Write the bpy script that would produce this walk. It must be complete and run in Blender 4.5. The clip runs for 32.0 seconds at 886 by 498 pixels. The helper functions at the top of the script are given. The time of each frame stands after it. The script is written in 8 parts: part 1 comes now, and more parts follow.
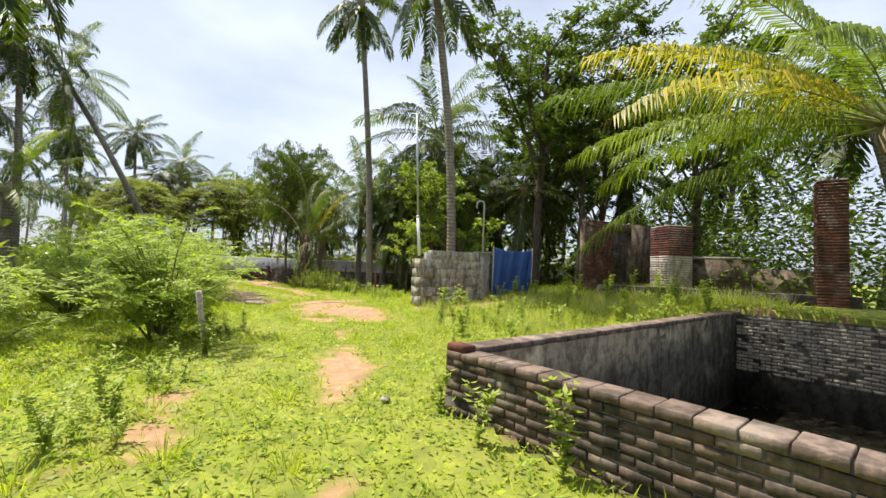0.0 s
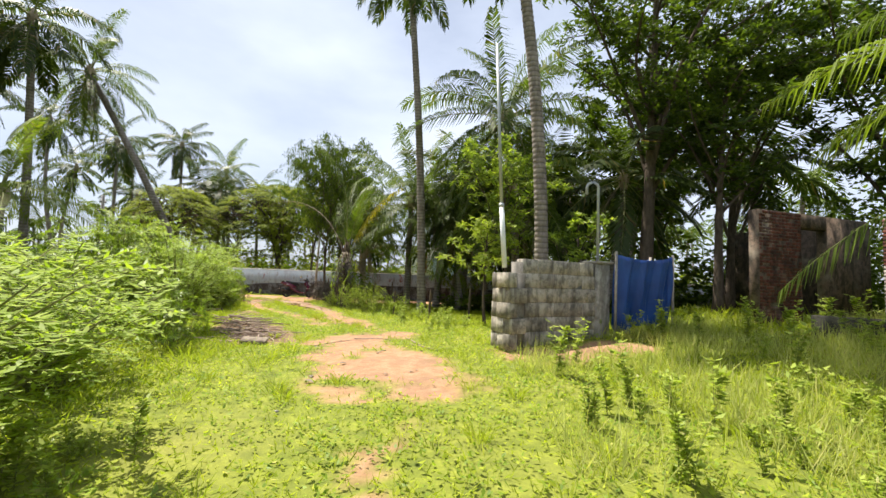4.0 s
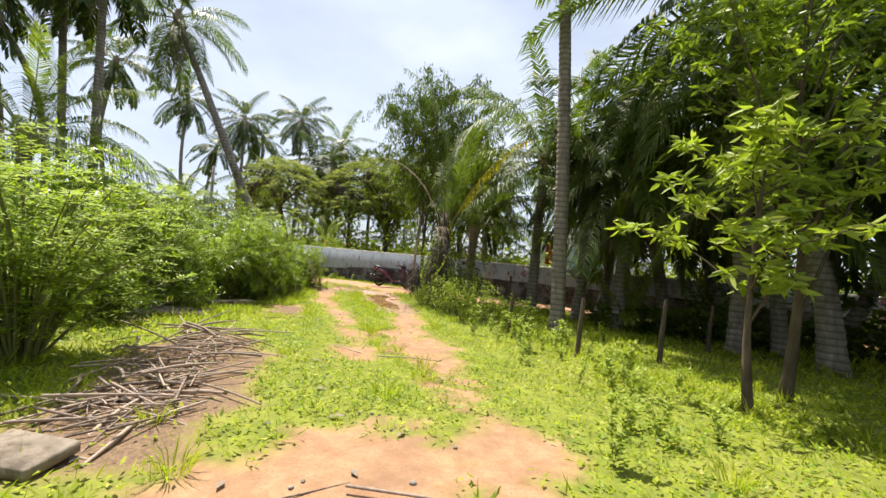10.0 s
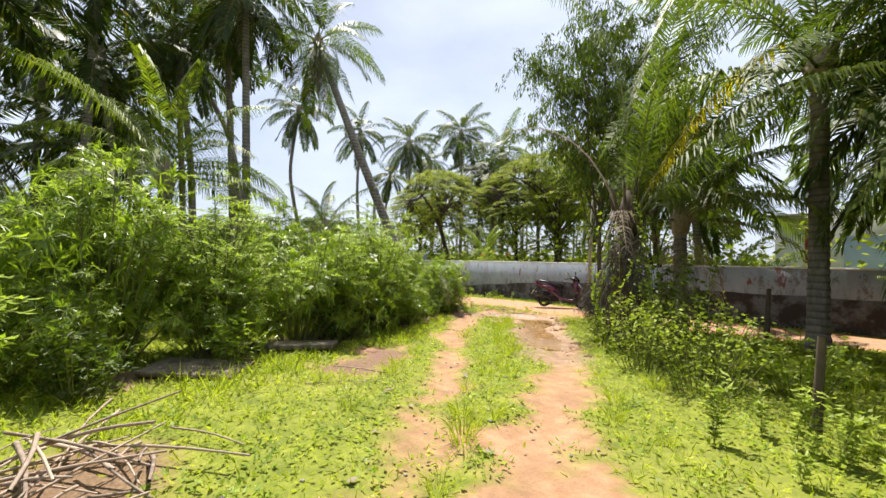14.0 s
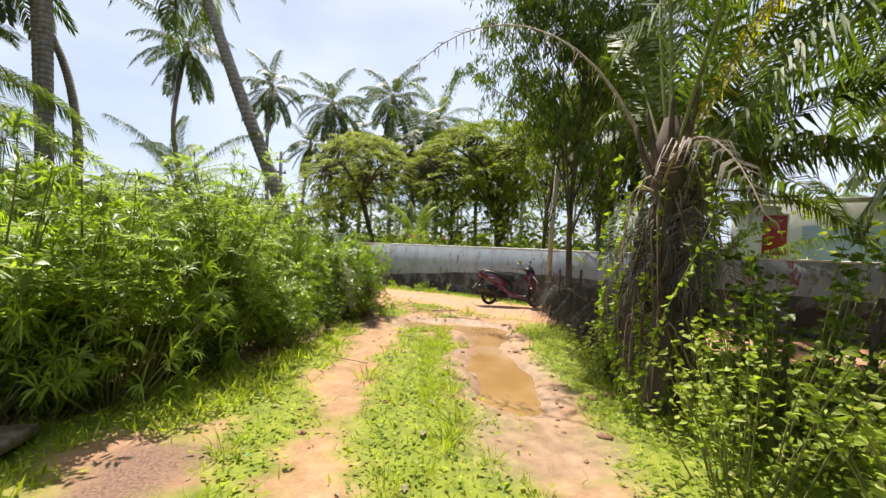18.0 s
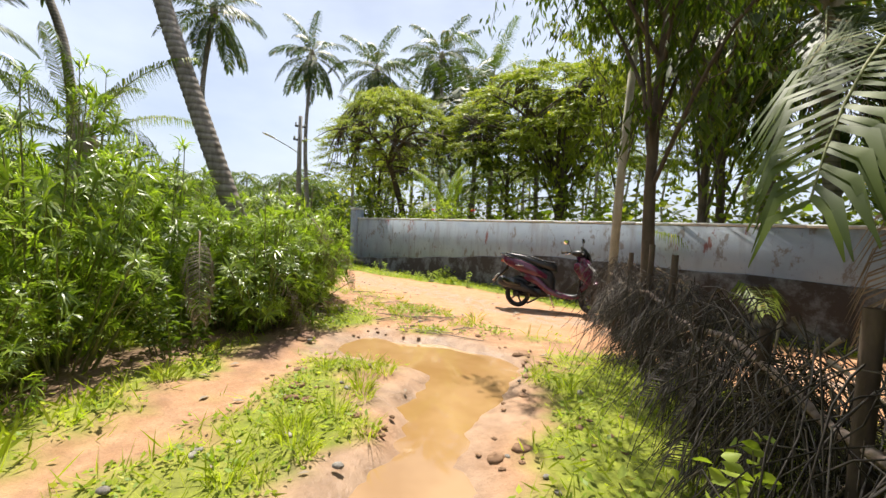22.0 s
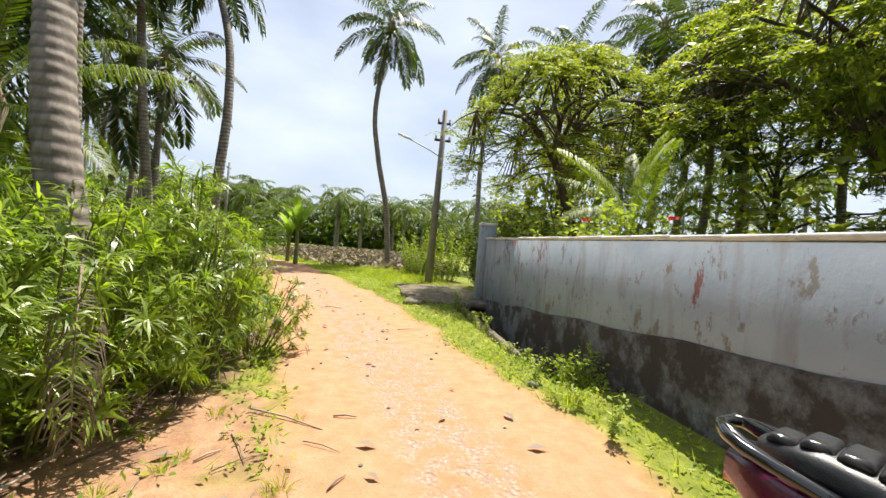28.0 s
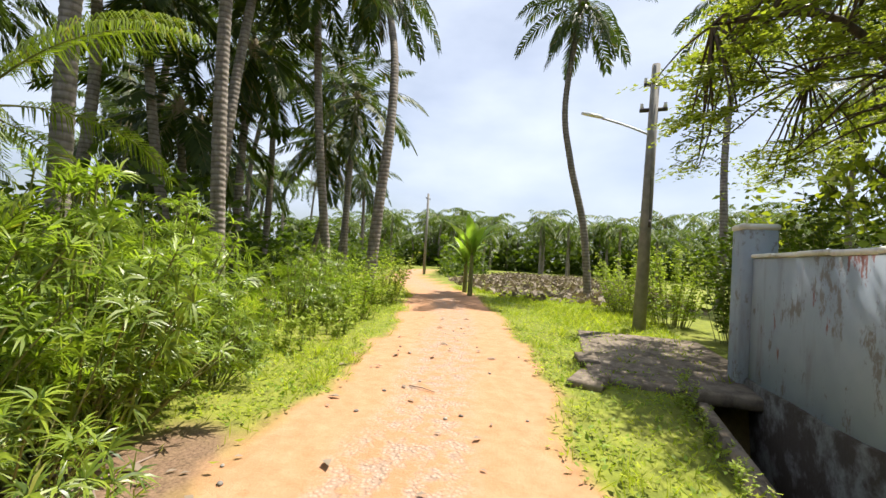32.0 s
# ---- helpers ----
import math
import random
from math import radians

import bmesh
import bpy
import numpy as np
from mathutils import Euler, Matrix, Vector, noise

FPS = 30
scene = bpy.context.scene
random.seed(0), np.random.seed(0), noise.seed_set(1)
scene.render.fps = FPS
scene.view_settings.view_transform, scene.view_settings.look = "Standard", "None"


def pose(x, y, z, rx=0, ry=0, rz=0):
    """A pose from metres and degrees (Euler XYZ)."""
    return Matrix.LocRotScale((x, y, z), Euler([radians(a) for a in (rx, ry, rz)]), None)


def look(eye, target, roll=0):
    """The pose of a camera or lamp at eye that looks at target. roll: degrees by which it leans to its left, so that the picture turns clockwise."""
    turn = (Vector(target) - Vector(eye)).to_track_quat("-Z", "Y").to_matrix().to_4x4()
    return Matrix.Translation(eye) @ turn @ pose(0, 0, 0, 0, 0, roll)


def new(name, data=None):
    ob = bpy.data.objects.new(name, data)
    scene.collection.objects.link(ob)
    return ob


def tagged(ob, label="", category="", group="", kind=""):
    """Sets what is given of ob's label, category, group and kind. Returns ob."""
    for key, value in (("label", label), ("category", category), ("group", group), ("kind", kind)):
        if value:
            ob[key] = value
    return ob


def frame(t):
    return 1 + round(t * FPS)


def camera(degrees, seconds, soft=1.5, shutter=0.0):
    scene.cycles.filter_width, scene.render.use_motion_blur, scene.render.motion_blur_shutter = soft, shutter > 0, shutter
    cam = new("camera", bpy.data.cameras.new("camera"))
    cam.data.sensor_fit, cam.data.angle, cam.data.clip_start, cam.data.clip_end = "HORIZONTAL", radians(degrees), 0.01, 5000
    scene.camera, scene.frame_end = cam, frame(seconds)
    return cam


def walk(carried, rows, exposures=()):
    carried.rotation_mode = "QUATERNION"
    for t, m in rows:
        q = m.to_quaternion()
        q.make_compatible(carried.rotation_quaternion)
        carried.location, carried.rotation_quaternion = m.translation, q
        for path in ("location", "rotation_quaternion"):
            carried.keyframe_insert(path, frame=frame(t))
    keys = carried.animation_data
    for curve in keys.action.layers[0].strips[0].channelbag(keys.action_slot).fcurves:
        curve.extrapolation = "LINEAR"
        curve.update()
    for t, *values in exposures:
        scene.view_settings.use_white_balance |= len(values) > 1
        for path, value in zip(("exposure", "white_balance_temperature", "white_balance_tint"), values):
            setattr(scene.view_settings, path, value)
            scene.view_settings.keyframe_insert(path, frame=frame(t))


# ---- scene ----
cam = camera(94.8, 32.0)
METRES, EYE, TILT, LEAN, TURN = 36.6, 1.5, 0.0, 0.0, 0.0
ROWS = [
    (0.0, 0.0, 0.0, 0.0, -0.1, 2.64, -2.24),
    (0.5, -0.0032, 0.0175, -0.001, 2.93, 2.53, -3.24),
    (1.0, -0.0077, 0.0339, -0.0003, 6.46, 2.63, -4.11),
    (1.5, -0.0127, 0.0489, 0.0005, 9.47, 2.88, -4.51),
    (2.0, -0.0151, 0.0666, 0.0011, 11.3, 3.49, -4.51),
    (2.5, -0.0197, 0.0827, 0.0006, 11.56, 3.91, -4.09),
    (3.0, -0.0217, 0.099, 0.0001, 10.5, 4.06, -3.39),
    (3.5, -0.0246, 0.1169, 0.0017, 8.52, 4.06, -2.57),
    (5.5, -0.0344, 0.173, 0.0047, 3.87, 3.5, -2.12),
    (6.0, -0.0356, 0.1884, 0.0034, 5.0, 3.17, -2.9),
    (6.5, -0.0383, 0.204, 0.0026, 6.47, 2.54, -3.63),
    (7.0, -0.0412, 0.2191, 0.0028, 8.25, 1.91, -4.04),
    (7.5, -0.0446, 0.2375, 0.0036, 11.38, 2.75, -4.05),
    (8.0, -0.0502, 0.2538, 0.0033, 14.57, 3.01, -3.84),
    (8.5, -0.0538, 0.271, 0.002, 17.89, 2.87, -3.85),
    (9.0, -0.0599, 0.2874, 0.0024, 20.72, 2.36, -4.19),
    (9.5, -0.0655, 0.3014, 0.0032, 22.6, 1.81, -4.84),
    (10.0, -0.0697, 0.3186, 0.0026, 23.75, 1.61, -5.3),
    (10.5, -0.0753, 0.3331, 0.0024, 23.94, 1.74, -5.34),
    (11.0, -0.0781, 0.348, 0.0024, 24.27, 1.91, -4.88),
    (11.5, -0.0814, 0.3653, 0.0034, 26.17, 2.17, -4.38),
    (12.0, -0.0868, 0.3795, 0.0036, 29.53, 2.35, -4.04),
    (12.5, -0.0913, 0.3949, 0.0027, 34.91, 2.7, -4.19),
    (13.0, -0.0996, 0.4099, 0.0027, 44.63, 2.36, -3.56),
    (13.5, -0.1077, 0.4227, 0.0037, 49.22, 2.2, -1.56),
    (15.5, -0.1503, 0.4676, 0.0024, 47.56, 0.41, -1.51),
    (16.0, -0.1625, 0.4747, 0.0033, 45.32, 0.13, -1.19),
    (16.5, -0.1715, 0.4862, 0.0024, 42.02, 0.08, -1.06),
    (17.0, -0.1806, 0.496, 0.0026, 39.76, 0.06, -1.42),
    (17.5, -0.1872, 0.5059, 0.0026, 38.45, -0.06, -2.05),
    (18.0, -0.1923, 0.5209, 0.003, 39.86, -0.02, -2.68),
    (18.5, -0.198, 0.5332, 0.0019, 37.98, -0.0, -2.79),
    (19.0, -0.2005, 0.5475, 0.0002, 36.47, -0.29, -2.98),
    (19.5, -0.2048, 0.5632, 0.0004, 40.03, 0.2, -3.43),
    (20.0, -0.2094, 0.5778, 0.0002, 41.68, -0.29, -3.67),
    (20.5, -0.2146, 0.5943, -0.0001, 44.19, -1.23, -3.36),
    (21.0, -0.2228, 0.6074, -0.0009, 46.31, -2.43, -2.83),
    (21.5, -0.229, 0.6207, -0.0016, 48.2, -2.86, -2.52),
    (22.0, -0.2369, 0.6339, -0.0012, 50.29, -2.86, -2.52),
    (22.5, -0.2454, 0.6459, -0.0011, 52.33, -2.57, -2.87),
    (23.0, -0.2537, 0.6601, -0.002, 54.31, -1.92, -3.23),
    (23.5, -0.2633, 0.671, -0.002, 56.1, -1.28, -3.49),
    (24.0, -0.2721, 0.6823, -0.0012, 57.52, -0.85, -3.55),
    (24.5, -0.2817, 0.6952, -0.0, 58.71, -0.85, -3.63),
    (26.5, -0.3217, 0.7417, -0.0016, 67.15, -1.85, -3.93),
    (27.0, -0.3334, 0.7545, -0.0007, 71.69, -1.43, -4.05),
    (27.5, -0.346, 0.763, -0.0005, 76.73, -1.02, -4.3),
    (28.0, -0.3583, 0.7714, -0.001, 80.55, -0.58, -4.76),
    (28.5, -0.3725, 0.7785, 0.0005, 85.45, -0.63, -5.46),
    (29.0, -0.3869, 0.7824, 0.002, 87.72, -0.95, -4.93),
    (29.5, -0.4008, 0.7891, 0.0016, 90.9, -0.59, -4.02),
    (30.0, -0.4148, 0.7928, 0.0014, 94.51, 0.04, -4.03),
    (30.5, -0.4286, 0.7958, 0.0022, 98.61, 0.37, -4.05),
    (31.0, -0.4441, 0.7988, 0.0024, 102.81, 0.68, -3.92),
    (31.5, -0.459, 0.7981, 0.0015, 106.77, 0.9, -3.63),
    (32.0, -0.4742, 0.7989, 0.0001, 110.38, 1.08, -3.18),
]
walk(cam, [(t, pose(0, 0, EYE, TILT, LEAN, TURN) @ pose(METRES * x, METRES * y, METRES * z, 90 + pitch, roll, yaw)) for t, x, y, z, yaw, pitch, roll in ROWS])

# ---- light ----
SUN_AZ, SUN_EL = radians(60.0), radians(64.0)   # from +y towards -x, and above the horizon
SUN_TO = Vector((-math.sin(SUN_AZ) * math.cos(SUN_EL), math.cos(SUN_AZ) * math.cos(SUN_EL), math.sin(SUN_EL)))
sun_data = bpy.data.lights.new("sun", "SUN")
sun_data.energy, sun_data.angle, sun_data.color = 5.0, radians(0.55), (1.0, 0.93, 0.83)
sun = new("sun", sun_data)
sun.matrix_world = look((0, 0, 60), Vector((0, 0, 60)) - SUN_TO)

world = bpy.data.worlds.new("world")
scene.world = world
world.use_nodes = True
wn, wl = world.node_tree.nodes, world.node_tree.links
wn.clear()
sky = wn.new("ShaderNodeTexSky")
sky.sky_type, sky.sun_disc = "NISHITA", False
sky.sun_elevation, sky.sun_rotation = SUN_EL, -SUN_AZ
sky.air_density, sky.dust_density, sky.ozone_density = 1.0, 2.0, 1.5
wtc = wn.new("ShaderNodeTexCoord")
wmap = wn.new("ShaderNodeMapping")
wmap.inputs["Scale"].default_value = (1.0, 1.0, 2.4)
wnoise = wn.new("ShaderNodeTexNoise")
wnoise.inputs["Scale"].default_value, wnoise.inputs["Detail"].default_value = 1.7, 6.0
wramp = wn.new("ShaderNodeMapRange")
wramp.inputs["From Min"].default_value, wramp.inputs["From Max"].default_value = 0.36, 0.68
wramp.inputs["To Min"].default_value, wramp.inputs["To Max"].default_value = 0.36, 0.94
wmix = wn.new("ShaderNodeMix")
wmix.data_type = "RGBA"
wmix.inputs["B"].default_value = (8.2, 9.0, 10.7, 1)       # bright thin cloud
wbg = wn.new("ShaderNodeBackground")
wbg.inputs["Strength"].default_value = 0.061
scene.view_settings.exposure = 0.97
wout = wn.new("ShaderNodeOutputWorld")
wl.new(wtc.outputs["Generated"], wmap.inputs["Vector"])
wl.new(wmap.outputs["Vector"], wnoise.inputs["Vector"])
wl.new(wnoise.outputs["Fac"], wramp.inputs["Value"])
wl.new(wramp.outputs["Result"], wmix.inputs["Factor"])
wl.new(sky.outputs["Color"], wmix.inputs["A"])
wl.new(wmix.outputs["Result"], wbg.inputs["Color"])
wl.new(wbg.outputs["Background"], wout.inputs["Surface"])


# ---- materials ----
class Mat:
    """A node material under construction."""

    def __init__(self, name):
        self.m = bpy.data.materials.new(name)
        self.m.use_nodes = True
        self.n, self.l = self.m.node_tree.nodes, self.m.node_tree.links
        self.n.clear()
        self.out = self.n.new("ShaderNodeOutputMaterial")
        self.coord = self.n.new("ShaderNodeTexCoord")

    def node(self, kind, **ins):
        nd = self.n.new(kind)
        for key, val in ins.items():
            sock = nd.inputs[key.replace("_", " ")]
            if isinstance(val, bpy.types.NodeSocket):
                self.l.new(val, sock)
            else:
                sock.default_value = val
        return nd

    def noise(self, scale, detail=4.0, rough=0.55, space="Object", stretch=None):
        vec = self.coord.outputs[space]
        if stretch:
            vec = self.node("ShaderNodeMapping", Vector=vec, Scale=stretch).outputs["Vector"]
        return self.node("ShaderNodeTexNoise", Vector=vec, Scale=scale, Detail=detail, Roughness=rough).outputs["Fac"]

    def ramp(self, fac, lo, hi, a=0.0, b=1.0):
        nd = self.node("ShaderNodeMapRange", Value=fac)
        nd.inputs["From Min"].default_value, nd.inputs["From Max"].default_value = lo, hi
        nd.inputs["To Min"].default_value, nd.inputs["To Max"].default_value = a, b
        return nd.outputs["Result"]

    def mix(self, fac, a, b, blend="MIX"):
        nd = self.n.new("ShaderNodeMix")
        nd.data_type, nd.blend_type = "RGBA", blend
        for key, val in (("Factor", fac), ("A", a), ("B", b)):
            if isinstance(val, bpy.types.NodeSocket):
                self.l.new(val, nd.inputs[key])
            elif key == "Factor":
                nd.inputs[key].default_value = val
            else:
                nd.inputs[key].default_value = (*val, 1)
        return nd.outputs["Result"]

    def math(self, op, a, b=0.0):
        nd = self.n.new("ShaderNodeMath")
        nd.operation = op
        for i, val in enumerate((a, b)):
            if isinstance(val, bpy.types.NodeSocket):
                self.l.new(val, nd.inputs[i])
            else:
                nd.inputs[i].default_value = val
        return nd.outputs[0]

    def attr(self, name):
        nd = self.n.new("ShaderNodeAttribute")
        nd.attribute_name = name
        return nd.outputs["Fac"]

    def island(self):
        return self.n.new("ShaderNodeNewGeometry").outputs["Random Per Island"]

    def obj_random(self):
        return self.n.new("ShaderNodeObjectInfo").outputs["Random"]

    def bump(self, height, strength=0.4, distance=0.01):
        return self.node("ShaderNodeBump", Height=height, Strength=strength, Distance=distance).outputs["Normal"]

    def finish(self, color, rough=0.8, metal=0.0, normal=None, spec=0.5, coat=0.0):
        bsdf = self.n.new("ShaderNodeBsdfPrincipled")
        for key, val in (("Base Color", color), ("Roughness", rough), ("Metallic", metal), ("Specular IOR Level", spec), ("Coat Weight", coat)):
            if isinstance(val, bpy.types.NodeSocket):
                self.l.new(val, bsdf.inputs[key])
            elif key == "Base Color":
                bsdf.inputs[key].default_value = (*val, 1)
            else:
                bsdf.inputs[key].default_value = val
        if normal is not None:
            self.l.new(normal, bsdf.inputs["Normal"])
        self.l.new(bsdf.outputs["BSDF"], self.out.inputs["Surface"])
        return self.m

    def leafy(self, color, through_color, share=0.35, rough=0.45, spec=0.4):
        bsdf = self.node("ShaderNodeBsdfPrincipled", Roughness=rough)
        bsdf.inputs["Specular IOR Level"].default_value = spec
        trans = self.n.new("ShaderNodeBsdfTranslucent")
        self.l.new(color, bsdf.inputs["Base Color"])
        self.l.new(through_color, trans.inputs["Color"])
        mx = self.n.new("ShaderNodeMixShader")
        mx.inputs[0].default_value = share
        self.l.new(bsdf.outputs["BSDF"], mx.inputs[1])
        self.l.new(trans.outputs["BSDF"], mx.inputs[2])
        self.l.new(mx.outputs["Shader"], self.out.inputs["Surface"])
        return self.m


def leaf_material(name, dark, light, yellow=None, glow=(1.65, 1.8, 0.75), share=0.35, rough=0.5, spec=0.28, dead=0.0, patch=(3.0, 0.4)):
    """Leaves: tone varies leaf by leaf and plant by plant; light shines through them."""
    m = Mat(name)
    rnd = m.island()
    col = m.mix(m.ramp(rnd, 0.0, 1.0), dark, light)
    if yellow:
        col = m.mix(m.ramp(m.math("FRACT", m.math("MULTIPLY", rnd, 17.3)), 1.0 - dead, 1.0 - dead + 0.02), col, yellow)
    col = m.mix(m.ramp(m.obj_random(), 0.0, 1.0, 0.0, 0.35), col, light)
    col = m.mix(m.ramp(m.noise(patch[0], 3.0), 0.35, 0.72, 0.0, patch[1]), col, dark)
    tr = m.mix(1.0, col, glow, "MULTIPLY")
    return m.leafy(col, tr, share, rough, spec)


M_PALM = leaf_material("palm_leaf", (0.038, 0.062, 0.010), (0.12, 0.165, 0.022), (0.30, 0.22, 0.04), share=0.36, rough=0.52, spec=0.25, dead=0.015)
M_PALM_YOUNG = leaf_material("young_palm_leaf", (0.07, 0.11, 0.012), (0.20, 0.25, 0.028), (0.34, 0.26, 0.05), share=0.38, rough=0.5, spec=0.3, dead=0.02)
M_PALM_YELLOW = leaf_material("yellowing_palm_leaf", (0.26, 0.26, 0.014), (0.52, 0.39, 0.018), share=0.45, rough=0.6, spec=0.1)
M_PALM_TURNING = leaf_material("turning_palm_leaf", (0.14, 0.16, 0.014), (0.36, 0.30, 0.02), (0.5, 0.36, 0.03), share=0.42, rough=0.5, spec=0.3, dead=0.25)
M_PALM_DRY = leaf_material("dry_palm_leaf", (0.11, 0.085, 0.06), (0.34, 0.28, 0.21), glow=(1.1, 1.0, 0.8), share=0.12, rough=0.7, spec=0.25)
# Weathered dry leaf, its albedo lowered to carry the shade over the fence.
M_FENCE_LEAF_SHADED = leaf_material("weathered_shaded_frond_leaf", (0.018, 0.016, 0.014), (0.15, 0.132, 0.115), glow=(1.1, 1.0, 0.8), share=0.08, rough=0.75, spec=0.2)
# Darker copy of palm_leaf: the shade of the crowns is in its colour.
M_PALM_SHADED = leaf_material("shaded_palm_leaf", (0.024, 0.040, 0.010), (0.070, 0.098, 0.020), (0.2, 0.14, 0.05), share=0.32, rough=0.5, spec=0.25, dead=0.04)
M_SHRUB = leaf_material("oleander_leaf", (0.055, 0.10, 0.014), (0.31, 0.395, 0.045), (0.38, 0.36, 0.07), share=0.42, rough=0.36, spec=0.45, dead=0.02)
M_FEATHER = leaf_material("feathery_leaf", (0.14, 0.215, 0.022), (0.36, 0.43, 0.055), share=0.42, rough=0.5)
M_TREE = leaf_material("layered_tree_leaf", (0.075, 0.105, 0.018), (0.23, 0.265, 0.046), (0.34, 0.30, 0.05), glow=(2.0, 2.05, 0.65), share=0.48, rough=0.5, dead=0.03)
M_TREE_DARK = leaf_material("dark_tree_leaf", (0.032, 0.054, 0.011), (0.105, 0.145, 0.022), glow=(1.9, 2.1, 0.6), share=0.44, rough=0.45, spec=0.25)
M_VINE = leaf_material("vine_leaf", (0.13, 0.20, 0.015), (0.36, 0.43, 0.045), share=0.42, rough=0.45)
M_SAPLING = leaf_material("sapling_leaf", (0.075, 0.125, 0.016), (0.26, 0.33, 0.045), (0.44, 0.52, 0.07), share=0.40, rough=0.38, spec=0.4, dead=0.16)
M_WEED = leaf_material("weed_leaf", (0.14, 0.20, 0.022), (0.37, 0.43, 0.07), (0.38, 0.35, 0.14), share=0.35, rough=0.55, dead=0.05)
M_GRASS = leaf_material("grass_blade", (0.18, 0.235, 0.020), (0.47, 0.495, 0.058), (0.50, 0.45, 0.15), share=0.42, rough=0.6, spec=0.12, dead=0.06, patch=(2.4, 0.85))
M_STRAW = leaf_material("pale_grass_blade", (0.26, 0.29, 0.07), (0.52, 0.53, 0.20), (0.55, 0.48, 0.22), share=0.4, rough=0.6, spec=0.2, dead=0.1)
M_HERB = leaf_material("broad_herb_leaf", (0.085, 0.15, 0.018), (0.31, 0.40, 0.05), (0.42, 0.40, 0.10), share=0.36, rough=0.5, spec=0.25, dead=0.04, patch=(1.6, 0.6))
M_HIBISCUS = leaf_material("red_petal", (0.55, 0.02, 0.03), (0.75, 0.05, 0.06), glow=(1, 1, 1), share=0.3)
M_BANANA = leaf_material("banana_leaf", (0.14, 0.24, 0.035), (0.28, 0.38, 0.07), share=0.45, rough=0.4)


def bark_material(name, a, b, ring=0.0, scale=9.0, rough=0.9, vary=False):
    m = Mat(name)
    n1 = m.noise(scale, 5.0, 0.65, stretch=(1, 1, 0.35))
    n2 = m.noise(1.3, 3.0)
    col = m.mix(m.ramp(n1, 0.3, 0.7), a, b)
    col = m.mix(m.ramp(n2, 0.45, 0.75, 0, 0.5), col, tuple(0.55 * c for c in a))
    if vary:
        col = m.mix(m.ramp(m.obj_random(), 0.2, 0.8, 0.0, 0.75), col, tuple(1.25 * c for c in b))
    h = n1
    if ring:
        w = m.node("ShaderNodeTexWave", Vector=m.coord.outputs["Object"], Scale=ring, Distortion=1.6, Detail=2.0)
        w.bands_direction = "Z"
        col = m.mix(m.ramp(w.outputs["Fac"], 0.0, 0.35, 0.5, 0.0), col, tuple(0.4 * c for c in a))
        h = m.math("ADD", n1, w.outputs["Fac"])
    return m.finish(col, rough, normal=m.bump(h, 0.6, 0.02), spec=0.2)


M_PALM_BARK = bark_material("palm_bark", (0.16, 0.135, 0.11), (0.34, 0.30, 0.26), ring=2.2)
M_BARK = bark_material("dark_bark", (0.06, 0.045, 0.035), (0.15, 0.115, 0.085))
M_BARK_PALE = bark_material("pale_bark", (0.30, 0.28, 0.22), (0.52, 0.49, 0.40))
M_STEM = bark_material("green_brown_stem", (0.13, 0.15, 0.045), (0.26, 0.25, 0.10), scale=20)
M_DEADWOOD = bark_material("dead_wood", (0.22, 0.19, 0.16), (0.50, 0.45, 0.38), scale=22)
M_STICK = bark_material("dry_stick", (0.075, 0.052, 0.042), (0.38, 0.30, 0.24), scale=14, vary=True)
M_RACHIS = bark_material("frond_stalk", (0.13, 0.15, 0.045), (0.27, 0.27, 0.10), scale=12, rough=0.5)
M_RACHIS_DRY = bark_material("dry_frond_stalk", (0.20, 0.15, 0.10), (0.46, 0.38, 0.28), scale=12)


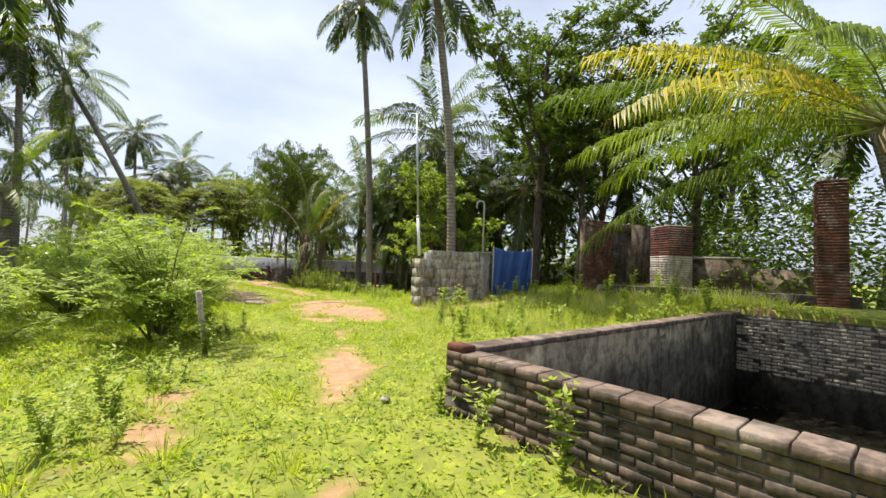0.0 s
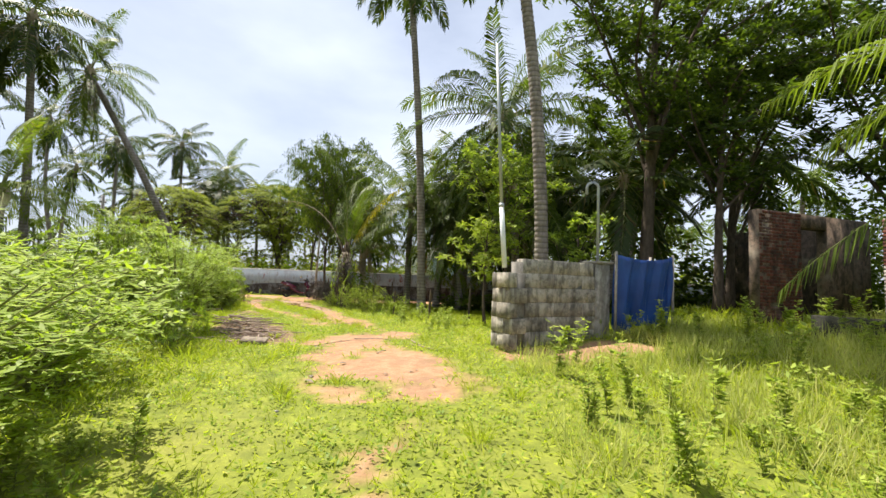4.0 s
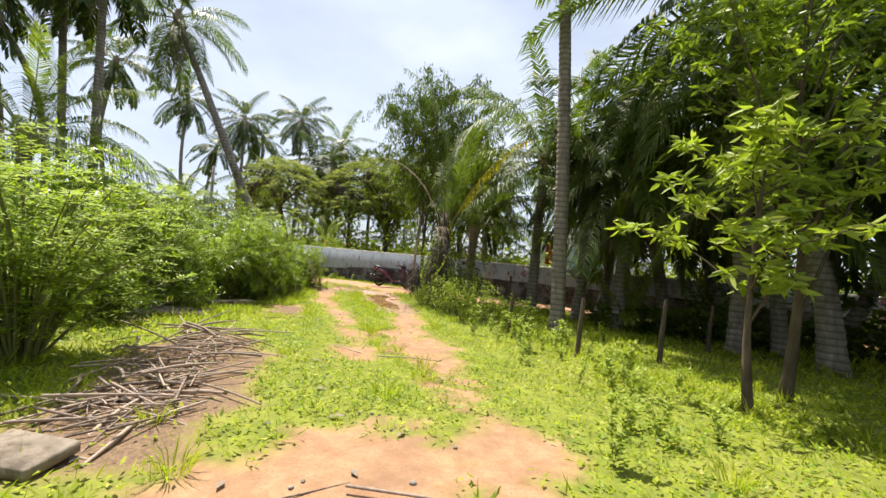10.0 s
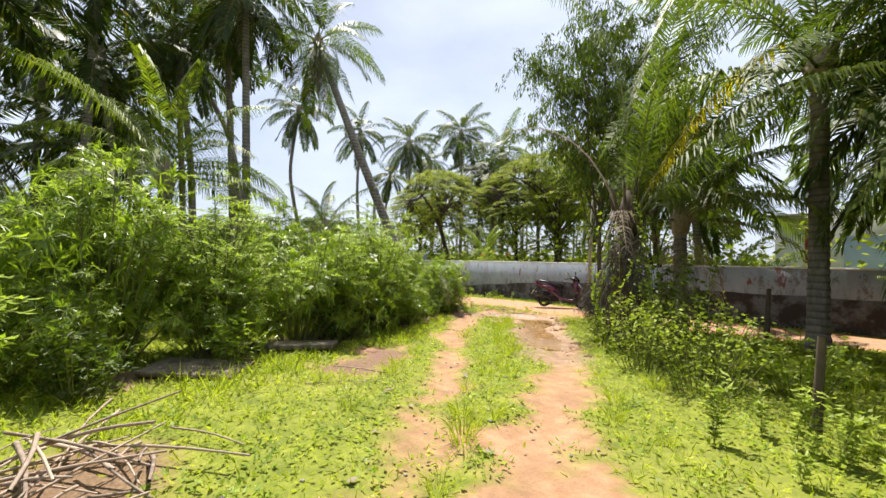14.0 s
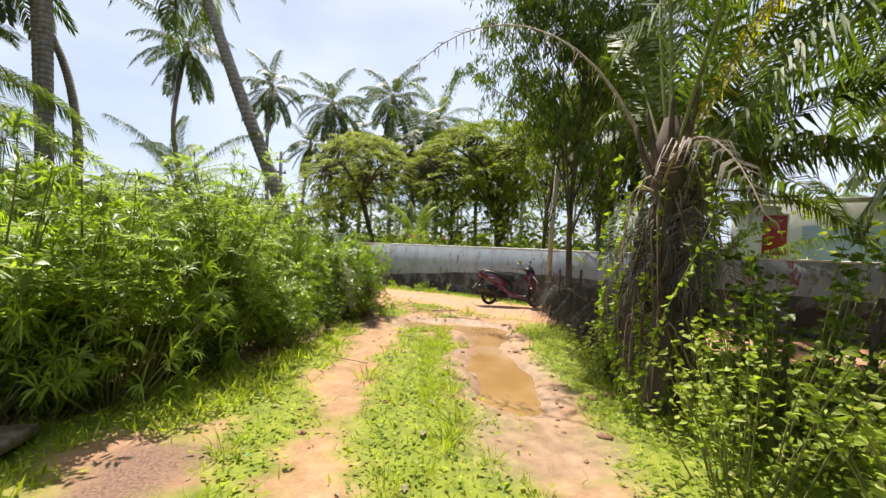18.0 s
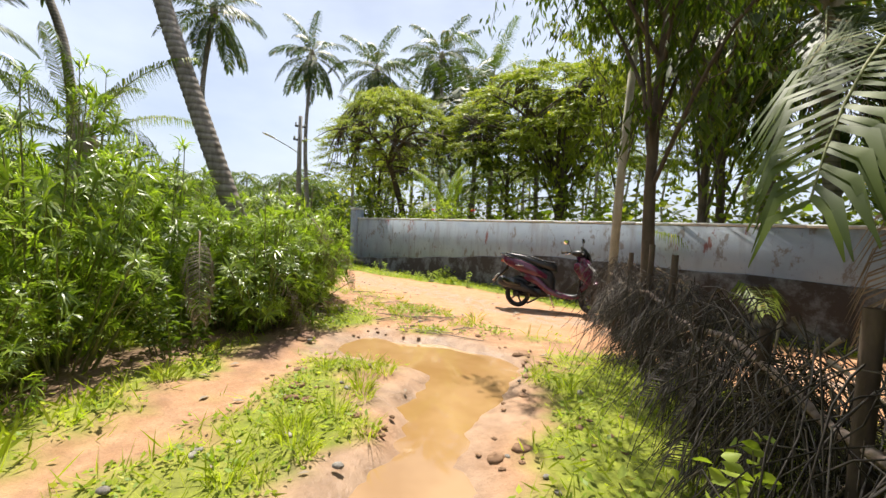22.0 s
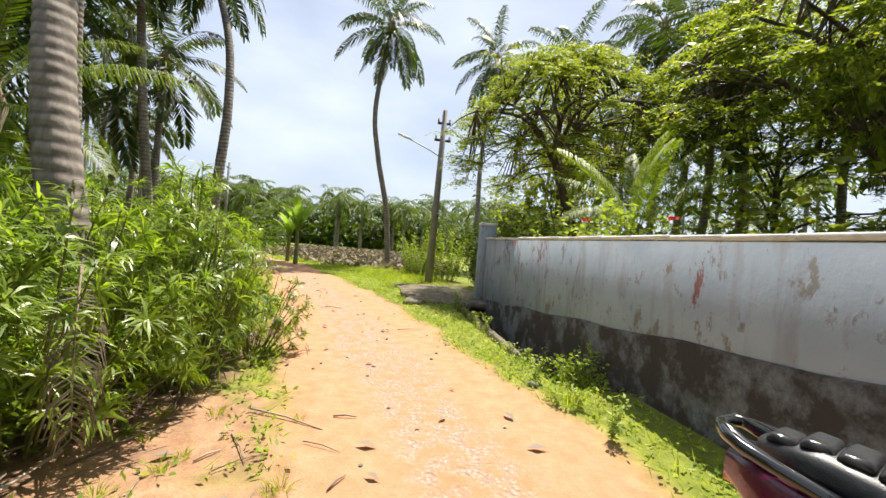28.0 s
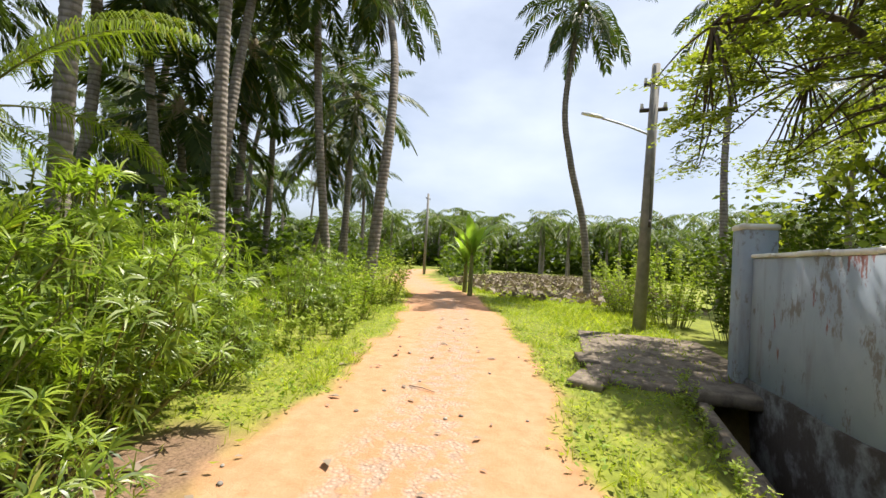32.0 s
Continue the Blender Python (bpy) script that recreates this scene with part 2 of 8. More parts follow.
def ground_material():
    m = Mat("ground_soil_and_grass")
    soil, road, wet, litter = (m.attr(k) for k in ("soil", "road", "wet", "litter"))
    fine, mid, big = m.noise(42.0, 6.0, 0.7), m.noise(5.5, 5.0, 0.6), m.noise(0.45, 4.0, 0.55)
    turf = m.mix(m.ramp(mid, 0.3, 0.72), (0.11, 0.14, 0.016), (0.29, 0.32, 0.035))
    turf = m.mix(m.ramp(big, 0.5, 0.75, 0.0, 0.55), turf, (0.32, 0.29, 0.075))
    turf = m.mix(m.ramp(fine, 0.35, 0.7, 0.4, 0.0), turf, (0.07, 0.085, 0.03))
    dirt = m.mix(m.ramp(mid, 0.3, 0.7), (0.30, 0.165, 0.088), (0.44, 0.265, 0.155))
    dirt = m.mix(m.ramp(fine, 0.50, 0.70, 0.0, 0.55), dirt, (0.16, 0.09, 0.05))
    dirt = m.mix(m.ramp(m.noise(1.9, 5.0, 0.7), 0.48, 0.64, 0.0, 0.65), dirt, (0.22, 0.13, 0.078))
    # litter colour, also painted as shade below the shrubs and in the drain
    lit = m.mix(m.ramp(fine, 0.35, 0.65), (0.10, 0.058, 0.042), (0.27, 0.165, 0.115))
    dirt = m.mix(litter, dirt, lit)
    sand = m.mix(m.ramp(mid, 0.3, 0.7), (0.37, 0.195, 0.098), (0.47, 0.262, 0.15))
    sand = m.mix(m.ramp(fine, 0.56, 0.74, 0.0, 0.4), sand, (0.42, 0.25, 0.12))
    cell = m.node("ShaderNodeTexVoronoi", Vector=m.coord.outputs["Object"], Scale=30.0)
    stone = m.mix(m.ramp(cell.outputs["Distance"], 0.12, 0.55), (0.47, 0.36, 0.285), (0.32, 0.225, 0.165))
    grav = m.math("MULTIPLY", m.attr("gravel"), m.ramp(mid, 0.42, 0.60))
    sand = m.mix(grav, sand, stone)
    col = m.mix(soil, turf, dirt)
    col = m.mix(road, col, sand)
    mud = m.mix(m.ramp(mid, 0.3, 0.7), (0.17, 0.105, 0.062), (0.36, 0.24, 0.155))
    col = m.mix(wet, col, mud)
    h = m.math("ADD", m.math("MULTIPLY", fine, 0.5), mid)
    h = m.math("SUBTRACT", h, m.math("MULTIPLY", cell.outputs["Distance"], m.math("MULTIPLY", grav, 1.2)))
    rough = m.ramp(wet, 0.0, 1.0, 0.95, 0.35)
    return m.finish(col, rough, normal=m.bump(h, 0.7, 0.028), spec=0.25)


def simple(name, a, b, scale=6.0, rough=0.6, metal=0.0, bump=0.15, spec=0.5, coat=0.0, dirt=None):
    m = Mat(name)
    n1, n2 = m.noise(scale, 5.0), m.noise(scale * 9, 3.0)
    col = m.mix(m.ramp(n1, 0.3, 0.7), a, b)
    if dirt:
        col = m.mix(m.ramp(m.noise(scale * 0.45, 6.0, 0.7), 0.52, 0.68, 0, 0.85), col, dirt)
    return m.finish(col, m.ramp(n1, 0.3, 0.7, rough * 0.85, min(1, rough * 1.15)), metal, m.bump(n2, bump, 0.004), spec, coat)


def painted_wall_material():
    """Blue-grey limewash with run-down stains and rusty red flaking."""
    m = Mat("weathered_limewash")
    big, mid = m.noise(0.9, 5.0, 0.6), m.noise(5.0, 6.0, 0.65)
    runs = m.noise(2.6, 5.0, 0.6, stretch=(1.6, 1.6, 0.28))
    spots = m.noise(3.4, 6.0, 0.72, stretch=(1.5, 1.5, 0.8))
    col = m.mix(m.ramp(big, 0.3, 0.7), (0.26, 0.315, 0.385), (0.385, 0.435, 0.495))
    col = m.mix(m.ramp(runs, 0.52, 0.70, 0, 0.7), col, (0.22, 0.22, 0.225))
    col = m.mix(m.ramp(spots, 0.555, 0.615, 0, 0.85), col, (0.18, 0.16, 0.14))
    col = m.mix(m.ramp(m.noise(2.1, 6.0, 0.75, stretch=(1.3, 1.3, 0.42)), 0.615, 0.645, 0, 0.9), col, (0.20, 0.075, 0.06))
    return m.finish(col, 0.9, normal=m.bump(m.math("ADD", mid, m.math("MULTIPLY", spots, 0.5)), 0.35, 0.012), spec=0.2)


def plinth_material():
    m = Mat("peeling_plinth_plaster")
    a, b = m.noise(2.4, 6.0, 0.7), m.noise(14.0, 5.0, 0.65)
    col = m.mix(m.ramp(a, 0.46, 0.60), (0.062, 0.050, 0.043), (0.19, 0.19, 0.185))
    col = m.mix(m.ramp(b, 0.4, 0.7, 0, 0.5), col, (0.065, 0.054, 0.046))
    return m.finish(col, 0.93, normal=m.bump(m.math("ADD", a, b), 0.6, 0.02), spec=0.15)


def masonry(name, a, b, moss, light, k=1.0):
    m = Mat(name)
    r = m.obj_random()
    place = m.n.new("ShaderNodeNewGeometry").outputs["Position"]
    def field(scale, detail, rough, stretch=(1, 1, 1)):
        vec = m.node("ShaderNodeMapping", Vector=place, Scale=stretch).outputs["Vector"]
        return m.node("ShaderNodeTexNoise", Vector=vec, Scale=scale, Detail=detail, Roughness=rough).outputs["Fac"]
    n1, n2, n3 = field(7.0, 6.0, 0.7), field(38.0, 5.0, 0.7), field(1.4, 5.0, 0.6)
    col = m.mix(m.ramp(r, 0, 1), a, b)
    col = m.mix(m.ramp(field(3.0, 6.0, 0.65, (1.5, 1.5, 0.5)), 0.46, 0.60, 0, 0.75 * k), col, moss)
    col = m.mix(m.ramp(n1, 0.46, 0.62, 0, 0.7 * k), col, moss)
    col = m.mix(m.ramp(n3, 0.55, 0.72, 0, 0.7), col, light)
    return m.finish(col, 0.95, normal=m.bump(m.math("ADD", n1, m.math("MULTIPLY", n2, 0.7)), 0.7, 0.012), spec=0.15)


M_GROUND = ground_material()
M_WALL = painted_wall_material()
M_PLINTH = plinth_material()
M_COPING = simple("pale_coping", (0.62, 0.62, 0.60), (0.78, 0.77, 0.74), 3, 0.9, dirt=(0.3, 0.28, 0.26))
M_BLOCK = masonry("concrete_block", (0.33, 0.30, 0.245), (0.50, 0.455, 0.375), (0.06, 0.055, 0.045), (0.54, 0.49, 0.41), 0.85)
M_MORTAR = simple("grey_mortar", (0.13, 0.12, 0.10), (0.24, 0.22, 0.19), 9, 0.95, bump=0.5, dirt=(0.08, 0.075, 0.065))
M_MORTAR_DARK = simple("dirty_mortar", (0.20, 0.18, 0.15), (0.34, 0.31, 0.265), 9, 0.95, bump=0.6, dirt=(0.09, 0.08, 0.065))
M_BRICK = masonry("weathered_brick", (0.085, 0.064, 0.050), (0.17, 0.122, 0.090), (0.035, 0.032, 0.026), (0.30, 0.26, 0.20))
M_BRICK_TOP = masonry("mortared_brick_top", (0.14, 0.10, 0.078), (0.23, 0.17, 0.135), (0.06, 0.048, 0.038), (0.32, 0.27, 0.22))
# Red brick with the canopy shade over the hut mixed into its colour.
M_BRICK_RED_SHADED = masonry("shaded_red_brick", (0.10, 0.038, 0.028), (0.19, 0.068, 0.045), (0.035, 0.026, 0.022), (0.30, 0.23, 0.20), 0.9)
# Tank end lining: sunshine on the bricks is put into this lighter colour.
M_BRICK_SUNLIT = masonry("sunlit_streaked_brick", (0.30, 0.255, 0.20), (0.44, 0.385, 0.31), (0.10, 0.088, 0.07), (0.50, 0.45, 0.38), 0.8)
M_BRICK_LIMED = masonry("limewashed_brick", (0.40, 0.36, 0.32), (0.55, 0.50, 0.45), (0.17, 0.09, 0.07), (0.62, 0.58, 0.53), 0.8)
# Mossy plaster, darkened further by the tank's inside shade put into its colour.
M_PLASTER = masonry("mossy_shaded_plaster", (0.075, 0.068, 0.052), (0.11, 0.10, 0.08), (0.022, 0.021, 0.016), (0.27, 0.25, 0.19))
M_CONCRETE = masonry("old_concrete", (0.33, 0.31, 0.28), (0.42, 0.40, 0.36), (0.16, 0.145, 0.125), (0.5, 0.48, 0.44))
M_SLAB = masonry("muddy_slab", (0.20, 0.165, 0.125), (0.28, 0.23, 0.18), (0.10, 0.08, 0.06), (0.34, 0.29, 0.23))
M_TARP = simple("blue_tarpaulin", (0.012, 0.045, 0.20), (0.022, 0.085, 0.33), 2.0, 0.42, bump=0.3)
M_PVC = simple("white_pvc_pipe", (0.66, 0.68, 0.68), (0.78, 0.79, 0.78), 4, 0.4, dirt=(0.5, 0.5, 0.47))
M_PIPE = simple("grey_steel_pipe", (0.30, 0.32, 0.33), (0.44, 0.46, 0.46), 5, 0.45, metal=0.3)
M_POLE = simple("grey_concrete_pole", (0.17, 0.16, 0.15), (0.30, 0.285, 0.26), 5, 0.9, bump=0.4)
M_IRON = simple("dark_iron", (0.045, 0.045, 0.045), (0.10, 0.085, 0.075), 8, 0.6, metal=0.6)
M_LAMP = simple("lamp_glass", (0.7, 0.72, 0.74), (0.8, 0.8, 0.8), 5, 0.3)
M_HOUSE = simple("white_house_paint", (0.72, 0.73, 0.74), (0.82, 0.82, 0.82), 1.2, 0.9, dirt=(0.5, 0.5, 0.5))
M_HOUSE_BLUE = simple("pale_blue_paint", (0.42, 0.55, 0.72), (0.52, 0.64, 0.80), 1.2, 0.9)
M_RED = simple("red_shutter", (0.26, 0.02, 0.03), (0.36, 0.035, 0.045), 4, 0.6)
M_ROOF = simple("grey_roof_sheet", (0.34, 0.33, 0.32), (0.5, 0.48, 0.46), 3, 0.7, dirt=(0.2, 0.15, 0.12))
M_MAROON = simple("maroon_scooter_paint", (0.080, 0.003, 0.030), (0.10, 0.004, 0.038), 4, 0.28, bump=0.0, coat=0.6)
M_BLACKP = simple("black_plastic", (0.012, 0.012, 0.013), (0.024, 0.024, 0.026), 9, 0.45, bump=0.08)
M_GLOSSB = simple("gloss_black_panel", (0.010, 0.010, 0.011), (0.016, 0.016, 0.018), 5, 0.16, bump=0.0, coat=0.6)
M_SEAT = simple("black_seat_vinyl", (0.014, 0.014, 0.015), (0.026, 0.026, 0.028), 30, 0.40, bump=0.25)
M_WRAP = simple("glossy_ribbed_vinyl", (0.020, 0.020, 0.021), (0.05, 0.05, 0.052), 22, 0.20, bump=0.25)
M_RUBBER = simple("tyre_rubber", (0.012, 0.012, 0.012), (0.03, 0.028, 0.025), 14, 0.85, bump=0.4, dirt=(0.14, 0.10, 0.06))
M_ALLOY = simple("black_alloy", (0.03, 0.03, 0.032), (0.06, 0.06, 0.062), 7, 0.35, metal=0.7)
M_STEEL = simple("bright_steel", (0.55, 0.55, 0.56), (0.68, 0.68, 0.70), 7, 0.25, metal=1.0)
M_MIRROR = simple("mirror_glass", (0.82, 0.83, 0.85), (0.86, 0.87, 0.88), 2, 0.04, metal=1.0, bump=0.0)
M_TAIL = simple("red_tail_lens", (0.40, 0.012, 0.016), (0.5, 0.02, 0.022), 4, 0.15, bump=0.0)
M_SILVER = simple("silver_emblem", (0.5, 0.5, 0.52), (0.62, 0.62, 0.64), 4, 0.3, metal=0.8)
M_FLOWER_Y = simple("yellow_flower", (0.65, 0.45, 0.03), (0.75, 0.55, 0.06), 4, 0.6)
M_MUD = masonry("wet_mud", (0.20, 0.12, 0.07), (0.34, 0.21, 0.13), (0.11, 0.065, 0.04), (0.40, 0.26, 0.17), 0.7)
# Near-black colour that stands in for the shade deep in the tank.
M_TANK_SHADE = simple("tank_floor_shade", (0.018, 0.018, 0.012), (0.045, 0.042, 0.028), 2.0, 0.25, bump=0.2)
M_STONE = masonry("field_stone", (0.26, 0.24, 0.21), (0.42, 0.39, 0.35), (0.13, 0.115, 0.10), (0.5, 0.47, 0.43))


def water_material():
    m = Mat("muddy_water")
    n = m.noise(1.7, 3.0)
    col = m.mix(m.ramp(n, 0.35, 0.65), (0.27, 0.155, 0.06), (0.34, 0.21, 0.095))
    return m.finish(col, 0.035, normal=m.bump(m.noise(7.0, 2.0), 0.03, 0.01), spec=0.9)


M_WATER = water_material()


# ---- mesh helpers ----
class Geo:
    """Gathers vertices and quads for one mesh."""

    def __init__(self):
        self.v, self.f, self.n = [], [], 0

    def add(self, V, F):
        V, F = np.asarray(V, float).reshape(-1, 3), np.asarray(F, int).reshape(-1, 4)
        self.v.append(V)
        self.f.append(F + self.n)
        self.n += len(V)
        return self

    def mesh(self, name, material=None, smooth=False):
        V = np.concatenate(self.v) if self.v else np.zeros((0, 3))
        F = np.concatenate(self.f) if self.f else np.zeros((0, 4), int)
        me = bpy.data.meshes.new(name)
        me.vertices.add(len(V))
        me.vertices.foreach_set("co", V.ravel())
        me.loops.add(len(F) * 4)
        me.loops.foreach_set("vertex_index", F.ravel().astype(np.int32))
        me.polygons.add(len(F))
        me.polygons.foreach_set("loop_start", (np.arange(len(F)) * 4).astype(np.int32))
        if smooth:
            me.polygons.foreach_set("use_smooth", np.ones(len(F), bool))
        me.update(calc_edges=True)
        me.validate()
        if material:
            me.materials.append(material)
        return me


def unit(a):
    return a / np.maximum(np.linalg.norm(a, axis=-1, keepdims=True), 1e-9)


def tube(P, R, sides=6, cap=True):
    """A tube through the points P with the radii R."""
    P, R = np.asarray(P, float), np.broadcast_to(np.asarray(R, float), (len(P),))
    T = unit(np.gradient(P, axis=0))
    ref = np.array([0.0, 0.0, 1.0]) if abs(T[0][2]) < 0.8 else np.array([1.0, 0.0, 0.0])
    A = unit(np.cross(T, ref))
    B = np.cross(T, A)
    th = np.linspace(0, 2 * np.pi, sides, endpoint=False)
    V = P[:, None, :] + R[:, None, None] * (np.cos(th)[None, :, None] * A[:, None, :] + np.sin(th)[None, :, None] * B[:, None, :])
    k = len(P)
    i, j = np.meshgrid(np.arange(k - 1), np.arange(sides), indexing="ij")
    j2 = (j + 1) % sides
    F = np.stack([i * sides + j, i * sides + j2, (i + 1) * sides + j2, (i + 1) * sides + j], -1).reshape(-1, 4)
    V = V.reshape(-1, 3)
    if cap:
        V = np.concatenate([V, P[:1], P[-1:]])
        a, b = len(V) - 2, len(V) - 1
        caps = []
        for q in range(0, sides, 2):
            caps.append((a, (q + 2) % sides, (q + 1) % sides, q) if sides % 2 == 0 else (a, (q + 1) % sides, q, a))
            o = (k - 1) * sides
            if sides % 2 == 0:
                caps.append((b, o + q, o + (q + 1) % sides, o + (q + 2) % sides))
        if sides % 2 == 0:
            F = np.concatenate([F, np.array(caps)])
    return V, F


def curve3(points, k):
    """k points along a smooth curve through a few control points."""
    P = np.asarray(points, float)
    s = np.linspace(0, len(P) - 1, k)
    out = np.zeros((k, 3))
    for a, t in enumerate(s):
        i = min(int(t), len(P) - 2)
        u = t - i
        p0, p1, p2, p3 = P[max(i - 1, 0)], P[i], P[i + 1], P[min(i + 2, len(P) - 1)]
        out[a] = 0.5 * (2 * p1 + (p2 - p0) * u + (2 * p0 - 5 * p1 + 4 * p2 - p3) * u * u + (3 * p1 - p0 - 3 * p2 + p3) * u ** 3)
    return out


def box(cx, cy, cz, sx, sy, sz, bevel=0.0):
    """A box about its centre; with a bevel its upright and top edges are cut."""
    x, y, z = sx / 2, sy / 2, sz / 2
    if bevel <= 0:
        V = [(a * x, b * y, c * z) for c in (-1, 1) for b in (-1, 1) for a in (-1, 1)]
        F = [(0, 2, 3, 1), (4, 5, 7, 6), (0, 1, 5, 4), (2, 6, 7, 3), (0, 4, 6, 2), (1, 3, 7, 5)]
        return np.array(V) + (cx, cy, cz), np.array(F)
    e = bevel
    ring = [(x - e, -y), (x, -y + e), (x, y - e), (x - e, y), (-x + e, y), (-x, y - e), (-x, -y + e), (-x + e, -y)]
    inner = [(a * (x - e) / x, b * (y - e) / y) for a, b in ring]
    V = [(a, b, -z + e) for a, b in ring] + [(a, b, z - e) for a, b in ring] + [(a, b, z) for a, b in inner] + [(a, b, -z) for a, b in inner]
    F = []
    for q in range(8):
        r = (q + 1) % 8
        F += [(q, r, 8 + r, 8 + q), (8 + q, 8 + r, 16 + r, 16 + q), (24 + q, 24 + r, r, q)]
    for o, flip in ((16, False), (24, True)):
        for q in ((0, 1, 2, 3), (4, 5, 6, 7), (0, 3, 4, 7)):
            f = tuple(o + a for a in q)
            F.append(f[::-1] if flip else f)
    return np.array(V) + (cx, cy, cz), np.array(F)


def loft(stations, n=16, power=2.6):
    """A body through rounded sections (x, z, half width, half height[, y]) along x."""
    th = np.linspace(0, 2 * np.pi, n, endpoint=False)
    c, s = np.cos(th), np.sin(th)
    cy, sz = np.sign(c) * np.abs(c) ** (2 / power), np.sign(s) * np.abs(s) ** (2 / power)
    V = []
    for st in stations:
        x, z, w, h = st[:4]
        y = st[4] if len(st) > 4 else 0.0
        V.append(np.stack([np.full(n, x), y + cy * w, z + sz * h], -1))
    V = np.concatenate(V)
    k = len(stations)
    i, j = np.meshgrid(np.arange(k - 1), np.arange(n), indexing="ij")
    j2 = (j + 1) % n
    F = np.stack([i * n + j, i * n + j2, (i + 1) * n + j2, (i + 1) * n + j], -1).reshape(-1, 4)
    a, b = len(V), len(V) + 1
    V = np.concatenate([V, [[stations[0][0], stations[0][4] if len(stations[0]) > 4 else 0, stations[0][1]], [stations[-1][0], stations[-1][4] if len(stations[-1]) > 4 else 0, stations[-1][1]]]])
    o = (k - 1) * n
    caps = [(a, (q + 2) % n, q + 1, q) for q in range(0, n, 2)] + [(b, o + q, o + q + 1, o + (q + 2) % n) for q in range(0, n, 2)]
    return V, np.concatenate([F, np.array(caps)])


def lathe(profile, n=24, axis="y"):
    """Rings of (radius, offset along the axis)."""
    th = np.linspace(0, 2 * np.pi, n, endpoint=False)
    V = []
    for r, o in profile:
        a, b = r * np.cos(th), r * np.sin(th)
        V.append(np.stack({"y": (a, np.full(n, o), b), "x": (np.full(n, o), a, b), "z": (a, b, np.full(n, o))}[axis], -1))
    V = np.concatenate(V)
    k = len(profile)
    i, j = np.meshgrid(np.arange(k - 1), np.arange(n), indexing="ij")
    j2 = (j + 1) % n
    return V, np.stack([i * n + j, i * n + j2, (i + 1) * n + j2, (i + 1) * n + j], -1).reshape(-1, 4)


def diamonds(B, D, S, length, width, at=0.42, fold=None):
    """Leaves of one folded quad: base B, direction D, side S."""
    n = len(B)
    length, width = np.broadcast_to(length, (n,))[:, None], np.broadcast_to(width, (n,))[:, None]
    N = np.cross(D, S)
    up = N * (width * 0.25 if fold is None else fold)
    V = np.stack([B, B + D * length * at + S * width / 2 + up, B + D * length, B + D * length * at - S * width / 2 + up], 1)
    return V.reshape(-1, 3), np.arange(4 * n).reshape(-1, 4)


def ovals(B, D, S, length, width):
    """Pointed oval leaves of two quads folded along the midrib."""
    n = len(B)
    length, width = np.broadcast_to(length, (n,))[:, None], np.broadcast_to(width, (n,))[:, None]
    up = np.cross(D, S) * width * 0.16
    P = [B] + [B + D * length * t + S * width * w * 0.5 + up for t, w in ((0.28, 0.92), (0.66, 0.78))] + [B + D * length - up] + [B + D * length * t - S * width * w * 0.5 + up for t, w in ((0.66, 0.78), (0.28, 0.92))]
    o = np.arange(n)[:, None] * 6
    return np.stack(P, 1).reshape(-1, 3), np.concatenate([o + np.array([[0, 1, 2, 3]]), o + np.array([[0, 3, 4, 5]])])


def strips(B, D1, D2, S, length, width, split=0.55):
    """Leaves of two quads with a bend between the directions D1 and D2."""
    n = len(B)
    length, width = np.broadcast_to(length, (n,))[:, None], np.broadcast_to(width, (n,))[:, None]
    Mi = B + D1 * length * split
    Ti = Mi + D2 * length * (1 - split)
    V = np.stack([B - S * width * 0.25, B + S * width * 0.25, Mi - S * width * 0.5, Mi + S * width * 0.5, Ti - S * width * 0.06, Ti + S * width * 0.06], 1).reshape(-1, 3)
    o = np.arange(n)[:, None] * 6
    F = np.concatenate([o + np.array([[0, 1, 3, 2]]), o + np.array([[2, 3, 5, 4]])])
    return V, F


def rand_dirs(rng, n, zlo=-1.0, zhi=1.0):
    z = rng.uniform(zlo, zhi, n)
    a = rng.uniform(0, 2 * np.pi, n)
    r = np.sqrt(np.maximum(0, 1 - z * z))
    return np.stack([r * np.cos(a), r * np.sin(a), z], -1)


def side_of(D, rng):
    return unit(np.cross(D, rand_dirs(rng, len(D))))


def thing(name, loc, label, category, group="", rz=0.0, kind=""):
    ob = new(name)
    ob.empty_display_size = 0.2
    ob.matrix_basis = pose(*loc, 0, 0, rz)
    return tagged(ob, label, category, group, kind)


def part(name, data, parent, label="", m=None, material=None, smooth=False):
    """Links a Geo or a mesh as one part under its parent."""
    if isinstance(data, Geo):
        data = data.mesh(name, material, smooth)
    ob = new(name, data)
    ob.parent = parent
    if m is not None:
        ob.matrix_basis = m
    return tagged(ob, label)


def solid(name, geo, material, label, category, loc=(0, 0, 0), rz=0.0, kind="", smooth=False):
    ob = new(name, geo.mesh(name, material, smooth))
    ob.matrix_basis = pose(*loc, 0, 0, rz)
    return tagged(ob, label, category, "", kind)


def vnoise(x, y, scale, seed=0):
    """Smooth value noise on the plane, 0 to 1."""
    x, y = np.asarray(x, float) * scale + seed * 17.13, np.asarray(y, float) * scale + seed * 7.71
    i, j = np.floor(x), np.floor(y)
    u, v = x - i, y - j
    u, v = u * u * (3 - 2 * u), v * v * (3 - 2 * v)
    h = lambda a, b: np.modf(np.abs(np.sin(a * 127.1 + b * 311.7 + seed) * 43758.5453))[0]
    return (h(i, j) * (1 - u) + h(i + 1, j) * u) * (1 - v) + (h(i, j + 1) * (1 - u) + h(i + 1, j + 1) * u) * v


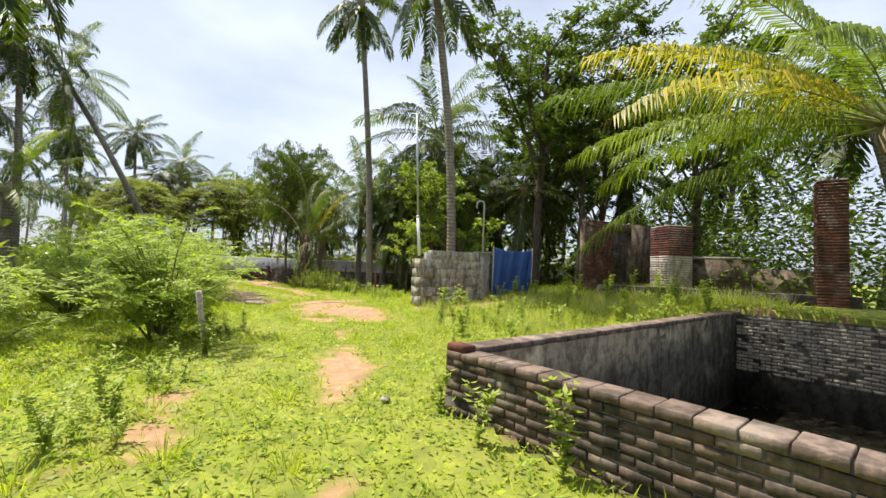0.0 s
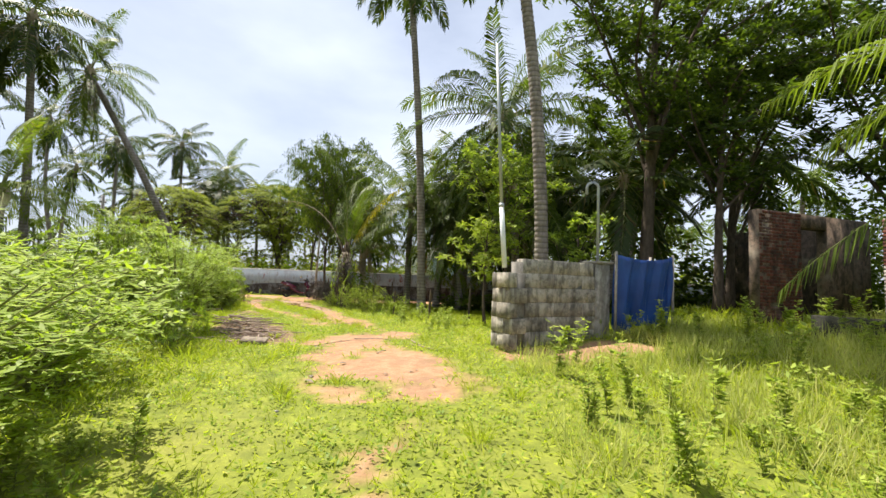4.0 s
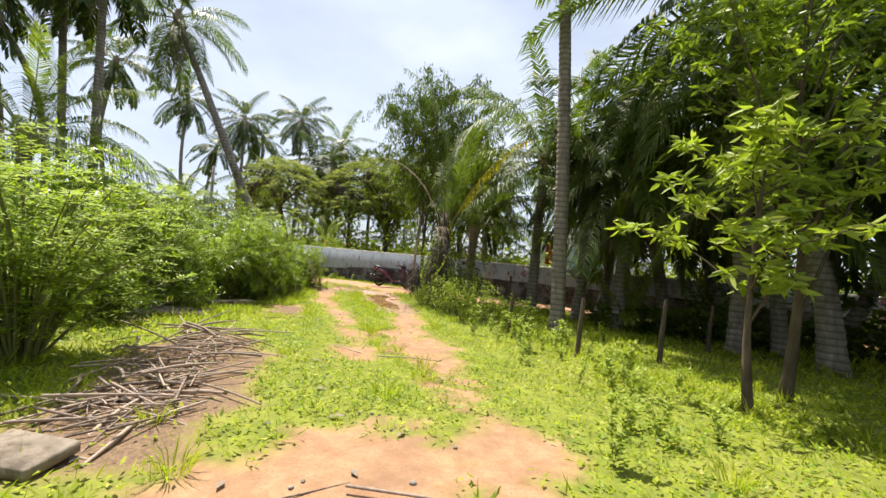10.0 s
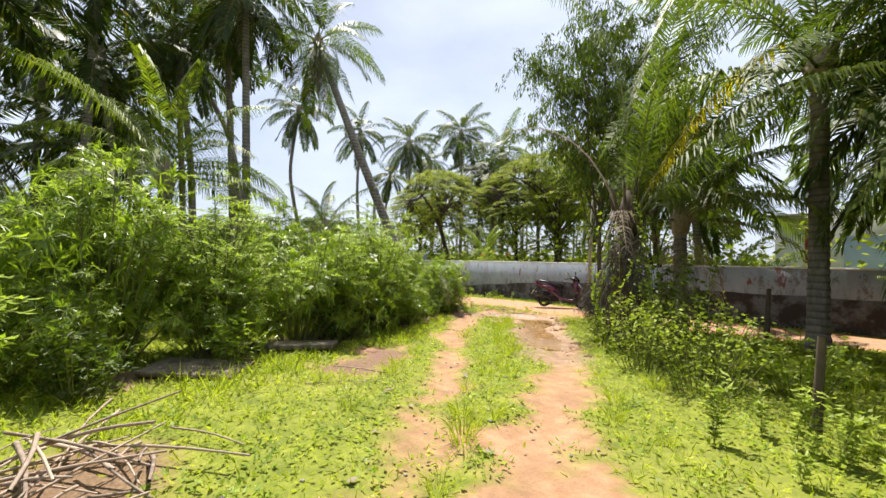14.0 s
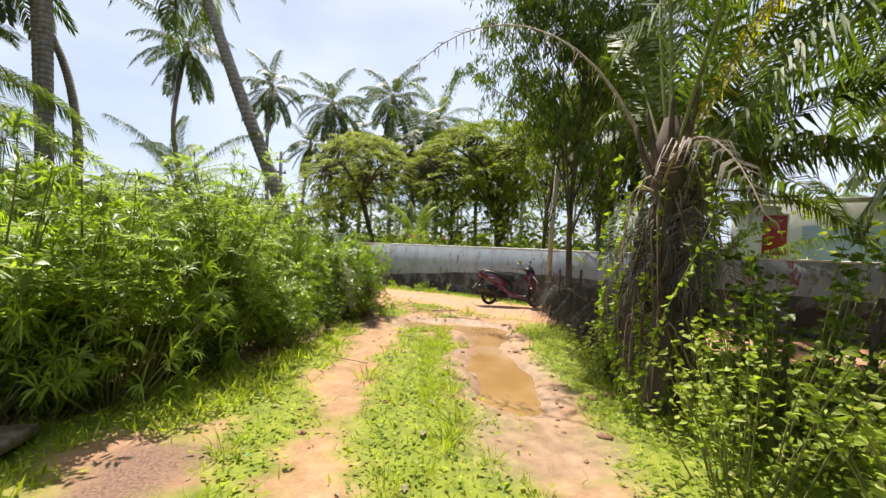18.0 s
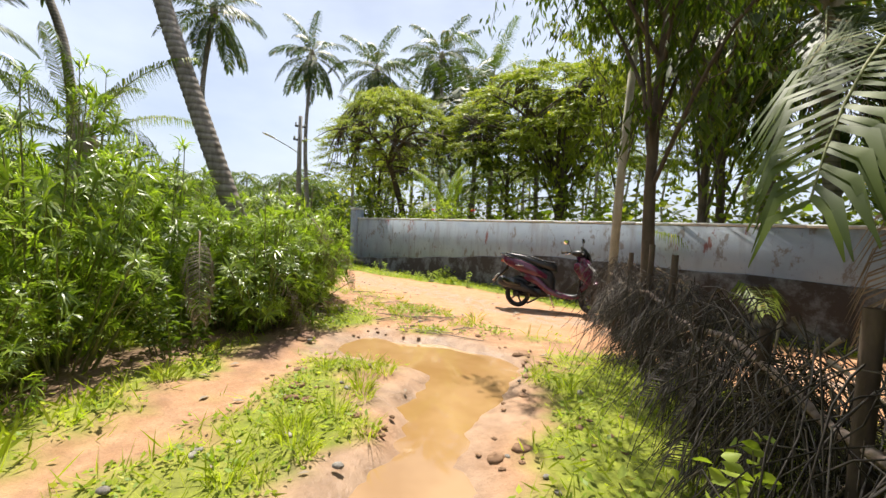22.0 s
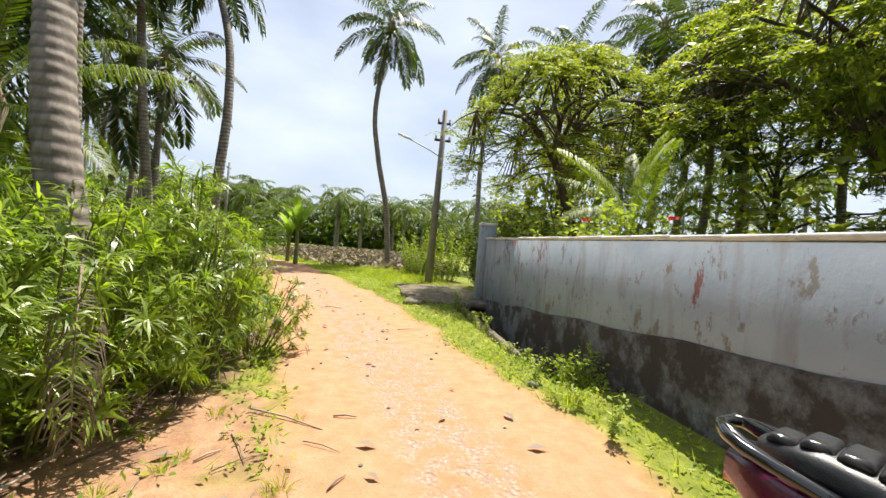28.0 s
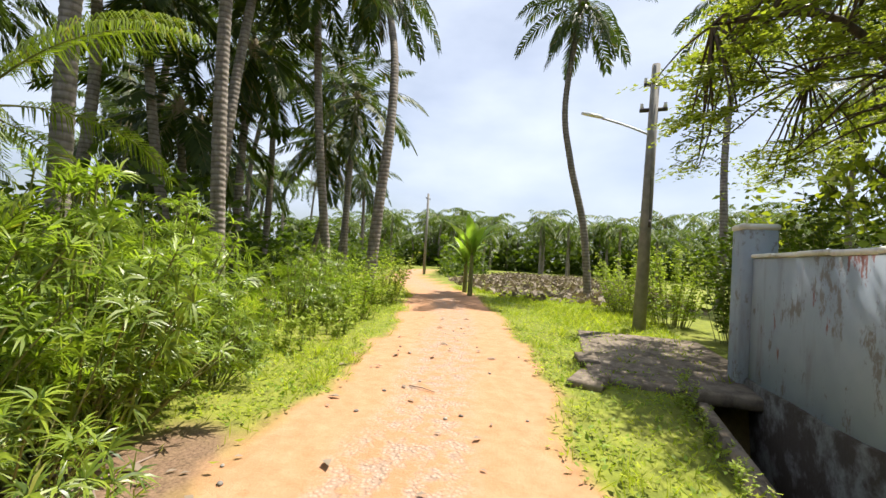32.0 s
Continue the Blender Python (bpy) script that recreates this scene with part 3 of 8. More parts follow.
def near_line(x, y, pts):
    """Distance of places to a polyline."""
    best = np.full(np.shape(x), 1e9)
    for (ax, ay), (bx, by) in zip(pts[:-1], pts[1:]):
        dx, dy = bx - ax, by - ay
        t = np.clip(((x - ax) * dx + (y - ay) * dy) / (dx * dx + dy * dy), 0, 1)
        best = np.minimum(best, np.hypot(x - ax - t * dx, y - ay - t * dy))
    return best


def step01(v, a, b):
    t = np.clip((v - a) / (b - a), 0, 1)
    return t * t * (3 - 2 * t)

# ---- ground ----
HEIGHTS = [(0, -5, 0), (0, 0, 0.0), (-0.8, 4, 0.04), (-1.3, 6.5, 0.15), (-1, 13.2, 0.34), (1.5, 14.2, 0.36), (3.6, 15, 0.55), (6, 15.3, 0.95),
           (8, 12.8, 1.0), (10.2, 11, 0.9), (4, 3, 0.0), (-2.2, 10.5, 0.13), (-4, 14, 0.1), (-7.7, 16.5, 0.03), (-6, 17.5, 0.08), (-7.4, 20, 0.0),
           (-9.3, 23.4, -0.05), (-12, 26, -0.06), (-13, 28.6, 0.0), (9, 18, 1.0), (3, 9, 0.15), (0, 8.5, 0.18), (-5, 8, 0.08)]
ROAD = [(30, 29.7), (-4, 29.6), (-12, 29.35), (-16, 28.85), (-20, 28.05), (-23.4, 27.15), (-26.5, 26.2), (-32.6, 23.7), (-38.2, 20.0), (-46, 15.5), (-60, 11)]
FOOT = [(-0.35, -2.0), (-0.45, 1.5), (-0.6, 2.8), (-1.25, 5.2), (-1.7, 7.2), (-2.2, 9.3)]
RUT_L = [(-6.1, 16.9), (-7.4, 18.7), (-8.75, 20.0), (-9.6, 20.75), (-10.7, 21.8), (-11.8, 23.1), (-13.1, 24.9), (-14, 26.8)]
RUT_R = [(-4.3, 16.6), (-5.4, 17.8), (-6.4, 18.9), (-7.45, 20.8), (-8.2, 22.0), (-9.2, 23.4), (-10.4, 25.0), (-11.7, 26.7), (-13, 28.2)]
PATCHES = [([(-2.25, 10.5), (-3.0, 11.7)], 1.0), ([(-3.1, 12.3), (-4.0, 14.1)], 0.72), ([(-4.5, 13.6), (-4.5, 14.2)], 0.38), ([(-5.7, 18.1), (-6.7, 18.9)], 0.55), ([(-6.05, 16.95), (-6.3, 17.2)], 0.2), ([(-9.8, 18.9), (-10.5, 20.0)], 0.5),
           ([(-0.2, 12.6), (0.6, 12.8), (1.5, 13.4)], 0.62), ([(-2.2, 3.0), (-2.6, 4.4)], 0.16), ([(-1.25, 5.6), (-1.4, 6.5), (-1.55, 7.1)], 0.22), ([(-3.0, 14.3), (-3.6, 15.4), (-4.3, 16.6)], 0.3), ([(-11.6, 25.6), (-13.6, 27.4)], 0.9), ([(-12.3, 23.4), (-13.5, 24.9)], 0.5), ([(-16.0, 26.8), (-13.4, 28.0)], 0.85), ([(-12.9, 27.0), (-11.8, 28.2)], 0.7), ([(-8.8, 19.9), (-8.5, 19.4)], 0.3)]
# The long last strip is litter plus painted shade at the shrubs' feet.
LITTER_SHADE = [([(-6.0, 13.5), (-7.9, 15.7)], 0.75), ([(-9.8, 18.9), (-10.5, 20.0)], 0.42), ([(-14.6, 25.6), (-13.6, 24.6)], 0.3), ([(-10.9, 16.3), (-12.3, 19.2), (-13.1, 21.8), (-14.3, 24.2), (-15.6, 25.9), (-17.6, 26.4), (-19.2, 26.3)], 0.55)]
PUDDLES = [([(-9.4, 23.3), (-9.95, 23.95), (-10.5, 24.6)], 0.30), ([(-13.25, 25.85), (-12.55, 26.3), (-11.95, 26.5)], 0.37), ([(-11.9, 26.45), (-11.45, 25.75), (-11.35, 25.4)], 0.27), ([(-10.95, 25.05), (-11.1, 25.2)], 0.13)]
PIT_C, PIT_U, PIT_V = np.array([0.08, 4.32]), np.array([0.762, 0.648]), np.array([0.648, -0.762])
PIT_LONG, PIT_WIDE = 9.6, 4.6
WATER_Z = -0.125


def ground_height(x, y):
    x, y = np.asarray(x, float), np.asarray(y, float)
    num, den = np.zeros(x.shape), np.full(x.shape, 0.12)
    for a, b, c in HEIGHTS:
        w = np.exp(-((x - a) ** 2 + (y - b) ** 2) / (2 * 2.3 ** 2))
        num, den = num + w * c, den + w
    z = num / den
    flat = np.exp(-((x + 11.2) ** 2 + (y - 24.8) ** 2) / (2 * 2.4 ** 2))
    z = z * (1 - flat) + flat * -0.05
    z = z + 0.05 * (vnoise(x, y, 0.6, 3) - 0.5) * (1 - flat) + 0.022 * (vnoise(x, y, 2.3, 5) - 0.5)
    for pts in (RUT_L, RUT_R):
        z = z - 0.035 * step01(near_line(x, y, pts), 0.42, 0.12)
    for pts, w in PUDDLES:
        d = near_line(x, y, pts) + 0.22 * (vnoise(x, y, 2.2, 9) - 0.5)
        z = z * (1 - step01(d, w + 0.22, w - 0.06)) + (WATER_Z - 0.06) * step01(d, w + 0.22, w - 0.06)
    # drain between the road verge and the compound wall
    along = step01(x, -23.6, -23.2) * step01(x, -17.0, -19.6)
    z = z - 1.25 * along * step01(y, 30.3, 30.52) * step01(y, 31.6, 31.3)
    # inside of the brick tank
    u = (x - PIT_C[0]) * PIT_U[0] + (y - PIT_C[1]) * PIT_U[1]
    v = (x - PIT_C[0]) * PIT_V[0] + (y - PIT_C[1]) * PIT_V[1]
    inside = (u > 0.02) & (u < PIT_LONG - 0.02) & (v > 0.02) & (v < PIT_WIDE - 0.02)
    z = np.where(inside, -1.62 + 0.1 * vnoise(x, y, 1.5, 2), z)
    far = step01(np.hypot(x + 10, y - 15), 60, 130)
    return z * (1 - far) + far * (0.6 * (vnoise(x, y, 0.02, 4) - 0.5))


def soil_mask(x, y):
    wob = 0.34 * (vnoise(x, y, 1.6, 11) - 0.5) + 0.30 * (vnoise(x, y, 5.5, 12) - 0.5)
    s = step01(near_line(x, y, FOOT) + wob * 1.2, 0.24, 0.06) * step01(vnoise(x, y, 1.3, 21), 0.34, 0.58)
    for pts, w in ((RUT_L, 0.30), (RUT_R, 0.36)):
        s = np.maximum(s, step01(near_line(x, y, pts) + wob * 1.2, w + 0.1, w - 0.12) * step01(vnoise(x, y, 0.9, 22), 0.10, 0.34))
    for pts, w in PATCHES:
        s = np.maximum(s, step01(near_line(x, y, pts) + wob * 1.7, w + 0.12, w - 0.16) * step01(vnoise(x, y, 2.1, 23), 0.16, 0.36))
    for pts, w in PUDDLES:
        s = np.maximum(s, step01(near_line(x, y, pts) + wob, w + 0.5, w + 0.15))
    return np.maximum(s, np.maximum(litter_shade_mask(x, y) * 0.9, 1.0 * in_tank(x, y, 0.0)))


def litter_shade_mask(x, y):
    s = np.zeros(np.shape(x))
    for pts, w in LITTER_SHADE:
        s = np.maximum(s, step01(near_line(x, y, pts) + 0.5 * (vnoise(x, y, 2.0, 14) - 0.5), w + 0.15, w - 0.15))
    # the drain bed gets the dark colour in place of its deep shade
    s = np.maximum(s, drain_mask(x, y))
    return np.maximum(s, 1.0 * in_tank(x, y, 0.0))


def drain_mask(x, y):
    return step01(x, -23.7, -23.3) * step01(x, -17.4, -19.2) * step01(y, 30.42, 30.55) * step01(y, 31.7, 31.5)


def in_tank(x, y, pad=0.05):
    u = (x - PIT_C[0]) * PIT_U[0] + (y - PIT_C[1]) * PIT_U[1]
    v = (x - PIT_C[0]) * PIT_V[0] + (y - PIT_C[1]) * PIT_V[1]
    return (u > -pad) & (u < PIT_LONG + pad) & (v > -pad) & (v < PIT_WIDE + pad)


def road_mask(x, y):
    wob = 0.34 * (vnoise(x, y, 0.9, 31) - 0.5) + 0.22 * (vnoise(x, y, 4.5, 32) - 0.5)
    return step01(near_line(x, y, ROAD) + wob, 1.40, 1.14)


def wet_mask(x, y):
    s = np.zeros(np.shape(x))
    for pts, w in PUDDLES:
        s = np.maximum(s, step01(near_line(x, y, pts) + 0.4 * (vnoise(x, y, 2.5, 41) - 0.5), w + 0.45, w + 0.08))
    s = np.maximum(s, 0.75 * step01(near_line(x, y, [(-8.5, 22.4), (-9.7, 23.9), (-11.0, 25.4), (-12.4, 26.6)]) + 0.5 * (vnoise(x, y, 1.9, 42) - 0.5), 0.75, 0.3))
    return s


def grid_steps(lo, hi, fine, reach):
    mid = np.arange(lo, hi, fine)
    out = fine * np.cumsum(1.22 ** np.arange(1, 46))
    out = out[out < reach]
    return np.concatenate([lo - out[::-1], mid, mid[-1] + out])


def build_ground():
    gx, gy = grid_steps(-30.0, 10.8, 0.165, 900), grid_steps(-2.0, 32.2, 0.165, 900)
    X, Y = np.meshgrid(gx, gy, indexing="xy")
    Z = ground_height(X, Y)
    V = np.stack([X, Y, Z], -1).reshape(-1, 3)
    nx, ny = len(gx), len(gy)
    j, i = np.meshgrid(np.arange(ny - 1), np.arange(nx - 1), indexing="ij")
    F = np.stack([j * nx + i, j * nx + i + 1, (j + 1) * nx + i + 1, (j + 1) * nx + i], -1).reshape(-1, 4)
    me = Geo().add(V, F).mesh("ground", M_GROUND, True)
    x, y = V[:, 0], V[:, 1]
    road = road_mask(x, y)
    rd = near_line(x, y, ROAD) + 0.3 * (vnoise(x, y, 1.2, 33) - 0.5)
    for key, val in (("soil", soil_mask(x, y)), ("road", road), ("wet", wet_mask(x, y)), ("litter", litter_shade_mask(x, y)), ("gravel", road * step01(rd, 0.62, 0.3))):
        a = me.attributes.new(key, "FLOAT", "POINT")
        a.data.foreach_set("value", np.ascontiguousarray(val, dtype=np.float32))
    ob = new("ground", me)
    return tagged(ob, "grassy ground with a rutted dirt track and a sandy orange lane", "ground", "", "structure")


build_ground()


def build_puddles():
    boxes = ((-14.1, -8.4, 22.1, 27.4),)
    for x0, x1, y0, y1 in boxes:
        xs, ys = np.arange(x0, x1, 0.1), np.arange(y0, y1, 0.1)
        X, Y = np.meshgrid(xs, ys)
        d = np.full(X.shape, 9.0)
        for pts, w in PUDDLES:
            d = np.minimum(d, near_line(X, Y, pts) - w)
        V = np.stack([X, Y, np.full(X.shape, WATER_Z)], -1).reshape(-1, 3)
        nx = len(xs)
        j, i = np.meshgrid(np.arange(len(ys) - 1), np.arange(nx - 1), indexing="ij")
        F = np.stack([j * nx + i, j * nx + i + 1, (j + 1) * nx + i + 1, (j + 1) * nx + i], -1).reshape(-1, 4)
        keep = (d.reshape(-1)[F].min(axis=1) < 0.35)
        solid("water", Geo().add(V, F[keep]), M_WATER, "shallow muddy orange puddle in the wheel rut", "puddle", kind="structure", smooth=True)


build_puddles()


# ---- compound wall along the lane ----
WALL_Y = 31.16


def build_compound_wall():
    x0, x1 = -23.7, 14.0
    wall = thing("compound_wall", ((x0 + x1) / 2, WALL_Y + 0.1, 0), "long blue-grey limewashed compound wall with rusty flaking stains", "wall", kind="structure")
    mid = (x0 + x1) / 2
    half = x1 - x0
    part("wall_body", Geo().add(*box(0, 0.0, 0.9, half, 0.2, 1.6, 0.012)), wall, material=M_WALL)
    # the plinth's top climbs along the wall
    n = 64
    X = np.linspace(-half / 2, half / 2, n)
    T = np.clip(0.22 + (X + mid + 22.4) * 0.088, 0.18, 0.92) + 0.02 * np.sin(X * 3.1)
    V = np.concatenate([np.stack([X, np.full(n, y), z], -1) for y, z in ((-0.14, np.full(n, -0.8)), (-0.135, T - 0.02), (-0.108, T), (0.14, T), (0.14, np.full(n, -0.8)))])
    k = np.arange(n - 1)
    F = np.concatenate([np.stack([a * n + k, a * n + k + 1, (a + 1) * n + k + 1, (a + 1) * n + k], -1) for a in range(4)])
    part("plinth", Geo().add(V, F), wall, "brown peeling plaster plinth", material=M_PLINTH)
    rng = np.random.default_rng(4)
    n = 60
    g = Geo()
    for k in range(n):
        a = -half / 2 + half * k / n
        g.add(*box(a + half / n / 2, 0, 1.725 + rng.uniform(-0.006, 0.006), half / n - 0.004, 0.25, 0.05, 0.01))
    part("coping", g, wall, "pale worn plaster coping", material=M_COPING)
    pil = thing("gate_pillar", (-23.92, WALL_Y + 0.08, 0), "square blue-grey painted gate pillar at the end of a wall", "pillar", kind="structure")
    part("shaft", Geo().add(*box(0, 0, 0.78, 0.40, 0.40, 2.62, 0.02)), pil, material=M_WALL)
    part("cap", Geo().add(*box(0, 0, 2.12, 0.43, 0.43, 0.08, 0.02)), pil, "chipped grey cap", material=M_COPING)
    gate = thing("steel_gate", (-24.17, WALL_Y + 0.1, 0), "dark steel gate leaf standing open beside the pillar", "gate", rz=97)
    g = Geo()
    for z in (0.18, 1.0, 1.75):
        g.add(*box(0.9, 0, z, 1.8, 0.04, 0.05))
    part("gate_frame", g, gate, material=M_IRON)
    for k in range(12):
        part("bar", Geo().add(*box(0.04 + k * 0.156, 0, 0.97, 0.025, 0.025, 1.6)), gate, material=M_IRON)
    slab = solid("culvert_slab", Geo().add(*box(0, 0, 0, 3.9, 2.3, 0.16, 0.03)), M_SLAB, "flat worn concrete culvert slab over the drain before the gate", "slab", (-24.95, 30.25, -0.005), rz=4, kind="structure")
    solid("broken_slab", Geo().add(*box(0, 0, 0, 0.62, 0.42, 0.12, 0.03)), M_SLAB, "loose broken piece of concrete slab in the grass", "slab piece", (-22.85, 29.25, 0.05), rz=-12)
    lip = solid("drain_kerb", Geo().add(*box(0, 0, 0, 4.4, 0.12, 0.8, 0.02)), M_SLAB, "low grey concrete drain edge sunk beside the verge", "kerb", (-21.1, 30.5, -0.45), rz=-0.8, kind="structure")


build_compound_wall()


# ---- masonry in pieces ----
def brick_mesh(name, sx, sy, sz, material, bevel=0.006):
    return Geo().add(*box(0, 0, 0, sx, sy, sz, bevel)).mesh(name, material)


def courses(parent, meshes, length, height, bl, bh, rng, z0=0.0, y=0.0, skip=None, name="brick", tops=None):
    """Bonded courses of whole and half pieces along x, as parts. meshes: (whole, half)."""
    rows = int(round(height / bh))
    for r in range(rows):
        x = 0.0
        first = (r % 2 == 1)
        while x < length - 0.02:
            w = bl / 2 if (first and x == 0) else min(bl, length - x)
            whole = w > 0.75 * bl
            if w < 0.3 * bl:
                break
            cx = x + w / 2
            z = z0 + (r + 0.5) * bh
            if not (skip and skip(cx, z)):
                me = meshes[0] if whole else meshes[1]
                if tops is not None and r == rows - 1:
                    me = tops[0] if whole else tops[1]
                m = pose(cx, y + rng.uniform(-0.009, 0.009), z + rng.uniform(-0.004, 0.004), rng.uniform(-1.2, 1.2), rng.uniform(-1.0, 1.0), rng.uniform(-1.6, 1.6))
                part(name, me, parent, m=m)
            x += w


# ---- brick tank beside the start ----
def build_tank():
    rng = np.random.default_rng(11)
    rz = math.degrees(math.atan2(PIT_U[1], PIT_U[0]))
    t = 0.24
    tank = thing("brick_tank", (PIT_C[0], PIT_C[1], 0.0), "roofless weathered brick tank with mossy plastered insides", "tank", rz=rz)
    # local x runs along the long side, local -y along the short side
    top = 0.63
    def wallbox(x0, x1, y0, y1, h=top):
        return box((x0 + x1) / 2, (y0 + y1) / 2, (h - 1.7) / 2, x1 - x0, y1 - y0, h + 1.7)
    part("long_wall", Geo().add(*wallbox(0.0, PIT_LONG, -t, 0)), tank, "mossy plastered wall with the tank's shade in its colour", material=M_PLASTER)
    part("long_wall", Geo().add(*wallbox(0.0, PIT_LONG, -PIT_WIDE, -PIT_WIDE + t)), tank, "mossy plastered wall with the tank's shade in its colour", material=M_PLASTER)
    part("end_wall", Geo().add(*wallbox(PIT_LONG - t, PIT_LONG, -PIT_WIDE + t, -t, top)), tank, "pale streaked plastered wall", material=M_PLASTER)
    part("end_wall", Geo().add(*wallbox(0.02, t - 0.02, -PIT_WIDE + t, -t, top - 0.02)), tank, "mortar core of the near wall", material=M_MORTAR_DARK)
    holder = part("brickwork", Geo().add(*box(0.12, -PIT_WIDE / 2, -0.25, 0.19, PIT_WIDE - 0.05, 0.5)), tank, material=M_MORTAR_DARK)
    w, h = 0.232, 0.078
    meshes = (brick_mesh("brick", w - 0.014, t + 0.012, h - 0.013, M_BRICK), brick_mesh("brick_half", w / 2 - 0.014, t + 0.012, h - 0.013, M_BRICK))
    tops = (brick_mesh("brick_top", w - 0.012, t + 0.03, h - 0.006, M_BRICK_TOP, 0.006), brick_mesh("brick_top_half", w / 2 - 0.012, t + 0.03, h - 0.006, M_BRICK_TOP, 0.006))
    run = thing_child("brick_facing", tank, pose(t / 2, 0.0, 0.0, 0, 0, -90))
    courses(run, meshes, PIT_WIDE, 0.702, w, h, rng, z0=-0.05, tops=tops)
    back = thing_child("brick_lining", tank, pose(PIT_LONG - t / 2, -t, 0.0, 0, 0, -90))
    # lighter bricks stand in for sun striking the end wall
    pale = (brick_mesh("brick_sunlit", w - 0.014, t + 0.012, h - 0.013, M_BRICK_SUNLIT), brick_mesh("brick_sunlit_half", w / 2 - 0.014, t + 0.012, h - 0.013, M_BRICK_SUNLIT))
    courses(back, pale, PIT_WIDE - 2 * t, 1.326, w, h, rng, z0=-0.72)
    cap = thing_child("brick_coping", tank, pose(t, -t / 2, top, 0, 0, 0))
    x = 0.0
    while x < PIT_LONG - t:
        bl = rng.uniform(0.20, 0.25)
        part("brick", tops[0], cap, m=pose(x + bl / 2, rng.uniform(-0.008, 0.008), 0.02, rng.uniform(-1.5, 1.5), rng.uniform(-1, 1), rng.uniform(-1.2, 1.2)))
        x += bl + 0.004
    # added dark sheet that keeps the tank's bottom in painted shade
    part("shade_floor", Geo().add(*box(PIT_LONG / 2, -PIT_WIDE / 2, -1.5, PIT_LONG - 2 * t, PIT_WIDE - 2 * t, 0.08)), tank, "dark sheet on the bottom that stands in for shade", material=M_TANK_SHADE)
    red = brick_mesh("brick_red", 0.2, 0.24, 0.08, M_BRICK_RED_SHADED, 0.012)
    part("brick", red, cap, "broken bright red brick", m=pose(-0.14, 0.005, 0.045, 2, 3, 4))


def thing_child(name, parent, m):
    ob = new(name)
    ob.parent = parent
    ob.matrix_basis = m
    return ob


build_tank()


# ---- concrete block wall with pole and tarpaulin ----
def build_block_wall():
    rng = np.random.default_rng(5)
    base = 0.29
    wall = thing("block_wall", (-0.97, 13.2, base), "stained concrete block wall stub with toothed end", "wall", rz=35)
    t, h = 0.2, 0.295
    part("mortar_core", Geo().add(*box(1.5, -0.23, 0.84, 2.3, t - 0.025, 1.72)).add(*box(0.24, -0.27, 0.70, 0.34, 0.46, 1.52)), wall, material=M_MORTAR)
    whole = brick_mesh("block", 0.392, t, h - 0.008, M_BLOCK, 0.004)
    half = brick_mesh("block_half", 0.192, t, h - 0.008, M_BLOCK, 0.004)
    for r in range(6):
        x = 0.36 if r % 2 else 0.56
        if r == 5:
            x = 0.5
        while x < 2.45:
            part("block", whole, wall, m=pose(x + 0.2, -0.23 + rng.uniform(-0.012, 0.012), (r + 0.5) * h, rng.uniform(-0.8, 0.8), 0, rng.uniform(-0.8, 0.8)))
            x += 0.402
    # toothed corner at the free end, two blocks deep
    for r in range(5):
        z = (r + 0.5) * h
        if r % 2:
            part("block", whole, wall, m=pose(0.21 + rng.uniform(-0.02, 0.02), -0.47, z, 0, 0, rng.uniform(-2, 2)))
            part("block", whole, wall, m=pose(0.12 + rng.uniform(-0.02, 0.02), -0.17, z, 0, 0, 90 + rng.uniform(-2, 2)))
        else:
            part("block", whole, wall, m=pose(0.10 + rng.uniform(-0.02, 0.02), -0.36, z, 0, 0, 90 + rng.uniform(-2, 2)))
            part("block", half, wall, m=pose(0.11, -0.06, z, 0, 0, rng.uniform(-3, 3)))
            part("block", half, wall, m=pose(0.31, -0.28, z, 0, 0, rng.uniform(-3, 3)))
    part("pier", Geo().add(*box(2.79, -0.2, 0.84, 0.42, 0.36, 1.86, 0.012)), wall, "smooth cement-plastered pier", material=M_CONCRETE)
    part("pier_cap", Geo().add(*box(2.79, -0.2, 1.80, 0.54, 0.48, 0.06, 0.01)), wall, material=M_CONCRETE)
    pole = thing("flag_pole", (-0.75, 12.98, base + 1.57), "tall white pipe pole, thinner above, set on the block wall", "pole")
    part("lower_tube", Geo().add(*tube([(0, 0, 0), (-0.09, 0.02, 1.24)], 0.05, 14)), pole, material=M_PVC, smooth=True)
    part("upper_tube", Geo().add(*tube([(-0.09, 0.02, 1.24), (-0.27, 0.03, 4.62)], [0.034, 0.028], 12)), pole, "greyer thin upper tube", material=M_PIPE, smooth=True)
    part("collar", Geo().add(*tube([(-0.088, 0.02, 1.2), (-0.092, 0.02, 1.28)], 0.055, 14)), pole, material=M_PIPE)
    vent = thing("vent_pipe", (1.43, 14.62, base + 1.8), "thin grey pipe with a hooked top on the wall pier", "pipe")
    P = [(0, 0, 0), (0, 0, 1.75)] + [(-0.13 + 0.13 * math.cos(a), 0.0, 1.75 + 0.13 * math.sin(a)) for a in np.linspace(0.3, math.pi, 7)] + [(-0.26, 0, 1.6)]
    part("tube", Geo().add(*tube(P, 0.033, 10)), vent, material=M_PIPE, smooth=True)
    # tarpaulin hung on a rope between the pier and a stake
    n, k = 26, 18
    g = []
    for a in range(n):
        for b in range(k):
            s, h = a / (n - 1), b / (k - 1)
            fold = 0.07 * math.sin(s * 21 + 1.5 * math.sin(h * 3)) * (0.35 + h) + 0.03 * math.sin(s * 47 + h * 6)
            x = s * 1.72
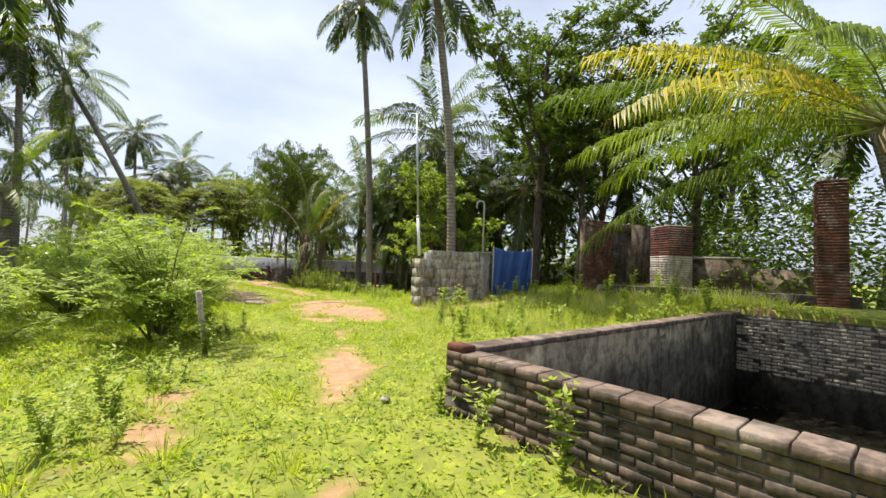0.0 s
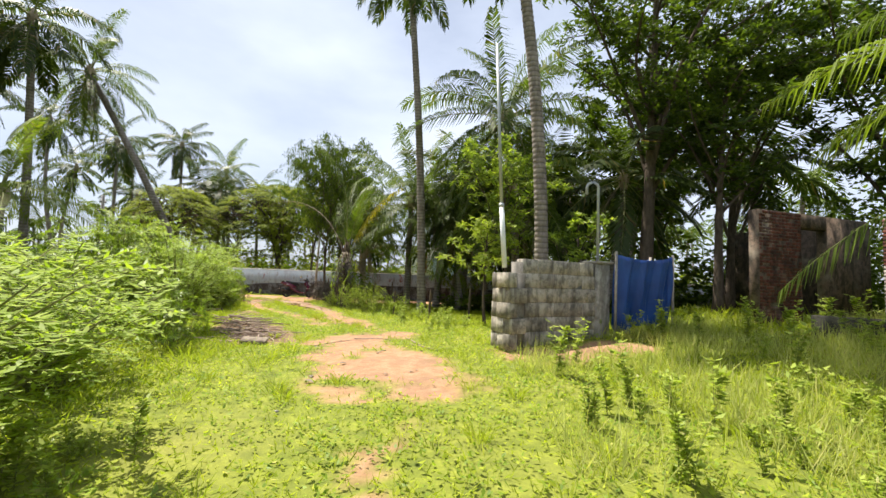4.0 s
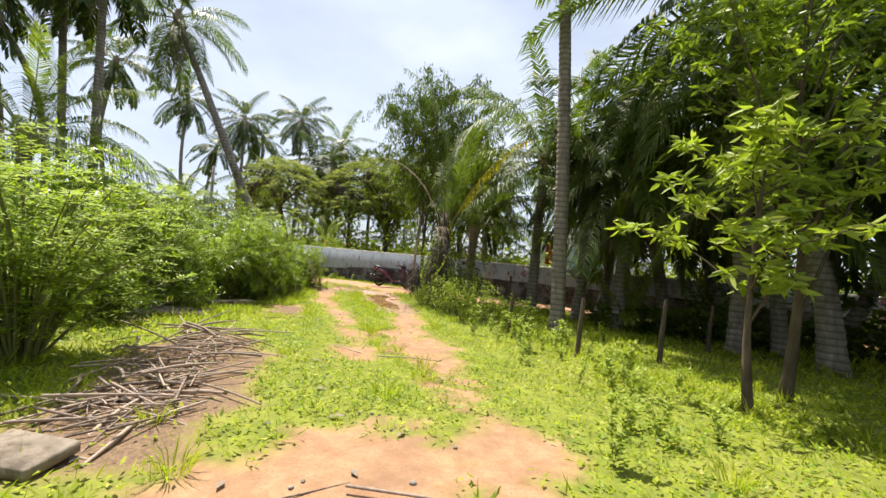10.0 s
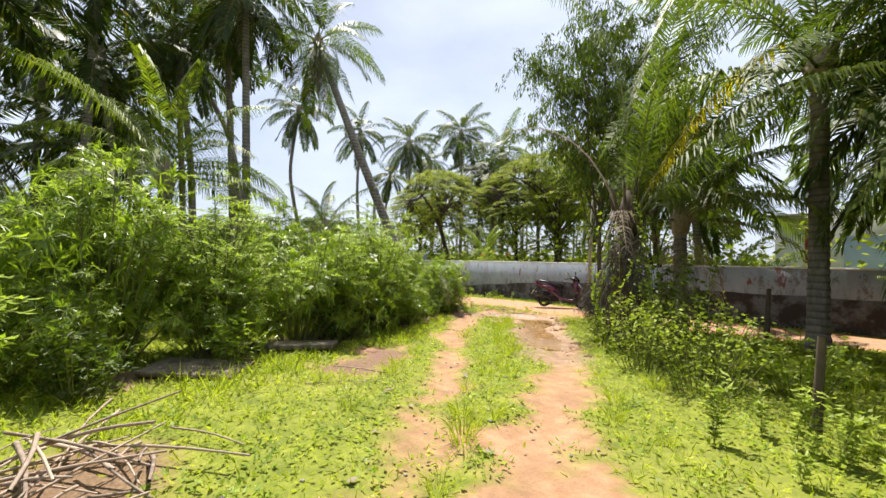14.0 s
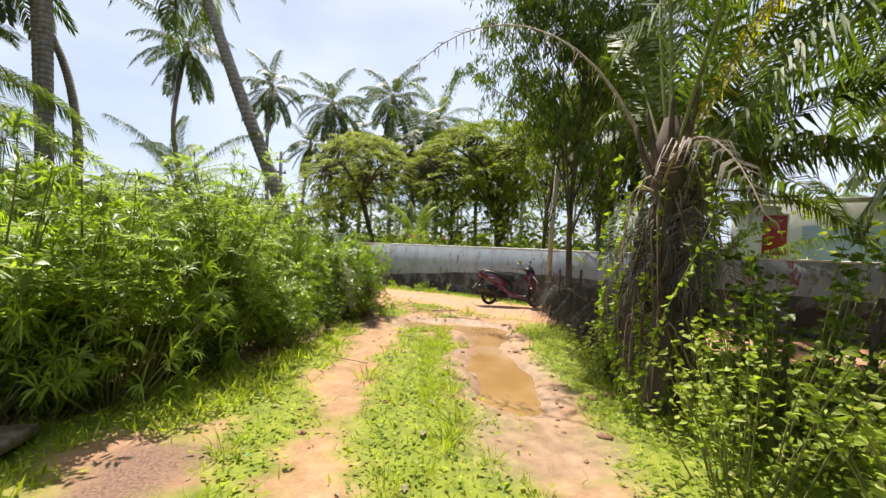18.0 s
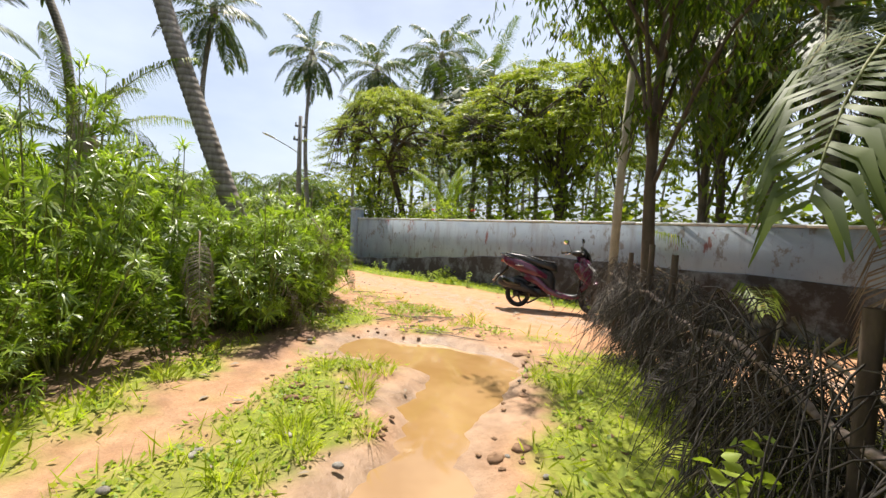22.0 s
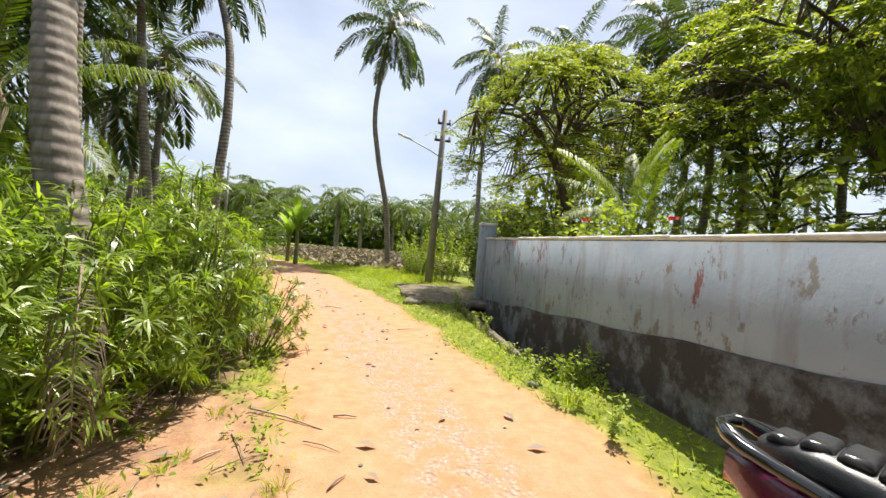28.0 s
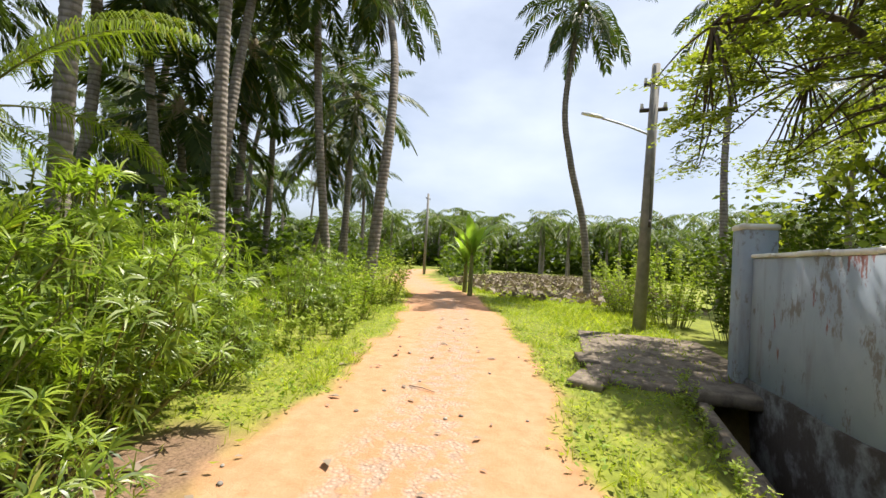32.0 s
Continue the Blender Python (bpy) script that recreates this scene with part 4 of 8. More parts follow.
            g.append((x, fold + 0.12 * h, 1.75 - 0.10 * math.sin(math.pi * s) - h * (1.62 + 0.12 * math.sin(s * 9))))
    V = np.array(g)
    i, j = np.meshgrid(np.arange(n - 1), np.arange(k - 1), indexing="ij")
    F = np.stack([i * k + j, (i + 1) * k + j, (i + 1) * k + j + 1, i * k + j + 1], -1).reshape(-1, 4)
    tarp = thing("tarpaulin_screen", (1.80, 14.45, 0.54), "blue tarpaulin sheet hung in folds between stakes beside a wall", "tarpaulin", rz=27)
    sheet = part("sheet", Geo().add(V, F), tarp, material=M_TARP, smooth=True)
    md = sheet.modifiers.new("thick", "SOLIDIFY")
    md.thickness = 0.006
    side = V.copy()
    side[:, 0] *= 0.7
    sheet2 = part("sheet", Geo().add(side, F), tarp, m=pose(1.72, 0.02, 0.02, 0, 0, 68), material=M_TARP, smooth=True)
    sheet2.modifiers.new("thick", "SOLIDIFY").thickness = 0.006
    for x, y in ((0.0, 0.03), (1.73, 0.03), (2.12, 1.05)):
        part("stake", Geo().add(*tube([(x, y, -0.25), (x + 0.02, y, 1.82)], 0.03, 8)), tarp, material=M_DEADWOOD)


build_block_wall()


# ---- ruined brick outbuilding ----
def build_ruin():
    rng = np.random.default_rng(8)
    w, h = 0.232, 0.08
    def meshes(t):
        return (brick_mesh("brick", w - 0.014, t + 0.014, h - 0.014, M_BRICK_RED_SHADED), brick_mesh("brick_half", w / 2 - 0.014, t + 0.014, h - 0.014, M_BRICK_RED_SHADED))
    m24 = meshes(0.24)
    hut = thing("brick_hut", (5.35, 15.4, 0.98), "roofless ruined brick hut with a dark doorway", "hut", rz=25)
    part("wall_core", Geo().add(*box(0.75, 0.12, 1.2, 1.5, 0.24, 2.75)).add(*box(3.4, 0.12, 1.2, 1.8, 0.24, 2.75)).add(*box(2.0, 0.12, 2.4, 1.2, 0.24, 0.35)), hut, material=M_BRICK)
    part("side_wall", Geo().add(*box(4.2, 1.9, 1.2, 0.24, 3.3, 2.75)), hut, material=M_BRICK)
    face = thing_child("brick_facing", hut, pose(0, 0.12, -0.16))
    courses(face, m24, 1.5, 2.72, w, h, rng)
    for (x, y, z, hh, s, rz) in ((8.15, 14.55, 0.95, 2.35, 0.95, 10), (10.35, 10.85, 0.85, 3.4, 0.62, -35)):
        pil = thing("brick_pillar", (x, y, z), "freestanding square red brick pillar with pale mortar smears", "pillar", "ruined brick pillars", rz=rz)
        part("mortar_core", Geo().add(*box(0, 0, hh / 2 - 0.05, s - 0.03, s - 0.03, hh + 0.08)), pil, material=M_MORTAR)
        rows = int(hh / h)
        full = brick_mesh("brick", s / 2 - 0.012, s + 0.006, h - 0.014, M_BRICK_RED_SHADED)
        limed = brick_mesh("brick_limed", s / 2 - 0.012, s + 0.006, h - 0.014, M_BRICK_LIMED)
        for r in range(rows):
            for q in (-1, 1):
                m = pose(q * s / 4, 0, (r + 0.5) * h) if r % 2 == 0 else pose(0, q * s / 4, (r + 0.5) * h, 0, 0, 90)
                part("brick", limed if s > 0.9 and r < rows * 0.52 else full, pil, m=m)
    low = thing("plinth_wall", (5.2, 13.6, 0.78), "low mossy brick plinth of a ruined outbuilding", "wall", rz=-28, kind="structure")
    part("plinth", Geo().add(*box(3.2, 0, 0.0, 6.4, 0.4, 0.75, 0.02)), low, material=M_PLASTER)
    back = thing("ruin_wall", (8.3, 14.9, 0.8), "low broken brick wall with a sloping top", "wall", rz=-30, kind="structure")
    g = Geo().add(*box(1.2, 0, 0.6, 2.4, 0.24, 1.5)).add(*box(3.6, 0, 0.45, 2.4, 0.24, 1.2))
    part("wall_body", g, back, material=M_BRICK)
    part("coping_slab", Geo().add(*box(1.2, 0, 1.4, 2.5, 0.4, 0.08, 0.01)), back, material=M_CONCRETE)


build_ruin()


# ---- house beyond the compound wall ----
def build_house():
    hs = thing("village_house", (-7.95, 42.2, 0), "small white and pale blue house with a red shutter", "house", rz=4)
    part("wall", Geo().add(*box(2.2, 2.5, 2.1, 6.4, 5.0, 4.4, 0.02)), hs, "white upper walls", material=M_HOUSE)
    part("wall", Geo().add(*box(3.4, -0.03, 1.6, 3.8, 0.06, 3.4, 0.01)), hs, "pale blue painted front", material=M_HOUSE_BLUE)
    win = part("window", Geo().add(*box(0.58, -0.05, 2.9, 0.85, 0.08, 1.75, 0.01)), hs, "dark red wooden shutter", material=M_RED)
    part("window_frame", Geo().add(*box(0.58, -0.04, 2.9, 0.97, 0.05, 1.87, 0.01)), hs, material=M_HOUSE)
    part("roof", Geo().add(*box(2.2, 2.3, 4.35, 7.0, 5.8, 0.16, 0.02)), hs, "flat grey sunshade roof", material=M_ROOF)


build_house()


# ---- power pole ----
def build_power_pole():
    p = thing("power_pole", (-28.15, 30.3, 0), "leaning grey concrete power pole with a street lamp arm", "power pole")
    part("shaft", Geo().add(*tube([(0, 0, -0.2), (-0.16, 0.08, 3.2), (-0.34, 0.16, 6.55)], [0.15, 0.125, 0.095], 8)), p, material=M_POLE)
    for z, wdt in ((6.05, 0.5), (5.4, 0.62)):
        s = z / 6.55
        part("crossarm", Geo().add(*box(-0.34 * s, 0.16 * s, z, 0.07, wdt, 0.08)), p, material=M_IRON)
        for q in (-1, 1):
            part("insulator", Geo().add(*lathe([(0.0, 0.0), (0.035, 0.0), (0.05, 0.05), (0.03, 0.09), (0.045, 0.12), (0.0, 0.14)], 10, "z")), p, m=pose(-0.34 * s, 0.16 * s + q * wdt * 0.42, z + 0.04), material=M_COPING)
    part("lamp_arm", Geo().add(*tube(curve3([(-0.27, 0.13, 4.75), (-0.32, -0.45, 5.05), (-0.36, -1.05, 5.3)], 8), 0.026, 8)), p, material=M_PIPE)
    part("lamp_head", Geo().add(*loft([(-0.3, 0, 0.03, 0.02), (-0.2, 0, 0.07, 0.04), (0.12, 0, 0.075, 0.045), (0.28, -0.01, 0.04, 0.03)], 10)), p, "pale street lamp head", m=pose(-0.38, -1.28, 5.4, 0, -18, -92), material=M_LAMP, smooth=True)
    part("stay_wire", Geo().add(*tube(curve3([(-0.3, 0.14, 5.6), (-0.1, 0.12, 3.8), (0.25, 0.1, 2.6)], 8), 0.008, 5)), p, material=M_IRON)
    part("wire_weight", Geo().add(*tube([(0.25, 0.1, 2.45), (0.25, 0.1, 2.62)], 0.03, 8)), p, material=M_IRON)
    q = thing("power_pole", (-47.5, 16.5, 0), "distant grey power pole beside the field", "power pole")
    part("shaft", Geo().add(*tube([(0, 0, -0.2), (0, 0, 6.5)], [0.13, 0.09], 8)), q, material=M_POLE)
    part("crossarm", Geo().add(*box(0, 0, 6.1, 0.9, 0.07, 0.08)), q, material=M_IRON)


build_power_pole()

WAY = [(0.2, -1.5), (-0.3, 2), (-1.1, 5.5), (-2.1, 10), (-3.3, 14.4), (-5.6, 17.2), (-7.4, 20), (-9.2, 24), (-12, 27.3), (-15, 28.9), (-18, 29.0), (-23, 27.5), (-30, 24.2), (-36, 20.5)]


# ---- palms ----
def frond_geos(rng, L, elev, bend, pairs, leaf, width, hang, sway=0.12, ragged=0.0, lift=0.25, plain=False, power=1.25):
    """Stalk and leaflets of one palm frond that grows from the origin towards +x."""
    k = 14
    s = np.linspace(0, 1, k)
    ang = np.radians(elev - bend * s ** power)
    ds = L / (k - 1)
    x = np.concatenate([[0], np.cumsum(np.cos(ang[:-1]) * ds)])
    z = np.concatenate([[0], np.cumsum(np.sin(ang[:-1]) * ds)])
    y = sway * L * s ** 2 * rng.uniform(-1, 1)
    P = np.stack([x, y, z], -1)
    stalk = Geo().add(*tube(P, np.interp(s, [0, 0.06, 0.2, 1], [0.060, 0.034, 0.021, 0.005]) * min(L, 3.4) / 3.6, 5, cap=False))
    q = np.linspace(0.17, 0.995, pairs)
    q = np.repeat(q, 2)
    sgn = np.tile([1.0, -1.0], pairs)
    q = np.clip(q + rng.uniform(-0.4, 0.4, len(q)) / pairs, 0.16, 1)
    B = np.stack([np.interp(q, s, P[:, c]) for c in range(3)], -1)
    T = unit(np.stack([np.interp(q, s, np.gradient(P[:, c])) for c in range(3)], -1))
    S = unit(np.cross(T, np.array([0, 0, 1.0]))) * -sgn[:, None]
    N = unit(np.cross(S * sgn[:, None], T))
    N = np.where(N[:, 2:3] < 0, -N, N)
    prof = np.interp(q, [0.16, 0.3, 0.5, 0.8, 1.0], [0.55, 0.9, 1.0, 0.8, 0.42])
    ln = leaf * prof * rng.uniform(0.85, 1.1, len(q))
    if ragged:
        ln = ln * np.where(rng.random(len(q)) < ragged, rng.uniform(0.2, 0.6, len(q)), 1.0)
    fwd = np.interp(q, [0.16, 1.0], [0.45, 1.1])[:, None]
    D1 = unit(S + T * fwd + N * lift + rng.normal(0, 0.07, (len(q), 3)))
    D2 = unit(D1 + np.array([0, 0, -1.0]) * (hang * rng.uniform(0.7, 1.3, (len(q), 1))))
    W = unit(np.cross(D1, N))
    wid = width * rng.uniform(0.8, 1.2, len(q))
    leaves = Geo().add(*(diamonds(B, unit(D1 + D2), W, ln, wid) if plain else strips(B, D1, D2, W, ln, wid, 0.42)))
    return stalk, leaves


class FrondKit:
    """Frond meshes for a kind of palm, from upright to hanging, two of each. Stalk and leaflets are one mesh of two materials."""

    def __init__(self, name, seed, L, pairs, leaf, width, leafmat, stalkmat, elevs=(78, 60, 42, 24, 4, -22, -50, -74), hang=0.75, bend=(52, 62, 70, 74, 66, 48, 30, 14), plain=False):
        rng = np.random.default_rng(seed)
        self.kinds = []
        for e, b in zip(elevs, bend):
            row = []
            for q in range(2):
                st, lf = frond_geos(rng, L * rng.uniform(0.92, 1.06), e, b * rng.uniform(0.85, 1.15), pairs, leaf, width, hang * rng.uniform(0.8, 1.3), plain=plain)
                g = Geo()
                for src in (st, lf):
                    g.add(np.concatenate(src.v), np.concatenate(src.f))
                me = g.mesh(name + "_frond", leafmat)
                me.materials.append(stalkmat)
                idx = np.zeros(len(me.polygons), np.int32)
                idx[:len(np.concatenate(st.f))] = 1
                me.polygons.foreach_set("material_index", idx)
                row.append(me)
            self.kinds.append((e, row))


KIT_TALL = FrondKit("palm", 1, 3.4, 36, 0.85, 0.075, M_PALM_SHADED, M_RACHIS, hang=1.25)
KIT_FAR = FrondKit("palm", 7, 3.5, 30, 0.95, 0.11, M_PALM_SHADED, M_RACHIS, hang=2.2, plain=True)
KIT_MID = FrondKit("palm", 2, 3.7, 50, 0.88, 0.046, M_PALM, M_RACHIS, hang=1.3)
KIT_YOUNG = FrondKit("young_palm", 3, 4.2, 72, 0.85, 0.032, M_PALM_YOUNG, M_RACHIS, hang=1.7)
KIT_DRY = FrondKit("dry_palm", 4, 2.6, 36, 0.75, 0.022, M_PALM_DRY, M_RACHIS_DRY, hang=3.0)
KIT_FENCE = FrondKit("fence_dry", 14, 2.4, 34, 0.95, 0.024, M_FENCE_LEAF_SHADED, M_RACHIS_DRY, hang=5.0)


NUT = Geo().add(*lathe([(0.0, -0.12), (0.07, -0.1), (0.105, 0.0), (0.08, 0.09), (0.0, 0.13)], 8, "z")).mesh("coconut", M_VINE, True)


def trunk_geo(P, r0, r1, gap=0.16, sides=10, swell=1.45, seed=0):
    """A ringed palm trunk along the points P."""
    rng = np.random.default_rng(seed)
    P = np.asarray(P, float)
    L = np.sum(np.linalg.norm(np.diff(P, axis=0), axis=1))
    k = max(8, int(L / gap)) * 2
    C = curve3(P, k)
    s = np.linspace(0, 1, k)
    R = r0 + (r1 - r0) * s
    R = R * (1 + (swell - 1) * np.exp(-s * L / 0.45))
    R = R * np.where(np.arange(k) % 2 == 0, 1.045, 0.965) * rng.uniform(0.985, 1.015, k)
    return Geo().add(*tube(C, R, sides))


def palm(base, top, kit, fronds=22, scale=1.0, label="tall coconut palm with a leaning ringed grey trunk", bow=(0, 0), r=(0.17, 0.11), seed=0, low=-70, high=80, group="coconut palms", nuts=True, dead=0, spread=None, way=None):
    """A coconut palm: ringed trunk, fronds one by one, nuts. base, top: places; bow: sideways bulge of the trunk."""
    rng = np.random.default_rng(100 + seed)
    b = np.array(base, float)
    d = np.array(top, float) - b
    root = thing("coconut_palm", base, label, "palm tree", group)
    mid = d * 0.5 + np.array([bow[0], bow[1], 0])
    pts = [np.array([0, 0, -0.15]), d * 0.25 + 0.75 * np.array([bow[0], bow[1], 0]), mid, d * 0.76 + 0.6 * np.array([bow[0], bow[1], 0]), d]
    if way:
        pts = [np.array([0, 0, -0.15])] + [np.array(p) - b for p in way] + [d]
    part("trunk", trunk_geo(pts, r[0], r[1], seed=seed), root, material=M_PALM_BARK)
    part("crown_shaft", Geo().add(*tube([d - (0, 0, 0.3), d + (0, 0, 0.15), d + (0, 0, 0.55)], [r[1] * 1.15, r[1] * 1.9, r[1] * 0.7], 9)), root, "fibrous brown leaf bases", material=M_RACHIS_DRY)
    golden = 2.39996
    for q in range(fronds):
        e = high + (low - high) * ((q + 0.5) / fronds) ** 0.85 + rng.uniform(-8, 8)
        i = int(np.argmin([abs(k[0] - e) for k in kit.kinds]))
        me = kit.kinds[i][1][int(rng.integers(2))]
        az = math.degrees(q * golden) + rng.uniform(-12, 12)
        if spread:
            az = spread[0] + spread[1] * (((q * 0.618) % 1.0) - 0.5)
        m = pose(d[0], d[1], d[2] + 0.25 - 0.012 * q, 0, 0, az) @ pose(0.05, 0, 0, rng.uniform(-14, 14), rng.uniform(-5, 5), 0)
        sc = scale * rng.uniform(0.88, 1.08)
        part("frond", me, root, m=m @ Matrix.Diagonal((sc, sc, sc, 1)))
    for q in range(dead):
        me = KIT_DRY.kinds[6 + q % 2][1][q % 2]
        m = pose(d[0], d[1], d[2] + 0.05, 0, 0, rng.uniform(0, 360))
        part("dead_frond", me, root, "hanging brown dead frond", m=m @ Matrix.Diagonal((scale, scale, scale, 1)))
    if nuts:
        for q in range(8):
            a = q * 2.4
            part("coconut", NUT, root, "green coconut", m=pose(d[0] + 0.27 * math.cos(a), d[1] + 0.27 * math.sin(a), d[2] - 0.18 - 0.12 * (q % 3)))
    return root


def gz(x, y):
    return float(ground_height(np.array([x]), np.array([y]))[0])


def at(x, y, dz=0.0):
    return (x, y, gz(x, y) + dz)


# the palms that stand near the way
palm(at(-17.25, 25.75), (-22.7, 23.65, 11.8), KIT_MID, 24, 0.95, "strongly leaning tall coconut palm with some brown fronds", (0, 0), (0.20, 0.13), 1, dead=5, way=((-18.0, 24.8, 3.0), (-19.2, 24.1, 6.0), (-20.85, 23.75, 9.0)))
palm(at(-36.8, 29.05), (-36.9, 28.2, 13.6), KIT_TALL, 24, 1.0, "tall coconut palm with a curved slender trunk", (-1.3, -0.3), (0.17, 0.12), 2, way=((-36.8, 28.7, 3.2), (-36.8, 28.0, 6.2), (-36.8, 27.65, 9.0)))
palm(at(-36.6, 34.0), (-39.6, 35.3, 14.0), KIT_TALL, 24, 1.0, "tall straight coconut palm behind the compound wall", (0, 0), (0.17, 0.11), 3, way=((-36.8, 34.1, 3.0), (-37.7, 34.25, 6.1), (-38.6, 34.6, 9.1)))
palm(at(-29.35, 22.15), (-33.3, 19.7, 14.0), KIT_TALL, 26, 1.05, "tall coconut palm beside the lane with a gently curved trunk", (0, 0), (0.20, 0.13), 4, dead=2, way=((-29.6, 22.25, 3.2), (-30.2, 22.2, 6.3), (-31.2, 21.6, 9.5)))
palm(at(-21.6, 20.6), (-21.9, 20.2, 12.5), KIT_TALL, 24, 1.0, "tall upright coconut palm behind the shrubs", (0.1, 0), (0.18, 0.12), 5, dead=2)
palm(at(-4.0, 22.75), (-5.2, 22.6, 16.3), KIT_TALL, 24, 0.9, "very tall coconut palm with a dark ringed trunk", (0.15, 0.1), (0.19, 0.13), 6)
palm(at(0.35, 15.95), (-0.8, 16.0, 13.4), KIT_TALL, 22, 1.0, "tall coconut palm behind the block wall", (0.28, 0.0), (0.19, 0.14), 7)
palm(at(0.1, 23.7), (-0.55, 23.5, 9.0), KIT_MID, 30, 1.42, "coconut palm with long drooping fronds", (0.2, 0), (0.2, 0.15), 8, low=-55, dead=3)
palm(at(-18.9, 17.5), (-18.8, 17.5, 3.9), KIT_YOUNG, 20, 0.95, "young coconut palm rising from the shrubs", (0, 0), (0.2, 0.18), 9, low=-10, high=82, nuts=False)
palm(at(-19.6, 22.9), (-19.6, 22.9, 2.7), KIT_YOUNG, 13, 0.58, "young coconut palm with bright fronds rising from the shrubs", (0, 0), (0.14, 0.12), 26, low=5, high=75, nuts=False)
palm(at(-20.9, 33.6), (-20.9, 33.6, 1.7), KIT_YOUNG, 11, 0.58, "small young palm with upright yellow-green fronds behind the wall", (0, 0), (0.12, 0.1), 27, low=48, high=84, nuts=False)
palm(at(-36.9, 39.2), (-37.2, 39.5, 13.4), KIT_TALL, 28, 1.0, "tall coconut palm with a full crown behind the wall", (0.2, 0), (0.17, 0.12), 21)
palm(at(-32.6, 42.4), (-33.0, 42.6, 14.1), KIT_TALL, 28, 1.0, "tall coconut palm with a round full crown behind the wall", (0.2, 0), (0.17, 0.12), 22)
palm(at(-28.3, 43.5), (-28.4, 43.4, 11.6), KIT_MID, 24, 1.0, "light green coconut palm behind the wall", (0.1, 0), (0.17, 0.13), 23, nuts=False)
palm(at(-1.16, 26.5), (-2.1, 26.6, 4.3), KIT_MID, 22, 1.0, "short leaning coconut palm with dark drooping fronds", (0.1, 0), (0.2, 0.15), 24, low=-65, nuts=False, dead=5)
palm(at(1.43, 22.3), (-0.1, 22.6, 5.4), KIT_MID, 24, 1.1, "leaning coconut palm with dense dark hanging fronds", (0.3, 0), (0.22, 0.16), 25, low=-60, nuts=False, dead=6)
palm(at(-25.6, 19.4), (-27.6, 18.6, 12.2), KIT_TALL, 22, 1.0, "coconut palm with a slanting trunk", (0.4, 0.2), (0.17, 0.12), 10)
palm(at(-24.6, 20.9), (-25.0, 20.2, 12.6), KIT_TALL, 24, 1.0, "dark tall coconut palm at the grove edge", (0.2, 0), (0.18, 0.12), 11, dead=2)


def aimed(h, dz, bend, power=1.6):
    """Length and rise at the base of a frond whose tip lies h away and dz higher."""
    t = np.linspace(0, 1, 14)[:-1]
    best = None
    for e in np.arange(-30, 85, 1.0):
        a = np.radians(e - bend * t ** power)
        x, z = np.cos(a).mean(), np.sin(a).mean()
        if x > 0.15 and (best is None or abs(z / x - dz / h) < best[0]):
            best = (abs(z / x - dz / h), e, h / x)
    return best[2], best[1]


def start_palm():
    """The coconut palm beyond the tank, whose long fronds hang over it."""
    rng = np.random.default_rng(140)
    cx, cy, cz = 9.5, 8.5, 4.7
    root = thing("coconut_palm", at(9.8, 8.3), "coconut palm with long overhanging yellow-green fronds", "palm tree", "coconut palms")
    gx, gy, gz0 = at(9.8, 8.3)
    part("trunk", trunk_geo([(0, 0, -0.2), (0.05, 0, 1.2), (-0.1, 0.1, 2.4), (cx - gx, cy - gy, cz - gz0)], 0.22, 0.18, seed=12), root, material=M_PALM_BARK)
    part("crown_shaft", Geo().add(*tube([(cx - gx, cy - gy, cz - gz0 - 0.4), (cx - gx, cy - gy, cz - gz0), (cx - gx, cy - gy, cz - gz0 + 0.5)], [0.2, 0.3, 0.1], 9)), root, "fibrous brown leaf bases", material=M_RACHIS_DRY)
    tips = ((3.55, 11.8, 1.7, 44), (2.6, 6.8, 3.5, 52), (2.5, 11.4, 5.7, 46), (4.2, 9.9, 3.9, 56), (3.2, 9.2, 6.0, 44), (5.0, 13.0, 3.6, 58), (6.0, 13.6, 6.3, 50), (8.0, 14.2, 5.2, 62), (10.2, 14.2, 4.6, 70), (12.5, 13.0, 6.0, 60), (14.2, 8.0, 5.0, 66),
            (12.0, 4.0, 4.6, 66), (8.6, 3.6, 5.6, 60), (5.4, 6.0, 4.8, 54), (9.0, 11.0, 9.2, 20), (4.5, 8.0, 7.4, 34), (6.8, 12.2, 8.0, 40), (3.9, 12.6, 4.4, 52))
    for q, (x, y, z, bend) in enumerate(tips):
        h = math.hypot(x - cx, y - cy)
        L, e = aimed(h, z + (0.0 if q == 0 else 0.5) - cz - 0.2, bend)
        st, lf = frond_geos(rng, L, e, bend, 84, 1.15, 0.044, 2.0, sway=0.03, ragged=0.04, lift=0.0, power=1.6)
        fr = part("frond", st, root, m=pose(cx - gx, cy - gy, cz - gz0 + 0.2, 0, 0, math.degrees(math.atan2(y - cy, x - cx))) @ pose(0, 0, 0, rng.uniform(-8, 8), 0, 0), material=M_RACHIS)
        part("frond_blade", lf, fr, "yellowing leaflets" if q == 1 else "", material=M_PALM_TURNING if q in (1, 4) else M_PALM_YOUNG if q % 2 else M_PALM)


start_palm()


